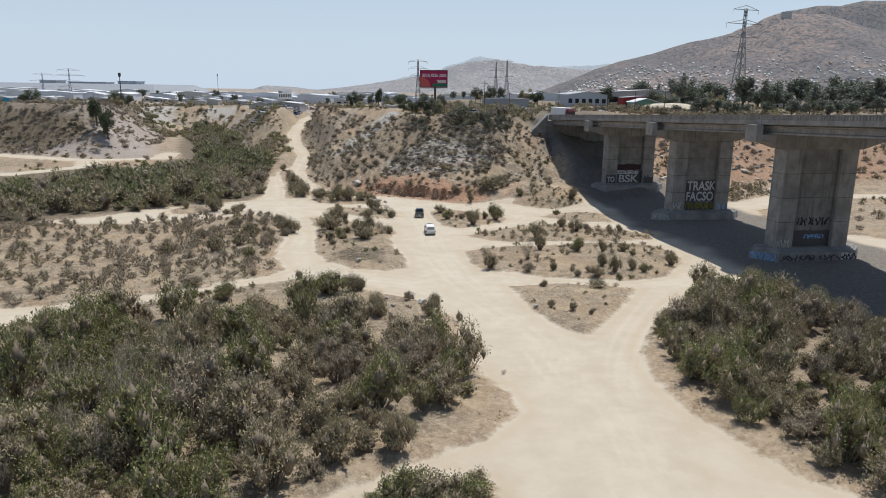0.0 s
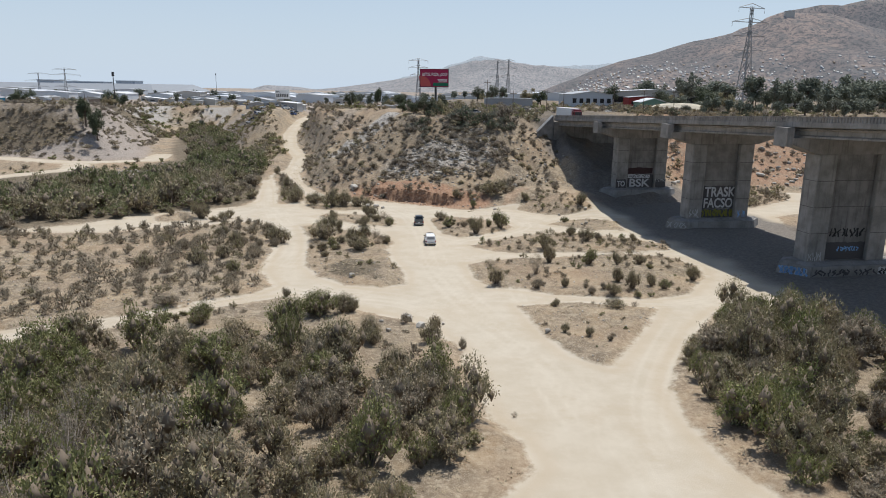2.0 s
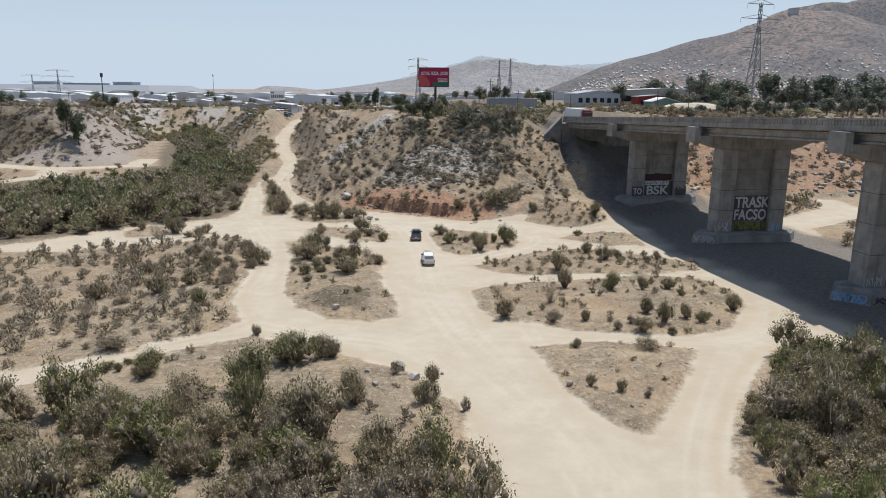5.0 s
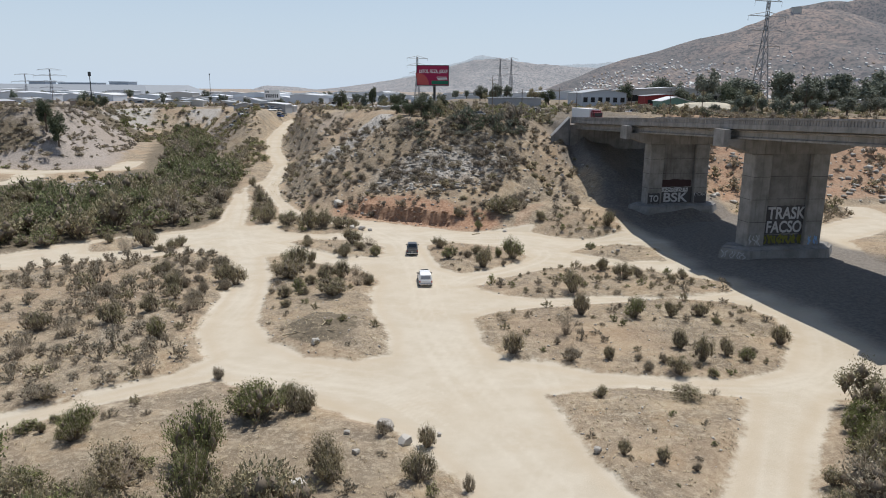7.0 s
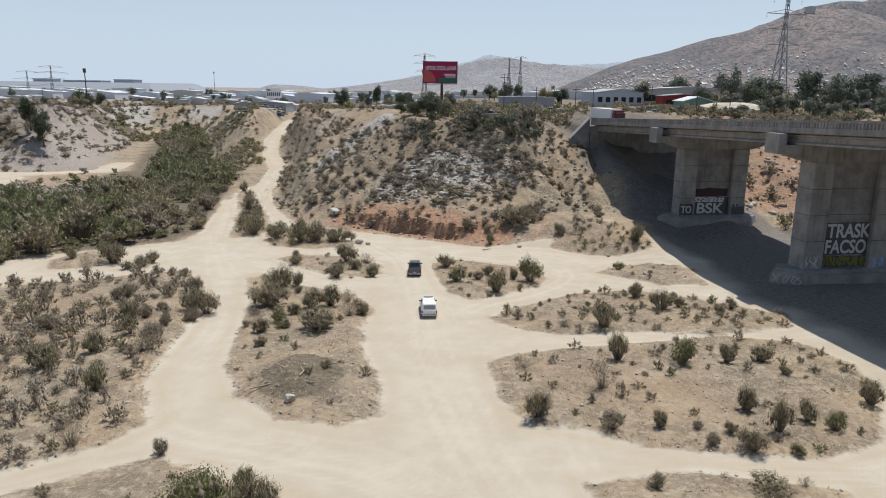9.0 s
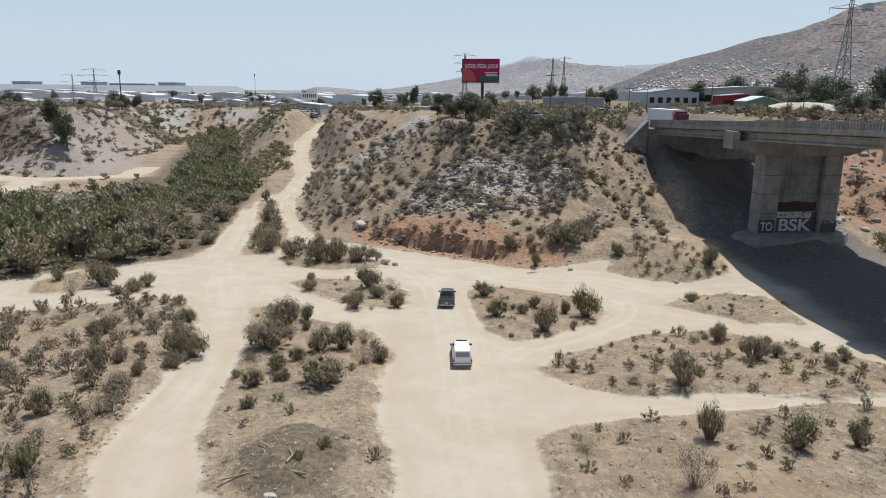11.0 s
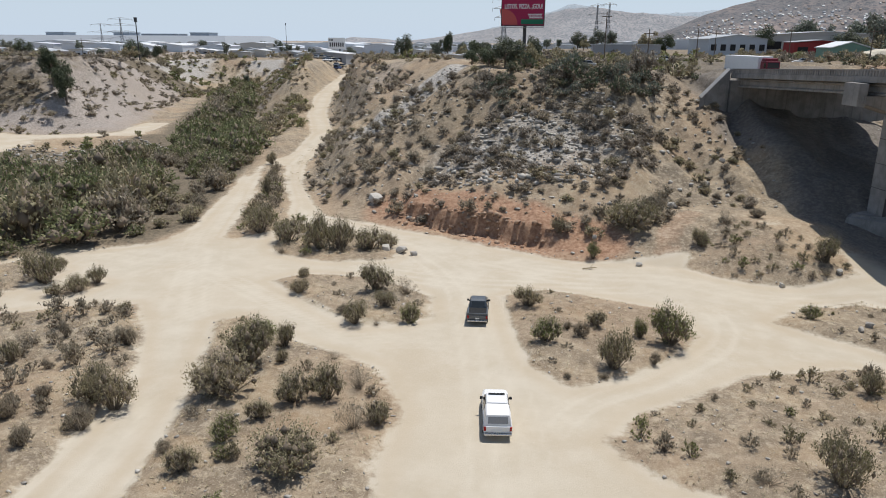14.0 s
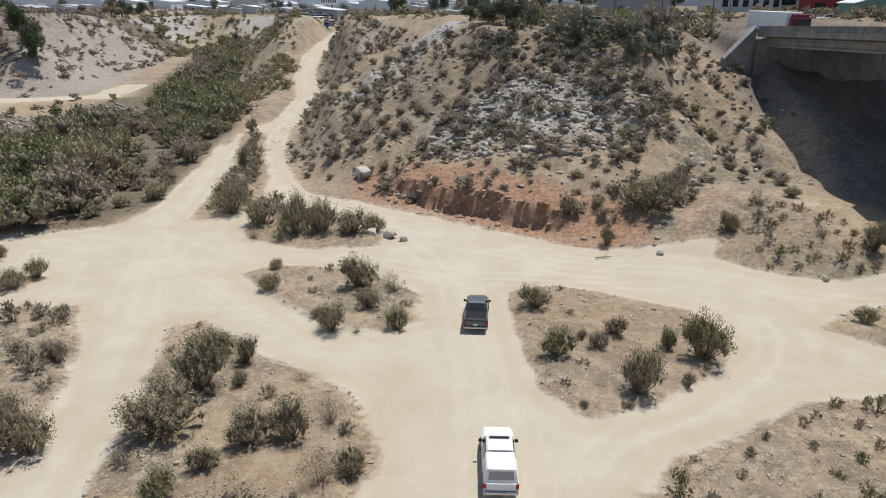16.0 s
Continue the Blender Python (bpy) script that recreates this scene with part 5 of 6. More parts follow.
tufts("dry_grass", "dry grass and weeds on the hill slope", [HILL_FACE, ISLANDS["near_thicket"], ISLANDS["east_thicket"]], 0.9, 72, 0.2)


def stone_arrays(seed, points=11):
    """An angular block: the hull of scattered points."""
    r = random.Random(seed)
    bm = bmesh.new()
    for _ in range(points):
        v = Vector((r.gauss(0, 1), r.gauss(0, 1), r.gauss(0, 1))).normalized()
        bm.verts.new(Vector([max(-0.4, min(0.4, c * r.uniform(0.45, 0.7))) for c in v]))
    bmesh.ops.convex_hull(bm, input=bm.verts)
    bmesh.ops.delete(bm, geom=[v for v in bm.verts if not v.link_faces], context='VERTS')
    bmesh.ops.triangulate(bm, faces=bm.faces)
    bm.verts.index_update()
    out = np.array([v.co for v in bm.verts]), np.array([[v.index for v in f.verts] for f in bm.faces])
    bm.free()
    return out


STONES = [stone_arrays(k) for k in range(8)]


def rubble(name, label, rows, seed, mat=None):
    """Loose stones, x, y, size: one object."""
    r = np.random.default_rng(seed)
    z = land(np.array([q[0] for q in rows]), np.array([q[1] for q in rows]))[0]
    vs, fs, n = [], [], 0
    for (x, y, s), g in zip(rows, z):
        v, f = STONES[r.integers(8)]
        a, k = r.uniform(0, 6.283), s * r.uniform(0.6, 1.7, 3) * (1, 1, 0.62)
        w = v @ np.linalg.qr(r.normal(0, 1, (3, 3)))[0] * k
        vs.append(np.stack([w[:, 0] * np.cos(a) - w[:, 1] * np.sin(a) + x, w[:, 0] * np.sin(a) + w[:, 1] * np.cos(a) + y, w[:, 2] + g + s * 0.12], 1))
        fs.append(f + n)
        n += len(v)
    t = np.concatenate(fs)
    me = poly_mesh(name, np.concatenate(vs), t, np.zeros((0, 4), int), [mat or STONE], np.zeros(len(t)), np.zeros(0))
    return tagged(new(name, me), label, "stones", kind="stuff")


def stone_rows(pts, gap, seed, lo, hi, keep):
    r = random.Random(seed)
    spots = scatter(pts, gap, seed, 0.1, keep)
    on_road = land(np.array([q[0] for q in spots]), np.array([q[1] for q in spots]))[1]
    return [(x, y, lo + (hi - lo) * r.random() ** 2.5) for (x, y), sd in zip(spots, on_road) if sd < 0.2]


SCREE = [(-17, 196), (-8, 189), (4, 189), (15, 196), (17, 208), (8, 214), (-6, 213), (-16, 206)]
rubble("rubble", "grey broken stones tipped down the slope", stone_rows(SCREE, 0.55, 81, 0.25, 1.3, 0.85), 1)
rubble("stones", "pale loose stones on the dry hillside", stone_rows(HILL_FACE, 1.1, 82, 0.15, 0.95, 0.7), 2)
rubble("bank_stones", "pale stones and boulders on the red bank", stone_rows([(58, 196), (110, 204), (112, 240), (60, 236), (54, 222)], 1.4, 86, 0.3, 1.9, 0.7), 7)
TAIL = [(-21.5, 246), (-17, 242), (-23, 231), (-29, 220), (-36, 221), (-30, 232)]
rubble("gravel_spill", "grey gravel tipped over the bank", stone_rows(TAIL, 0.8, 83, 0.2, 0.7, 0.8), 3)
WASH = [(-124, 232), (-108, 226), (-94, 238), (-91, 256), (-104, 264), (-118, 246)]
rubble("river_stones", "pale stones beside the dry river bed", stone_rows(WASH, 1.0, 84, 0.35, 1.3, 0.8), 4)
small = []
for k, plot in enumerate(PLOTS):
    small += [q for q in stone_rows(plot, 0.75, 90 + k, 0.06, 0.34, 0.6) if q[0] > -70 and q[1] > 40]
rubble("pebbles", "small pale stones scattered on the soil", small, 5)
small = stone_rows([(-22, 180), (-10, 174), (4, 170), (14, 169), (14, 173), (3, 175), (-8, 180), (-20, 186)], 0.7, 95, 0.1, 0.5, 0.6)
rubble("toe_stones", "stones fallen to the foot of the red bank", small, 6)


# broken clay blocks along the lip and the foot of the red cliff
CLAY = Nodes("red_clay", 0.95)
CLAY.color(CLAY.mix(CLAY.island(), CLAY.mix(CLAY.ramp(CLAY.noise(2.5, 5, 0.65), 0.35, 0.65), (0.21, 0.122, 0.08), (0.34, 0.225, 0.15)), (0.4, 0.29, 0.205)))
CLAY.bump(CLAY.noise(5, 6), 0.6, 0.1)
CLAY = CLAY.m
r10 = random.Random(44)
blocks = []
for k in range(110):
    x = r10.uniform(-20, 1)
    y0 = 176.5 + (-5 - x) * 0.5
    at = np.array([y0 + q * 0.2 for q in range(60)])
    d = poly_sd(np.full(60, x), at, VALLEY)
    y = at[int(np.argmin(np.abs(d - r10.choice((3.2, 3.7, 3.9, 4.2, 1.5)) - r10.uniform(-0.4, 0.4))))]
    blocks.append((x, float(y), r10.uniform(0.25, 0.95)))
rubble("clay_blocks", "broken red clay blocks of the undercut bank", blocks, 8, CLAY)


def boulder(x, y, s, k, flat=0.7):
    v, f = stone_arrays(500 + k, 26)
    ob = link_mesh("boulder", v * (s, s * 0.8, s * flat), f, STONE)
    ob.matrix_world = pose(x, y, height(x, y) + s * flat * 0.28, 0, 0, k * 47)
    return tagged(ob, "pale weathered boulder half sunk in soil", "rock", "boulders on the valley floor")


for k, (x, y, s) in enumerate([(-4.2, 90.1, 1.7), (-2.5, 87.8, 1.3), (0.2, 89.6, 0.5), (-9.4, 81.6, 1.3), (-13.3, 108.1, 1.1), (12.3, 87.1, 0.8), (28.3, 154.7, 0.8), (29.5, 156.0, 0.9), (23.8, 138.8, 0.7), (-24.7, 193.0, 2.6), (-18.7, 172.4, 1.4), (-16.7, 172.4, 1.6), (-15.1, 171.6, 1.0), (31.5, 168.5, 1.0), (25.4, 167.0, 0.8), (11.0, 170.4, 0.9), (-54.4, 151.1, 0.9), (-23.5, 216.0, 1.8), (-29.3, 225.1, 2.0), (16.8, 186.0, 1.4), (23.0, 194.9, 1.2), (26.2, 200.8, 1.3), (-6.0, 86.0, 0.7), (-7.1, 88.8, 0.6)]):
    boulder(x, y, s, k)


# ---- trees ----
BARK = paint_material("bark", (0.14, 0.11, 0.085), 0.95)


def tree_stock(seed, slim, mat, n, leaf):
    """A tree one metre high: trunk with limbs, and a crown of leaf clumps with gaps."""
    r = np.random.default_rng(seed)
    root = tagged(new("tree"), "dark green broad tree on the upper flat" if not slim else "slim tree with an open crown", "tree", "trees of the upper flat")
    bm = bmesh.new()
    rod(bm, (0, 0, 0), (0.01, 0, 0.42), 0.035, 0.022, 7)
    tips = []
    for k in range(9):
        a, z = r.uniform(0, 6.283), r.uniform(0.2, 0.42)
        reach = r.uniform(0.12, 0.3) * (0.6 if slim else 1.0)
        tip = (reach * math.cos(a), reach * math.sin(a), z + r.uniform(0.18, 0.42))
        rod(bm, (0.008, 0, z), tip, 0.014, 0.005, 5)
        tips.append(tip)
    part("trunk", bm, BARK, root)
    lobes = 20
    c = np.array([tips[k % 9] for k in range(lobes)]) + r.normal(0, 0.06, (lobes, 3))
    c[:, 2] = np.clip(c[:, 2] - r.uniform(0, 0.18, lobes), 0.26, 0.84)
    j = r.integers(lobes, size=n)
    ray = r.normal(0, 1, (n, 3))
    ray /= np.linalg.norm(ray, axis=1)[:, None]
    p = c[j] + ray * (0.11 + 0.08 * r.uniform(0, 1, lobes))[j][:, None] * r.uniform(0.4, 1.1, (n, 1)) * (0.75 if slim else 1.05)
    d = r.normal(0, 1, (n, 3))
    d /= np.linalg.norm(d, axis=1)[:, None]
    s = np.cross(d, ray + (0, 0, 0.7) + r.normal(0, 0.4, (n, 3)))
    s /= np.linalg.norm(s, axis=1)[:, None]
    ln, wd = leaf * r.uniform(0.6, 1.4, (n, 1)), leaf * 0.55 * r.uniform(0.6, 1.4, (n, 1))
    v = np.stack([p + s * wd - d * ln * 0.7, p + d * ln * 1.3, p - s * wd - d * ln * 0.7], 1).reshape(-1, 3)
    me = poly_mesh("crown", v, np.arange(n * 3).reshape(-1, 3), np.zeros((0, 4), int), [mat], np.zeros(n), np.zeros(0))
    new("crown", me).parent = root
    return root


TREES = [tree_stock(k, k % 2 == 1, LEAF_TREE if k < 4 else LEAF_OLIVE if k == 4 else LEAF_HAZED, 4200 if k < 6 else 1300, 0.024 if k < 6 else 0.038) for k in range(12)]
TREE_USED = set()


def tree(x, y, high, wide=1.0, k=0):
    m = pose(x, y, height(x, y) - 0.1, 0, 0, (x * 37 + y * 11) % 360) @ Matrix.Diagonal((high * wide, high * wide, high, 1))
    if k in TREE_USED:
        return sized_copy(TREES[k], m)
    TREES[k].matrix_basis = m
    TREE_USED.add(k)
    return TREES[k]


for row in [(-141.5, 284, 13, 0.8, 1), (-136, 281, 14, 0.7, 3), (-40.5, 300, 7.5, 0.8, 0), (-8.2, 238.6, 6.5, 1.2, 0), (-11.5, 236.7, 4.5, 1.2, 2), (-4.7, 248.6, 6, 1.0, 4), (-2.9, 262.5, 7, 0.9, 3), (-15.8, 246.8, 4, 1.2, 2), (16.8, 480.2, 10, 1.0, 0), (19.5, 470.1, 6, 1.1, 4), (-36.1, 361.4, 12, 0.6, 1), (-42.6, 381.5, 9, 0.9, 5), (-23.5, 341.1, 8, 1.0, 2), (-19.8, 331.0, 5, 1.2, 0), (-29.3, 351.2, 7, 0.9, 4), (41.9, 399.5, 9, 1.1, 4), (47.8, 394.4, 8, 1.2, 0), (-224.3, 379.5, 9.6, 1.0, 0), (-231.4, 385.6, 7.199999999999999, 1.1, 2), (-198.1, 420.9, 10.799999999999999, 1.0, 0), (-193.6, 411.2, 7.199999999999999, 1.2, 4), (-211.4, 466.8, 9.6, 1.0, 2), (-183.4, 434.9, 7.199999999999999, 1.2, 4), (85.9, 400.5, 12, 0.9, 0), (98.6, 343.2, 10, 1.1, 0), (105.7, 348.0, 9, 1.1, 4), (94.2, 328.3, 6, 1.2, 2), (112.2, 327.8, 12, 1.0, 0), (118.0, 319.7, 9, 1.2, 4)]:
    tree(*row)
r5 = random.Random(15)
for k in range(85):
    x = r5.uniform(112, 340)
    y = r5.uniform(330, 470) + max(0, x - 250) * 0.3
    tree(x, y, r5.uniform(9, 19), r5.uniform(0.8, 1.3), r5.choice([6, 6, 8, 8, 10, 7, 9]))
for k in range(46):
    x = r5.uniform(84, 250)
    y = r5.uniform(262, 330) + max(0, x - 150) * 0.3
    tree(x, y, r5.uniform(3.5, 8), r5.uniform(0.9, 1.5), r5.choice([6, 8, 10, 7, 9]))
for k in range(70):
    x, y = r5.uniform(-460, 40), r5.uniform(440, 900)
    tree(x, y, r5.uniform(6, 12), r5.uniform(0.8, 1.3), r5.randrange(6, 12))


# ---- vehicles ----
GLASS = Nodes("tinted_glass", 0.08)
GLASS.color((0.02, 0.024, 0.028))
GLASS.b.inputs["Specular IOR Level"].default_value = 0.6
GLASS = GLASS.m
RUBBER = paint_material("tyre_rubber", (0.025, 0.024, 0.023), 0.85)
RIM = paint_material("wheel_rim", (0.4, 0.4, 0.41), 0.35, 0.7)
CAR_WHITE = paint_material("white_car_paint", (0.76, 0.76, 0.75), 0.28, 0.0, 0.12)
CAR_GREY = paint_material("grey_car_paint", (0.13, 0.14, 0.15), 0.32, 0.3, 0.2)
LINER = paint_material("black_bed_liner", (0.018, 0.018, 0.018), 0.8)
LAMP_RED = paint_material("red_lamp", (0.35, 0.015, 0.012), 0.25)
LAMP_CLEAR = paint_material("clear_lamp", (0.6, 0.6, 0.58), 0.15)
TRIM = paint_material("black_trim", (0.03, 0.03, 0.03), 0.6)
CHROME = paint_material("bumper_metal", (0.5, 0.5, 0.5), 0.25, 0.8)


def loft(bm, rings):
    """Closed rings of equal length joined to a skin with end caps."""
    got = [[bm.verts.new(p) for p in ring] for ring in rings]
    n = len(rings[0])
    for a, b in zip(got, got[1:]):
        for i in range(n):
            bm.faces.new((a[i], a[(i + 1) % n], b[(i + 1) % n], b[i]))
    bm.faces.new(got[0][::-1])
    bm.faces.new(got[-1])
    bmesh.ops.recalc_face_normals(bm, faces=bm.faces)
    return bm


def ring_at(y, w, z0, z1, r=0.08, wt=None):
    """A rounded cross-section of a car body at y."""
    wt = w if wt is None else wt
    return [(-w + r, y, z0), (w - r, y, z0), (w, y, z0 + r), (wt, y, z1 - r), (wt - r, y, z1), (-wt + r, y, z1), (-wt, y, z1 - r), (-w, y, z0 + r)]


def pickup(m, paint, label, canopy):
    """A double-cab pickup that heads along +y; the origin lies on the ground under its middle."""
    c = thing("pickup_truck", m, label, "pickup truck")
    half = 0.92
    # lower body: nose, doors and bed sides
    bm = bmesh.new()
    loft(bm, [ring_at(-2.62, half - 0.06, 0.55, 0.98), ring_at(-2.55, half, 0.46, 1.06), ring_at(-1.0, half, 0.42, 1.08), ring_at(0.9, half, 0.42, 1.06), ring_at(1.2, half, 0.42, 1.08, 0.12), ring_at(2.3, half - 0.04, 0.45, 1.0, 0.14), ring_at(2.62, half - 0.14, 0.5, 0.86, 0.12)])
    body = part("body", bm, paint, c)
    part("hood", loft(bmesh.new(), [ring_at(1.12, half - 0.1, 1.05, 1.12, 0.03), ring_at(1.8, half - 0.14, 1.02, 1.12, 0.03), ring_at(2.42, half - 0.24, 0.92, 1.0, 0.03)]), paint, body)
    # cab
    part("cab", loft(bmesh.new(), [ring_at(-0.95, half - 0.05, 1.05, 1.1, 0.02), ring_at(-0.78, half - 0.06, 1.05, 1.72, 0.08, half - 0.2), ring_at(-0.5, half - 0.05, 1.05, 1.8, 0.08, half - 0.2), ring_at(0.3, half - 0.05, 1.05, 1.8, 0.08, half - 0.2), ring_at(0.55, half - 0.05, 1.05, 1.73, 0.08, half - 0.22), ring_at(1.28, half - 0.08, 1.05, 1.1, 0.02)]), paint, body)

    def pane(name, pts, mat=GLASS):
        bm = bmesh.new()
        f = bm.faces.new([bm.verts.new(p) for p in pts])
        g = bmesh.ops.extrude_face_region(bm, geom=[f])["geom"]
        n = f.normal if f.normal.length else Vector((0, 0, 1))
        f.normal_update()
        for v in (e for e in g if isinstance(e, bmesh.types.BMVert)):
            v.co += f.normal * 0.015
        bmesh.ops.recalc_face_normals(bm, faces=bm.faces)
        part(name, bm, mat, body)
    pane("windscreen", [(-0.66, 1.215, 1.14), (0.66, 1.215, 1.14), (0.58, 0.615, 1.68), (-0.58, 0.615, 1.68)])
    pane("rear_window", [(0.62, -0.945, 1.16), (-0.62, -0.945, 1.16), (-0.58, -0.81, 1.66), (0.58, -0.81, 1.66)])
    for sx in (-1, 1):
        for y0, y1 in ((-0.72, -0.08), (0.0, 0.6)):
            pts = [(sx * 0.892, y0, 1.14), (sx * 0.892, y1 + (0.35 if y1 > 0.3 else 0), 1.14), (sx * 0.765, y1 - 0.05, 1.66), (sx * 0.765, y0 + 0.05, 1.66)]
            pane("side_window", pts if sx > 0 else pts[::-1])
        part("mirror", boxes((sx * 1.0 - 0.1, sx * 1.0 + 0.1, 0.78, 0.9, 1.1, 1.28), bevel=0.02), TRIM, body)
        part("tail_lamp", boxes((sx * 0.84 - 0.08, sx * 0.84 + 0.08, -2.64, -2.52, 0.7, 0.98)), LAMP_RED, body)
        part("headlight", boxes((sx * 0.66 - 0.16, sx * 0.66 + 0.16, 2.42, 2.6, 0.72, 0.88)), LAMP_CLEAR, body)
        for y in (-1.6, 1.62):
            bm = rod(bmesh.new(), (sx * 0.7, y, 0.38), (sx * 0.95, y, 0.38), 0.385, 0.385, 20)
            w = part("wheel", bm, RUBBER, c)
            part("rim", rod(bmesh.new(), (sx * 0.9, y, 0.38), (sx * 0.965, y, 0.38), 0.24, 0.22, 14), RIM, w)
    part("tailgate", boxes((-0.75, 0.75, -2.66, -2.6, 0.6, 1.02), bevel=0.015), paint, body)
    part("rear_bumper", boxes((-0.9, 0.9, -2.8, -2.6, 0.42, 0.58), bevel=0.03), CHROME, body)
    part("number_plate", boxes((-0.17, 0.17, -2.69, -2.665, 0.66, 0.78)), WHITE_PAINT, body)
    part("front_bumper", boxes((-0.85, 0.85, 2.55, 2.72, 0.4, 0.6), bevel=0.04), TRIM, body)
    if canopy:
        part("canopy", loft(bmesh.new(), [ring_at(-2.56, half - 0.05, 1.07, 1.1, 0.02), ring_at(-2.38, half - 0.05, 1.07, 1.7, 0.08, half - 0.14), ring_at(-2.2, half - 0.05, 1.07, 1.78, 0.08, half - 0.14), ring_at(-1.02, half - 0.05, 1.07, 1.78, 0.08, half - 0.14), ring_at(-0.98, half - 0.06, 1.07, 1.74, 0.08, half - 0.16)]), WHITE_PAINT, c, "white fibreglass bed canopy")
        pane("canopy_window", [(0.66, -2.553, 1.18), (-0.66, -2.553, 1.18), (-0.62, -2.41, 1.6), (0.62, -2.41, 1.6)], STEEL)
        bm = bmesh.new()
        box(bm, -0.55, 0.55, 0.12, 0.24, 1.82, 1.9, bevel=0.02)
        part("roof_bar", bm, TRIM, c)
    else:
        part("bed_liner", boxes((-0.8, 0.8, -2.54, -0.99, 1.085, 1.11)), LINER, c, "black open load bed")
        bm = bmesh.new()
        for sx in (-1, 1):
            box(bm, sx * 0.86 - 0.06, sx * 0.86 + 0.06, -2.58, -1.0, 1.07, 1.2, bevel=0.02)
        box(bm, -0.9, 0.9, -2.62, -2.54, 1.05, 1.2, bevel=0.02)
        part("bed_rail", bm, paint, c)
    return c


pickup(pose(-2.9, 135.2, height(-2.9, 135.2) + 0.02, 0, 0, 6), CAR_WHITE, "white pickup truck with a white bed canopy on the dusty track", True)
pickup(pose(-5.8, 154.1, height(-5.8, 154.1) + 0.02, 0, 0, 3), CAR_GREY, "dark grey pickup truck with an empty black load bed", False)


def semi(m):
    """A tractor and its box trailer, heading along +x."""
    c = thing("semi_truck", m, "semi truck with a white box trailer and a dark red tractor", "truck")
    red = paint_material("dark_red_paint", (0.17, 0.015, 0.03), 0.35)
    part("trailer", boxes((-14, -0.5, -1.28, 1.28, 1.15, 4.05), bevel=0.04), WHITE_PAINT, c, "white box trailer")
    part("cab", boxes((0.2, 2.4, -1.2, 1.2, 0.9, 3.3), (2.4, 4.4, -1.05, 1.05, 0.9, 2.1), (0.3, 1.8, -1.1, 1.1, 3.3, 3.8), bevel=0.08), red, c)
    part("windscreen", boxes((2.36, 2.43, -1.0, 1.0, 2.2, 3.1)), GLASS, c)
    for sy in (-1, 1):
        part("side_window", boxes((1.5, 2.2, sy * 1.21 - 0.015, sy * 1.21 + 0.015, 2.2, 3.0)), GLASS, c)
        for x in (-12.6, -11.3, -0.6, 0.7, 3.5):
            part("wheel", rod(bmesh.new(), (x, sy * 0.85, 0.5), (x, sy * 1.2, 0.5), 0.5, 0.5, 16), RUBBER, c)
    part("chassis", boxes((-14, 3.6, -0.5, 0.5, 0.75, 1.0)), TRIM, c)
    return c


semi(pose(37.7, 224.75, height(37.7, 224.75) + 0.02, 0, 0, -79.7))


def car(x, y, turn, paint, label, z=None):
    c = thing("parked_car", pose(x, y, (height(x, y) if z is None else z) + 0.02, 0, 0, turn), label, "car", "parked cars by the yard")
    part("body", loft(bmesh.new(), [ring_at(-2.2, 0.78, 0.4, 0.85), ring_at(-1.9, 0.86, 0.3, 0.95), ring_at(1.6, 0.86, 0.3, 0.9), ring_at(2.15, 0.75, 0.35, 0.7)]), paint, c)
    part("cabin", loft(bmesh.new(), [ring_at(-1.7, 0.78, 0.9, 0.95, 0.02), ring_at(-1.1, 0.78, 0.9, 1.42, 0.06, 0.62), ring_at(0.2, 0.78, 0.9, 1.42, 0.06, 0.62), ring_at(0.9, 0.78, 0.88, 0.93, 0.02)]), GLASS, c)
    part("roof", boxes((-0.6, 0.6, -1.05, 0.15, 1.42, 1.45)), paint, c)
    for sx in (-1, 1):
        for yy in (-1.3, 1.3):
            part("wheel", rod(bmesh.new(), (sx * 0.68, yy, 0.32), (sx * 0.88, yy, 0.32), 0.32, 0.32, 12), RUBBER, c)
    return c


CAR_PAINTS = [(CAR_WHITE, "white parked car"), (CAR_GREY, "dark grey parked car"), (paint_material("silver_paint", (0.42, 0.43, 0.44), 0.3, 0.5), "silver parked car"), (paint_material("blue_paint", (0.06, 0.1, 0.22), 0.3), "blue parked car"), (paint_material("beige_paint", (0.42, 0.37, 0.29), 0.4), "beige parked car")]
r6 = random.Random(6)
for k in range(26):
    p, lab = CAR_PAINTS[r6.randrange(5)]
    x, y = -98 + (k % 7) * 3.6 + r6.uniform(-1, 1), 350 + (k // 7) * 6 + r6.uniform(-1.5, 1.5)
    car(x, y, r6.choice([0, 90, 70, 110, 180]) + r6.uniform(-15, 15), p, lab + " in a dusty yard")
for x, y, k in [(8, 246, 2), (58, 268, 0), (26, 262, 0), (-36, 318, 1)]:
    car(x, y, 80, *[CAR_PAINTS[k][0], CAR_PAINTS[k][1] + " beside the road"])


# ---- town ----
ROOF_GREY = paint_material("grey_sheet_roof", (0.42, 0.43, 0.43), 0.5, 0.1)
ROOF_WHITE = paint_material("white_sheet_roof", (0.7, 0.7, 0.69), 0.5)
WALL_PALE = paint_material("pale_wall", (0.48, 0.47, 0.44), 0.85)
WALL_GREY = paint_material("grey_wall", (0.33, 0.34, 0.35), 0.8)
WALL_BROWN = paint_material("brown_wall", (0.3, 0.24, 0.19), 0.85)
WALL_RED = paint_material("red_wall", (0.27, 0.04, 0.04), 0.7)
WALL_GREEN = paint_material("green_wall", (0.16, 0.27, 0.22), 0.7)
WALL_BLUE = paint_material("blue_wall", (0.03, 0.26, 0.42), 0.6)
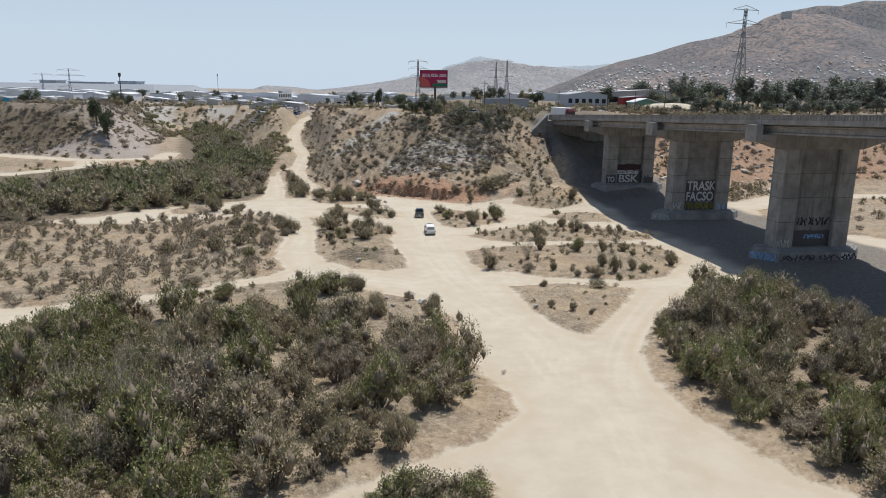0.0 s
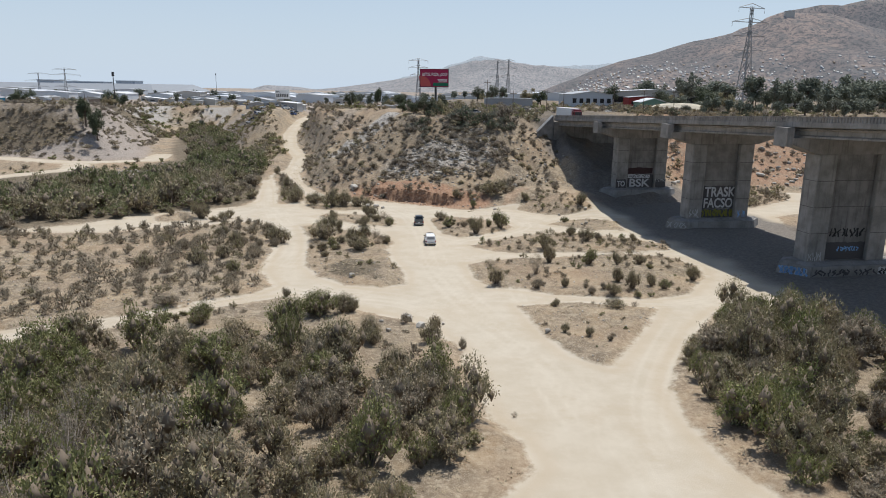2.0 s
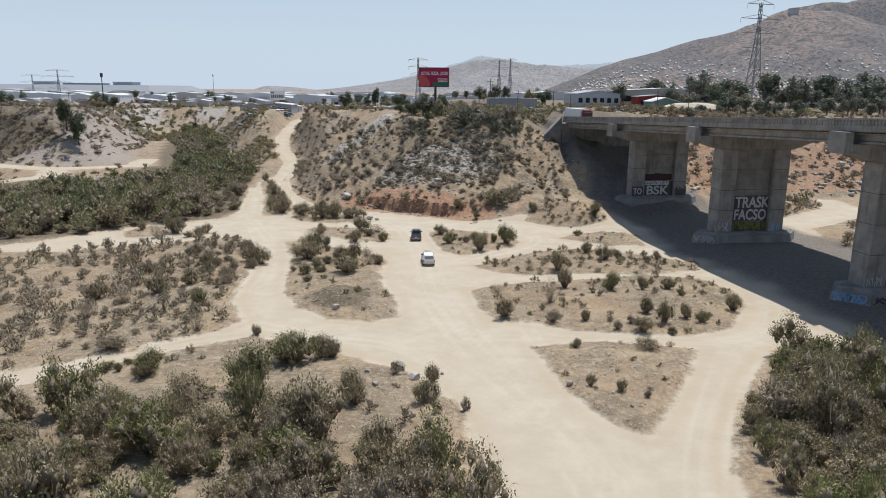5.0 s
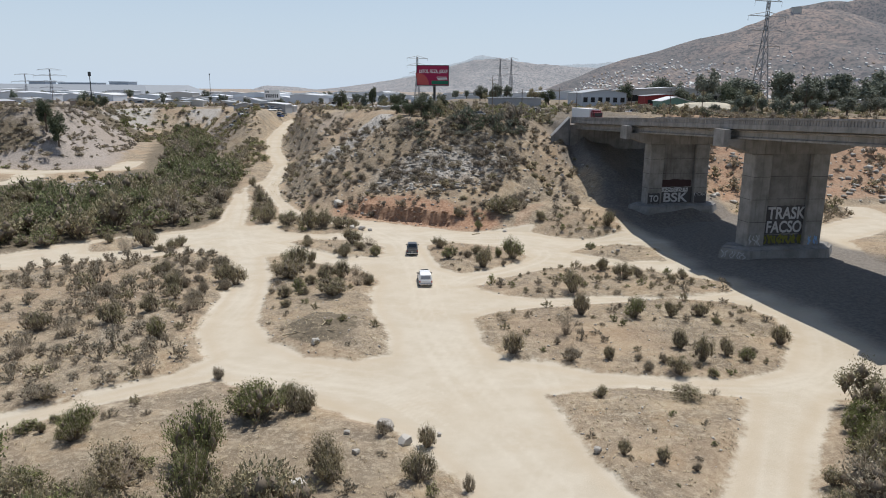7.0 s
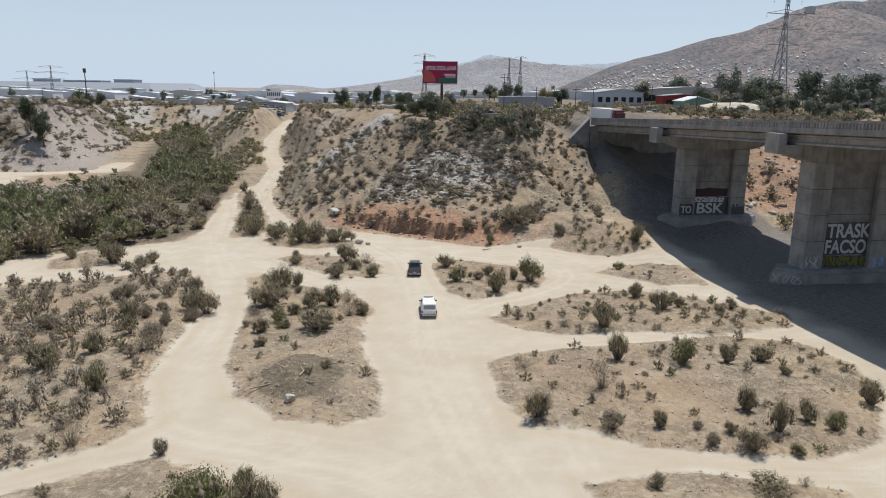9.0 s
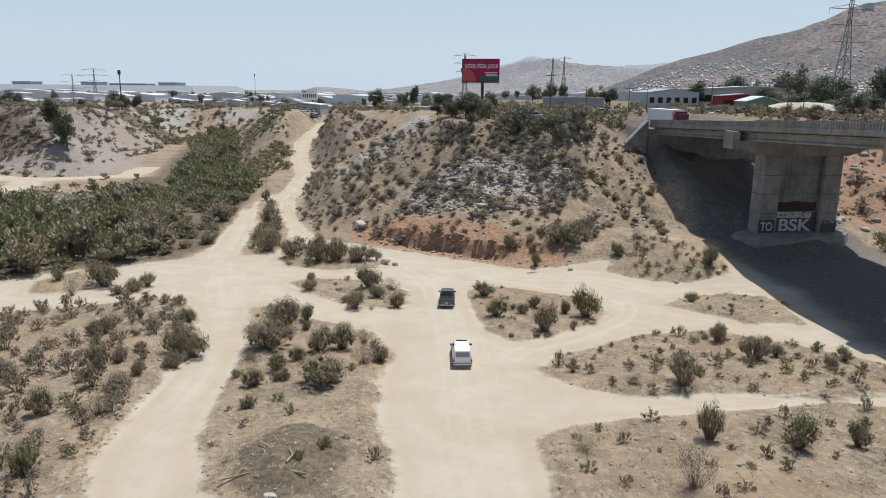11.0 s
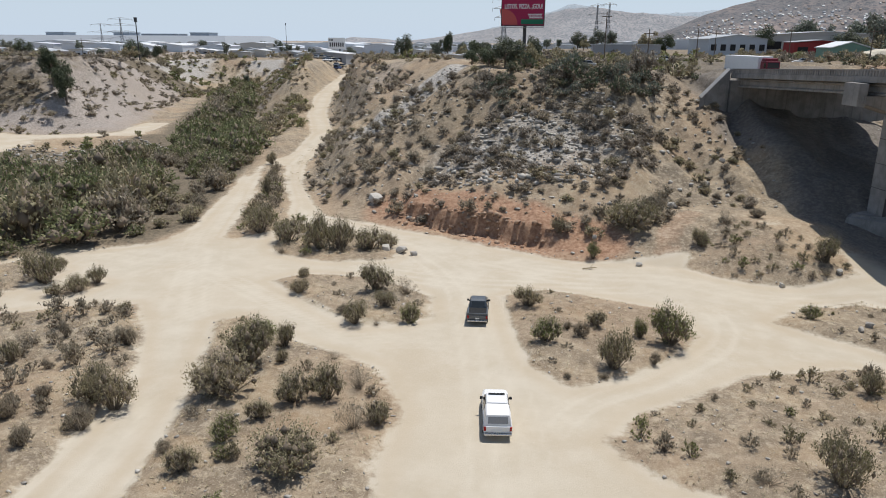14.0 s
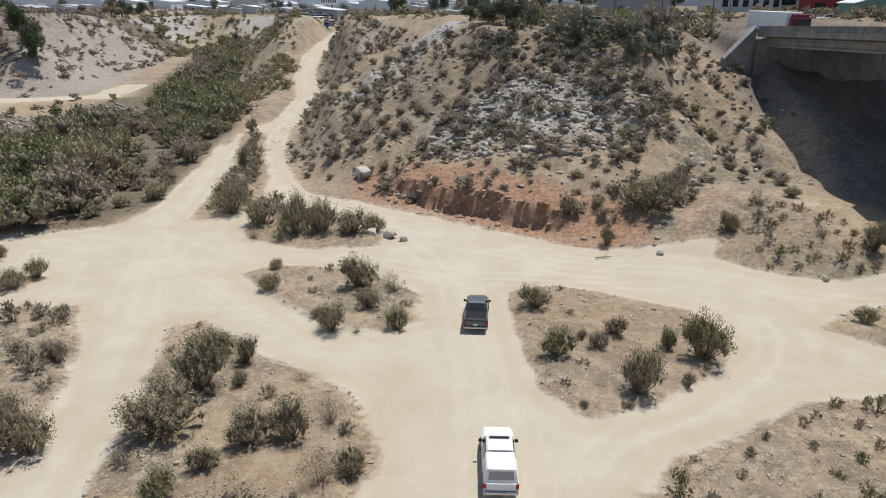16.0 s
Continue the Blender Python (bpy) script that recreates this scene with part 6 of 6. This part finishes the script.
DARK_HOLE = paint_material("dark_opening", (0.03, 0.03, 0.03), 0.9)
BLUE_GREY = paint_material("blue_grey_wall", (0.44, 0.48, 0.52), 0.8)


def building(name, x, y, w, d, h, ridge, wall, roof, label, category, turn=0, windows=0, z=None):
    """A shed or house: walls, a pitched roof with eaves, openings in its front."""
    g = min(height(x + a * w / 2, y + b * d / 2) for a in (-1, 0, 1) for b in (-1, 1)) if z is None else z
    b = thing(name, pose(x, y, g - 0.2, 0, 0, turn), label, category)
    part("wall", boxes((-w / 2, w / 2, -d / 2, d / 2, 0, h + 0.2)), wall, b)
    e = 0.4
    prof = [(-w / 2 - e, h + 0.15), (0, h + ridge + 0.15), (w / 2 + e, h + 0.15), (w / 2 + e, h + 0.35), (0, h + ridge + 0.4), (-w / 2 - e, h + 0.35)]
    bm = bmesh.new()
    loft(bm, [[(a, s * (d / 2 + e), c) for a, c in prof] for s in (-1, 1)])
    part("roof", bm, roof, b)
    if ridge > 0.3:
        bm = bmesh.new()
        loft(bm, [[(-w / 2, yy, h + 0.1), (w / 2, yy, h + 0.1), (0, yy, h + ridge + 0.12)] for yy in (-d / 2, d / 2)])
        part("gable", bm, wall, b)
    for k in range(windows):
        xx = -w / 2 + (k + 0.5) * w / windows
        part("window", boxes((xx - w / windows * 0.28, xx + w / windows * 0.28, -d / 2 - 0.04, -d / 2 + 0.02, h * 0.35, h * 0.72)), DARK_HOLE, b)
    return b


building("warehouse", 73.0, 403.8, 22, 30, 6.4, 1.6, BLUE_GREY, ROOF_GREY, "grey sheet metal warehouse with a pitched roof", "warehouse", 4, 6)
building("warehouse", 112.4, 417.9, 50, 24, 8.2, 1.4, WALL_PALE, ROOF_WHITE, "long pale warehouse with a white roof", "warehouse", 0, 5)
building("workshop", 99.5, 380.2, 19, 12, 5.0, 0.8, WALL_RED, ROOF_GREY, "dark red workshop with a grey roof", "building", 0, 3)
building("shed", 84.9, 316.5, 11, 9, 3.2, 1.6, WALL_GREEN, ROOF_WHITE, "green shed with a pale pitched roof", "shed", 6, 1)
building("shed", 94.2, 328.3, 16, 8, 3.0, 0.8, WALL_PALE, ROOF_WHITE, "pale low shed beside trees", "shed", 0, 2)
building("house", 175.5, 381.4, 16, 10, 4.0, 2.2, WALL_PALE, ROOF_GREY, "pale house among dark trees", "house", 0, 3)
building("house", 244.6, 424.8, 18, 12, 4.5, 3.0, WALL_BROWN, ROOF_GREY, "brown house with a grey pitched roof", "house", 12, 3)
building("house", 207.9, 395.6, 12, 9, 3.6, 1.5, WALL_PALE, ROOF_WHITE, "small pale house on the upper flat", "house", -8, 2)
building("house", -236.4, 376.1, 9, 8, 4.6, 0.3, WALL_GREY, ROOF_GREY, "grey block house with a bright blue side wall", "house", 0, 1)
building("lean_to", -231.1, 372.4, 3.4, 5, 4.0, 0.2, WALL_BLUE, ROOF_GREY, "bright blue painted lean-to", "shed", 0, 0)
building("shack", -214.6, 385.2, 10, 7, 2.6, 0.7, WALL_BROWN, ROOF_GREY, "brown shack with a flat grey roof", "shack", 0, 2)
building("canopy_shed", -88, 384, 17, 14, 4.6, 0.8, WALL_GREY, ROOF_WHITE, "grey yard shed with a pale roof", "shed", 0, 2)
building("canopy_shed", -104, 392, 14, 12, 3.4, 0.5, WALL_PALE, ROOF_WHITE, "pale yard shed beside parked cars", "shed", 0, 2)
building("shed", -24.9, 283.1, 8, 4, 2.3, 0.3, WALL_PALE, ROOF_WHITE, "low white roofed stall on the crest", "shed", 5, 1)
building("shed", -15.0, 276.8, 12, 4, 2.2, 0.3, WALL_PALE, ROOF_WHITE, "long low white roofed stall on the crest", "shed", 0, 2)
building("container_yard", 26.6, 344.9, 22, 8, 4.6, 0.2, WALL_GREY, ROOF_GREY, "dark slatted yard building", "building", 0, 0)
# pale bluish tones for roofs, walls and terrace, with distance haze mixed in
HAZY_ROOF = paint_material("hazed_roof", (0.6, 0.62, 0.64), 0.6)
HAZY_WALL = paint_material("hazed_wall", (0.6, 0.63, 0.66), 0.85)
FAR_BLUE = paint_material("hazed_terrace", (0.31, 0.33, 0.35), 0.9, 0.0, 0.6)
HAZE_BLOCK = paint_material("hazed_hall", (0.4, 0.44, 0.48), 0.7)
r7 = random.Random(7)
for k in range(130):
    y = r7.uniform(640, 1300)
    x = r7.uniform(-0.66, 0.2) * y
    if -0.08 * y < x < 0.02 * y and y < 600:
        continue
    w, d, h = r7.uniform(14, 52), r7.uniform(15, 40), r7.uniform(3.5, 7.5)
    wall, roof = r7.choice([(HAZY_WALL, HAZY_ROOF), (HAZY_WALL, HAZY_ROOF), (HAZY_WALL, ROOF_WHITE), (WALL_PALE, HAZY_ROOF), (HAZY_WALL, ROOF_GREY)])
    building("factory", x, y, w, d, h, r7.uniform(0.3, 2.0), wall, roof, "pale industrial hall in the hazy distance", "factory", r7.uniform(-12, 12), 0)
t = thing("terrace", pose(-640, 1050, 0), "long levelled terrace with halls on the skyline", "hillside", kind="structure")
bm = bmesh.new()
loft(bm, [[(-420, 0, 0), (205, 0, 0), (176, 60, 29), (-420, 60, 29)], [(-420, 260, 0), (250, 260, 0), (190, 200, 29), (-420, 200, 29)]])
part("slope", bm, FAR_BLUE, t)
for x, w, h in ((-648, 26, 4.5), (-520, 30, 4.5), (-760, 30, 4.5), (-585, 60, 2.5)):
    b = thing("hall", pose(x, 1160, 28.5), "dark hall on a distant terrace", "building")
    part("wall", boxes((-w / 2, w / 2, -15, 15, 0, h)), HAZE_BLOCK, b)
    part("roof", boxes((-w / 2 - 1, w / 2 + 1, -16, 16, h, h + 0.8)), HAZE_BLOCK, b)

r9 = random.Random(19)
for k in range(44):
    x, y = r9.uniform(-360, -62), r9.uniform(420, 640)
    if -205 < x + (y - 430) * 0.25 < -118 and y < 500:
        continue
    wall, roof = r9.choice([(WALL_PALE, ROOF_GREY), (WALL_GREY, ROOF_WHITE), (WALL_BROWN, ROOF_GREY), (WALL_PALE, ROOF_WHITE), (BLUE_GREY, ROOF_GREY)])
    building("shack", x, y, r9.uniform(6, 16), r9.uniform(6, 12), r9.uniform(2.4, 4.2), r9.uniform(0.3, 1.2), wall, roof, "small town shack with a sheet roof", "shack", r9.uniform(-20, 20), r9.randrange(0, 3))

# houses spread over the flank of the near hill, too many to count
r8 = np.random.default_rng(9)
bpy.context.view_layer.update()
dg = bpy.context.evaluated_depsgraph_get()
vs, fs, mi = [], [], []
for k in range(2600):
    y = r8.uniform(1180, 1740)
    x = r8.uniform(0.16, 0.8) * y
    ok, hitp, nor, fi, hob, mw = scene.ray_cast(dg, Vector((x, y, 600)), Vector((0, 0, -1)))
    if not ok or hitp.z > 115 * r8.uniform(0.15, 1.0) ** 0.7:
        continue
    w, d, h = r8.uniform(1.0, 2.6), r8.uniform(1.5, 2.8), r8.uniform(1.4, 2.6)
    n0 = len(vs)
    vs += [(x - w, y - d, hitp.z - 3), (x + w, y - d, hitp.z - 3), (x + w, y + d, hitp.z - 3), (x - w, y + d, hitp.z - 3)]
    vs += [(x - w, y - d, hitp.z + h * 0.7), (x + w, y - d, hitp.z + h * 0.7), (x + w, y + d, hitp.z + h * 1.7), (x - w, y + d, hitp.z + h * 1.7)]
    fs += [(n0, n0 + 1, n0 + 5, n0 + 4), (n0 + 1, n0 + 2, n0 + 6, n0 + 5), (n0 + 2, n0 + 3, n0 + 7, n0 + 6), (n0 + 3, n0, n0 + 4, n0 + 7), (n0 + 4, n0 + 5, n0 + 6, n0 + 7)]
    mi += [int(r8.integers(4))] * 5
lookout = thing("lookout", pose(812, 1800, 207), "small square lookout on the hilltop", "building")
part("wall", boxes((-10, 10, -6, 6, 0, 15)), WALL_PALE, lookout)
part("roof", boxes((-11, 11, -7, 7, 15, 15.8), (-3, 4, -3, 3, 15.8, 17.5)), ROOF_GREY, lookout)
ob = link_mesh("hillside_houses", vs, fs, [WALL_PALE, WALL_GREY, WALL_BROWN, ROOF_GREY], idx=mi)
tagged(ob, "small pale houses scattered over the dry hillside", "houses", kind="stuff")


# ---- masts, poles and signs ----
def pylon(x, y, base, high, arms, label):
    """A lattice transmission tower: four legs, bracing, cross-arms."""
    p = thing("transmission_tower", pose(x, y, base, 0, 0, 20), label, "tower", "transmission towers")
    w0, w1 = high * 0.062, high * 0.012
    t0 = max(0.13, high * 0.0042)
    bm = bmesh.new()

    def corner(k, u):
        w = w0 + (w1 - w0) * min(1.0, u * 1.35)
        return Vector(((w, w), (-w, w), (-w, -w), (w, -w))[k % 4]).to_3d() + Vector((0, 0, high * u))
    for k in range(4):
        rod(bm, corner(k, 0), corner(k, 0.74), t0 * 1.5, t0, 4)
        rod(bm, corner(k, 0.74), corner(k, 1.0), t0, t0 * 0.8, 4)
    part("leg_frame", bm, STEEL, p)
    bm = bmesh.new()
    for n in range(9):
        for k in range(4):
            a, b = n / 9, (n + 1) / 9
            rod(bm, corner(k, a), corner(k + 1, b), t0 * 0.7, t0 * 0.7, 3)
            rod(bm, corner(k + 1, a), corner(k, b), t0 * 0.7, t0 * 0.7, 3)
    part("bracing", bm, STEEL, p)
    for u, reach in arms:
        bm = bmesh.new()
        for s in (-1, 1):
            rod(bm, (0, 0, high * u), (s * high * reach, 0, high * u), t0 * 1.1, t0 * 0.7, 4)
            rod(bm, (0, 0, high * (u + 0.045)), (s * high * reach, 0, high * u), t0 * 0.9, t0 * 0.6, 4)
            rod(bm, (s * high * reach, 0, high * u), (s * high * reach, 0, high * (u - 0.05)), t0 * 0.5, t0 * 0.5, 4)
        part("cross_arm", bm, STEEL, p)
    return p


ARMS = [(0.6, 0.2), (0.78, 0.22), (0.97, 0.17)]
pylon(238, 600, 20, 75, [(0.55, 0.2), (0.7, 0.21), (0.84, 0.24), (0.985, 0.17)], "tall steel lattice power tower on the slope")
pylon(-374, 700, 8, 34, [(0.5, 0.28), (0.66, 0.34), (0.82, 0.4), (0.97, 0.3)], "steel lattice power tower over the flat town")
pylon(-458, 800, 6, 33, [(0.55, 0.3), (0.75, 0.4), (0.97, 0.3)], "steel lattice power tower over the flat town")
pylon(-23, 500, 13, 34, [(0.7, 0.16), (0.84, 0.2), (0.97, 0.2)], "steel lattice power tower behind the billboard")
pylon(55, 900, 14, 48, ARMS, "steel lattice power tower far behind the yard")
pylon(76, 1000, 14, 54, ARMS, "steel lattice power tower far behind the yard")


def pole(x, y, top, label, lamps=False, thick=0.14):
    g = height(x, y)
    p = thing("utility_pole", pose(x, y, g - 0.2), label, "pole", "poles of the upper flat")
    part("shaft", rod(bmesh.new(), (0, 0, 0), (0, 0, top - g), thick, thick * 0.6, 8), BARK if not lamps else DARK_STEEL, p)
    bm = bmesh.new()
    if lamps:
        rod(bm, (0, 0, top - g - 1.6), (0, 0, top - g + 0.6), thick * 2.2, thick * 2.2, 8)
        part("lamp_head", bm, DARK_STEEL, p)
    else:
        box(bm, -1.1, 1.1, -0.06, 0.06, top - g - 1.0, top - g - 0.85)
        part("cross_arm", bm, BARK, p)
    return p


pole(-194, 420, 34, "tall dark floodlight mast above the town", True, 0.35)
pole(-294, 900, 42, "thin radio mast in the distance", True, 0.3)
for x, y, top in [(21.0, 250.0, 27.5), (12.5, 255.2, 31), (45.5, 299.4, 28), (67.8, 308.9, 29), (93.9, 314.3, 30), (-45.8, 331.6, 24), (-59.3, 353.9, 22), (64.3, 248.9, 28), (79.8, 266.6, 28.5), (110.5, 297.9, 29), (-173.5, 346.6, 25), (34.8, 269.6, 28), (146.5, 337.0, 31)]:
    pole(x, y, top, "weathered wooden utility pole with a cross-arm")


def phone_sign():
    """A white sign on a post; its number is plain bars."""
    s = thing("roadside_sign", pose(-104.3, 450, 0), "white roadside sign on a dark post", "sign")
    g = height(-104, 450)
    part("panel", boxes((-4.4, 4.4, 0, 0.3, 20.2, 25.6)), WHITE_PAINT, s)
    part("post", rod(bmesh.new(), (1.5, 0.3, g - 0.2), (1.5, 0.3, 20.3), 0.35, 0.35, 10), DARK_STEEL, s)
    for k in range(7):
        part("dark_bar", boxes((-3.7 + k * 1.1, -3.0 + k * 1.1, -0.04, 0.0, 21.3, 23.3)), DARK_STEEL, s)
    for k in range(3):
        part("dark_bar", boxes((-3.7 + k * 0.7, -3.2 + k * 0.7, -0.04, 0.0, 24.1, 24.9)), DARK_STEEL, s)


phone_sign()
SAND = paint_material("sand_mound", (0.55, 0.49, 0.38), 0.95)
bm = bmesh.new()
bmesh.ops.create_uvsphere(bm, u_segments=24, v_segments=12, radius=1.0)
for v in bm.verts:
    v.co = Vector((v.co.x * 14, v.co.y * 6, max(0, v.co.z) * 3.2 + 0.5 * noise.noise(v.co * 3)))
me = bpy.data.meshes.new("sand_mound")
bm.to_mesh(me)
bm.free()
me.materials.append(SAND)
ob = new("sand_mound", me)
ob.location = (89, 289, height(89, 289) - 0.1)
tagged(ob, "pale heap of tipped sand behind the bridge", "sand heap")


def dead_branch(x, y, turn, long):
    b = thing("dead_branch", pose(x, y, height(x, y) + 0.1, 0, 0, turn), "bleached dead branch lying on dark spoil", "branch", "dead branches on the spoil heap")
    bm = rod(bmesh.new(), (-long / 2, 0, 0), (long / 2, 0.2, 0.15), 0.09, 0.04, 7)
    rod(bm, (0, 0.1, 0.07), (long * 0.3, 0.7, 0.4), 0.05, 0.02, 6)
    part("limb", bm, STRAW, b)


for row in [(-16.4, 110.4, 20, 2.0), (-13, 112.3, 70, 1.6), (-15.4, 114, 140, 1.5), (-12.2, 110.6, -30, 1.2), (5.5, 169.6, 4, 1.6)]:
    dead_branch(*row)


# ---- writing on the piers ----
SPRAY_WHITE = paint_material("white_spray", (0.52, 0.52, 0.52), 0.7)
SPRAY_BLUE = paint_material("blue_spray", (0.2, 0.4, 0.68), 0.7)
SPRAY_YELLOW = paint_material("yellow_spray", (0.2, 0.19, 0.035), 0.7)
SPRAY_BLACK = paint_material("black_spray", (0.03, 0.03, 0.03), 0.7)
bridge = bpy.data.objects["bridge"]
piers = [o for o in bridge.children if o.name.split(".")[0] == "pier"]


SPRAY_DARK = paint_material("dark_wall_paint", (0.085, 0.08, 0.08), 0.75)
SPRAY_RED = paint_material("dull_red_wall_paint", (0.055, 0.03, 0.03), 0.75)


def spray(k, words, x0, x1, z0, z1, mat, out):
    """Bold sprayed capitals on the near face of pier k that fill x0 to x1 and z0 to z1."""
    bpy.context.view_layer.update()
    me = text_mesh(words, 1.0, 0.02, 0.022)
    xs, ys = [v.co.x for v in me.vertices], [v.co.y for v in me.vertices]
    sx, sy = (x1 - x0) / (max(xs) - min(xs)), (z1 - z0) / (max(ys) - min(ys))
    m = bridge_frame(35.7 * (k + 1), DECK_W / 2 - 0.7, 0) @ Matrix.Translation((0, -out, 0)) @ UPRIGHT
    me.transform(m @ Matrix.Translation((x0 - min(xs) * sx, z0 - min(ys) * sy, 0)) @ Matrix.Diagonal((sx, sy, 1, 1)))
    me.materials.clear()
    me.materials.append(mat)
    new("graffiti", me).parent = piers[k]


def wash(k, x0, x1, z0, z1, mat, out, seed=0):
    """A patch of rolled-on paint with a ragged rim."""
    r = random.Random(seed + k * 5)
    m = bridge_frame(35.7 * (k + 1), DECK_W / 2 - 0.7, 0)
    bm = bmesh.new()
    n = 14
    rim = [(x0 + (x1 - x0) * i / n, z1 + r.uniform(-0.16, 0.1)) for i in range(n + 1)] + [(x1 - (x1 - x0) * i / n, z0 + r.uniform(-0.05, 0.1)) for i in range(n + 1)]
    bm.faces.new([bm.verts.new(m @ Vector((a, -out, c))) for a, c in rim][::-1])
    part("paint_patch", bm, mat, piers[k])


def scrawl(k, x0, x1, z0, z1, mat, out, count, fat=0.09):
    """Sprayed marks that cannot be read: short bent strokes."""
    r = random.Random(k * 7 + int(x0 * 10) + count)
    m = bridge_frame(35.7 * (k + 1), DECK_W / 2 - 0.7, 0)
    for n in range(count):
        a = x0 + (x1 - x0) * (n + r.uniform(0.1, 0.9)) / count
        w = (x1 - x0) / count * 0.7
        way = [(a + r.uniform(-w, w), z0 + (z1 - z0) * q) for q in (r.uniform(0, 0.2), 0.4, 0.6, r.uniform(0.8, 1.0))]
        bm = bmesh.new()
        for (xa, za), (xb, zb) in zip(way, way[1:]):
            d = Vector((xb - xa, 0, zb - za)).normalized()
            s = Vector((-d.z, 0, d.x)) * fat * r.uniform(0.7, 1.3)
            p, q = Vector((xa, -out, za)) - d * fat * 0.5, Vector((xb, -out, zb)) + d * fat * 0.5
            bm.faces.new([bm.verts.new(m @ v) for v in (p - s, q - s, q + s, p + s)])
        part("graffiti_stroke", bm, mat, piers[k])


def mark(k, dz):
    return PIER_Z[k] + dz


NICHE, FACE, BASE = 0.92, 1.615, 3.5   # how far each face stands out from the pier's middle
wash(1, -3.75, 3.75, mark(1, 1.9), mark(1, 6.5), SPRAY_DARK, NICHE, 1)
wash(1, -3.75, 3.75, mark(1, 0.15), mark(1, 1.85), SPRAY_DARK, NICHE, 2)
spray(1, "TRASK", -2.9, 3.7, mark(1, 4.3), mark(1, 6.3), SPRAY_WHITE, NICHE + 0.03)
spray(1, "FACSO", -2.9, 3.3, mark(1, 2.1), mark(1, 4.05), SPRAY_WHITE, NICHE + 0.03)
scrawl(1, -3.6, 3.6, mark(1, 0.3), mark(1, 1.8), SPRAY_YELLOW, NICHE + 0.01, 16, 0.16)
scrawl(1, -6.5, -4.0, mark(1, 0.2), mark(1, 2.0), SPRAY_WHITE, FACE, 5, 0.07)
scrawl(1, 4.0, 6.4, mark(1, 0.2), mark(1, 1.6), SPRAY_BLUE, FACE, 5, 0.07)
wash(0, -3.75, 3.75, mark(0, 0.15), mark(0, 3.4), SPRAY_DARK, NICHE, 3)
wash(0, -3.75, 3.2, mark(0, 3.5), mark(0, 5.1), SPRAY_RED, NICHE, 4)
wash(0, -3.75, 2.6, mark(0, 2.45), mark(0, 3.35), SPRAY_WHITE, NICHE + 0.01, 5)
spray(0, "BSK", -2.7, 2.7, mark(0, 0.3), mark(0, 2.3), SPRAY_WHITE, NICHE + 0.03)
scrawl(0, -3.6, 2.4, mark(0, 2.55), mark(0, 3.25), SPRAY_BLACK, NICHE + 0.02, 11, 0.05)
for a, b in ((-6.55, -3.85), (3.85, 6.55)):
    wash(0, a, b, mark(0, 0.12), mark(0, 2.3), SPRAY_DARK, FACE, int(a))
spray(0, "TO", -6.2, -4.2, mark(0, 0.5), mark(0, 1.9), SPRAY_WHITE, FACE + 0.03)
scrawl(0, 4.0, 6.3, mark(0, 1.5), mark(0, 2.5), SPRAY_WHITE, FACE + 0.01, 5, 0.05)
scrawl(2, -2.6, 3.2, mark(2, 3.6), mark(2, 5.0), SPRAY_BLACK, NICHE, 13, 0.12)
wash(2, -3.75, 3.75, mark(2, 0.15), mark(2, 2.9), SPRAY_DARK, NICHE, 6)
scrawl(2, -1.0, 2.8, mark(2, 1.4), mark(2, 2.2), SPRAY_BLUE, NICHE + 0.01, 8, 0.08)
scrawl(2, -6.4, -4.0, mark(2, 0.1), mark(2, 1.5), SPRAY_WHITE, FACE, 7, 0.05)
wash(2, 4.2, 7.0, mark(2, -1.75), mark(2, -0.5), SPRAY_WHITE, BASE, 7)
scrawl(2, 4.4, 6.9, mark(2, -1.65), mark(2, -0.6), SPRAY_BLACK, BASE + 0.02, 6, 0.1)
scrawl(2, -6.6, 3.8, mark(2, -1.7), mark(2, -0.7), SPRAY_DARK, BASE, 14, 0.12)


def end_tag(k, count, mat, seed, fat):
    """Bent strokes sprayed over the western pointed end of a plinth."""
    r = random.Random(seed)
    m = bridge_frame(35.7 * (k + 1), DECK_W / 2 - 0.7, 0)
    mid, run, out = Vector((-8.68, -1.75, 0)), Vector((0.678, -0.735, 0)), Vector((-0.735, -0.678, 0))
    for n in range(count):
        a = -1.9 + 3.8 * (n + r.uniform(0.1, 0.9)) / count
        way = [(a + r.uniform(-0.35, 0.35), mark(k, -1.75 + 1.25 * q)) for q in (0.05, 0.4, 0.7, 0.95)]
        bm = bmesh.new()
        for (xa, za), (xb, zb) in zip(way, way[1:]):
            p, q = (mid + run * x + out * 0.05 + Vector((0, 0, z)) for x, z in ((xa, za), (xb, zb)))
            side = (q - p).cross(out).normalized() * fat
            bm.faces.new([bm.verts.new(m @ v) for v in (p - side, q - side, q + side, p + side)])
        part("graffiti_stroke", bm, mat, piers[k])


end_tag(2, 12, SPRAY_BLUE, 61, 0.14)
end_tag(2, 9, SPRAY_WHITE, 62, 0.07)
end_tag(1, 7, SPRAY_WHITE, 63, 0.05)
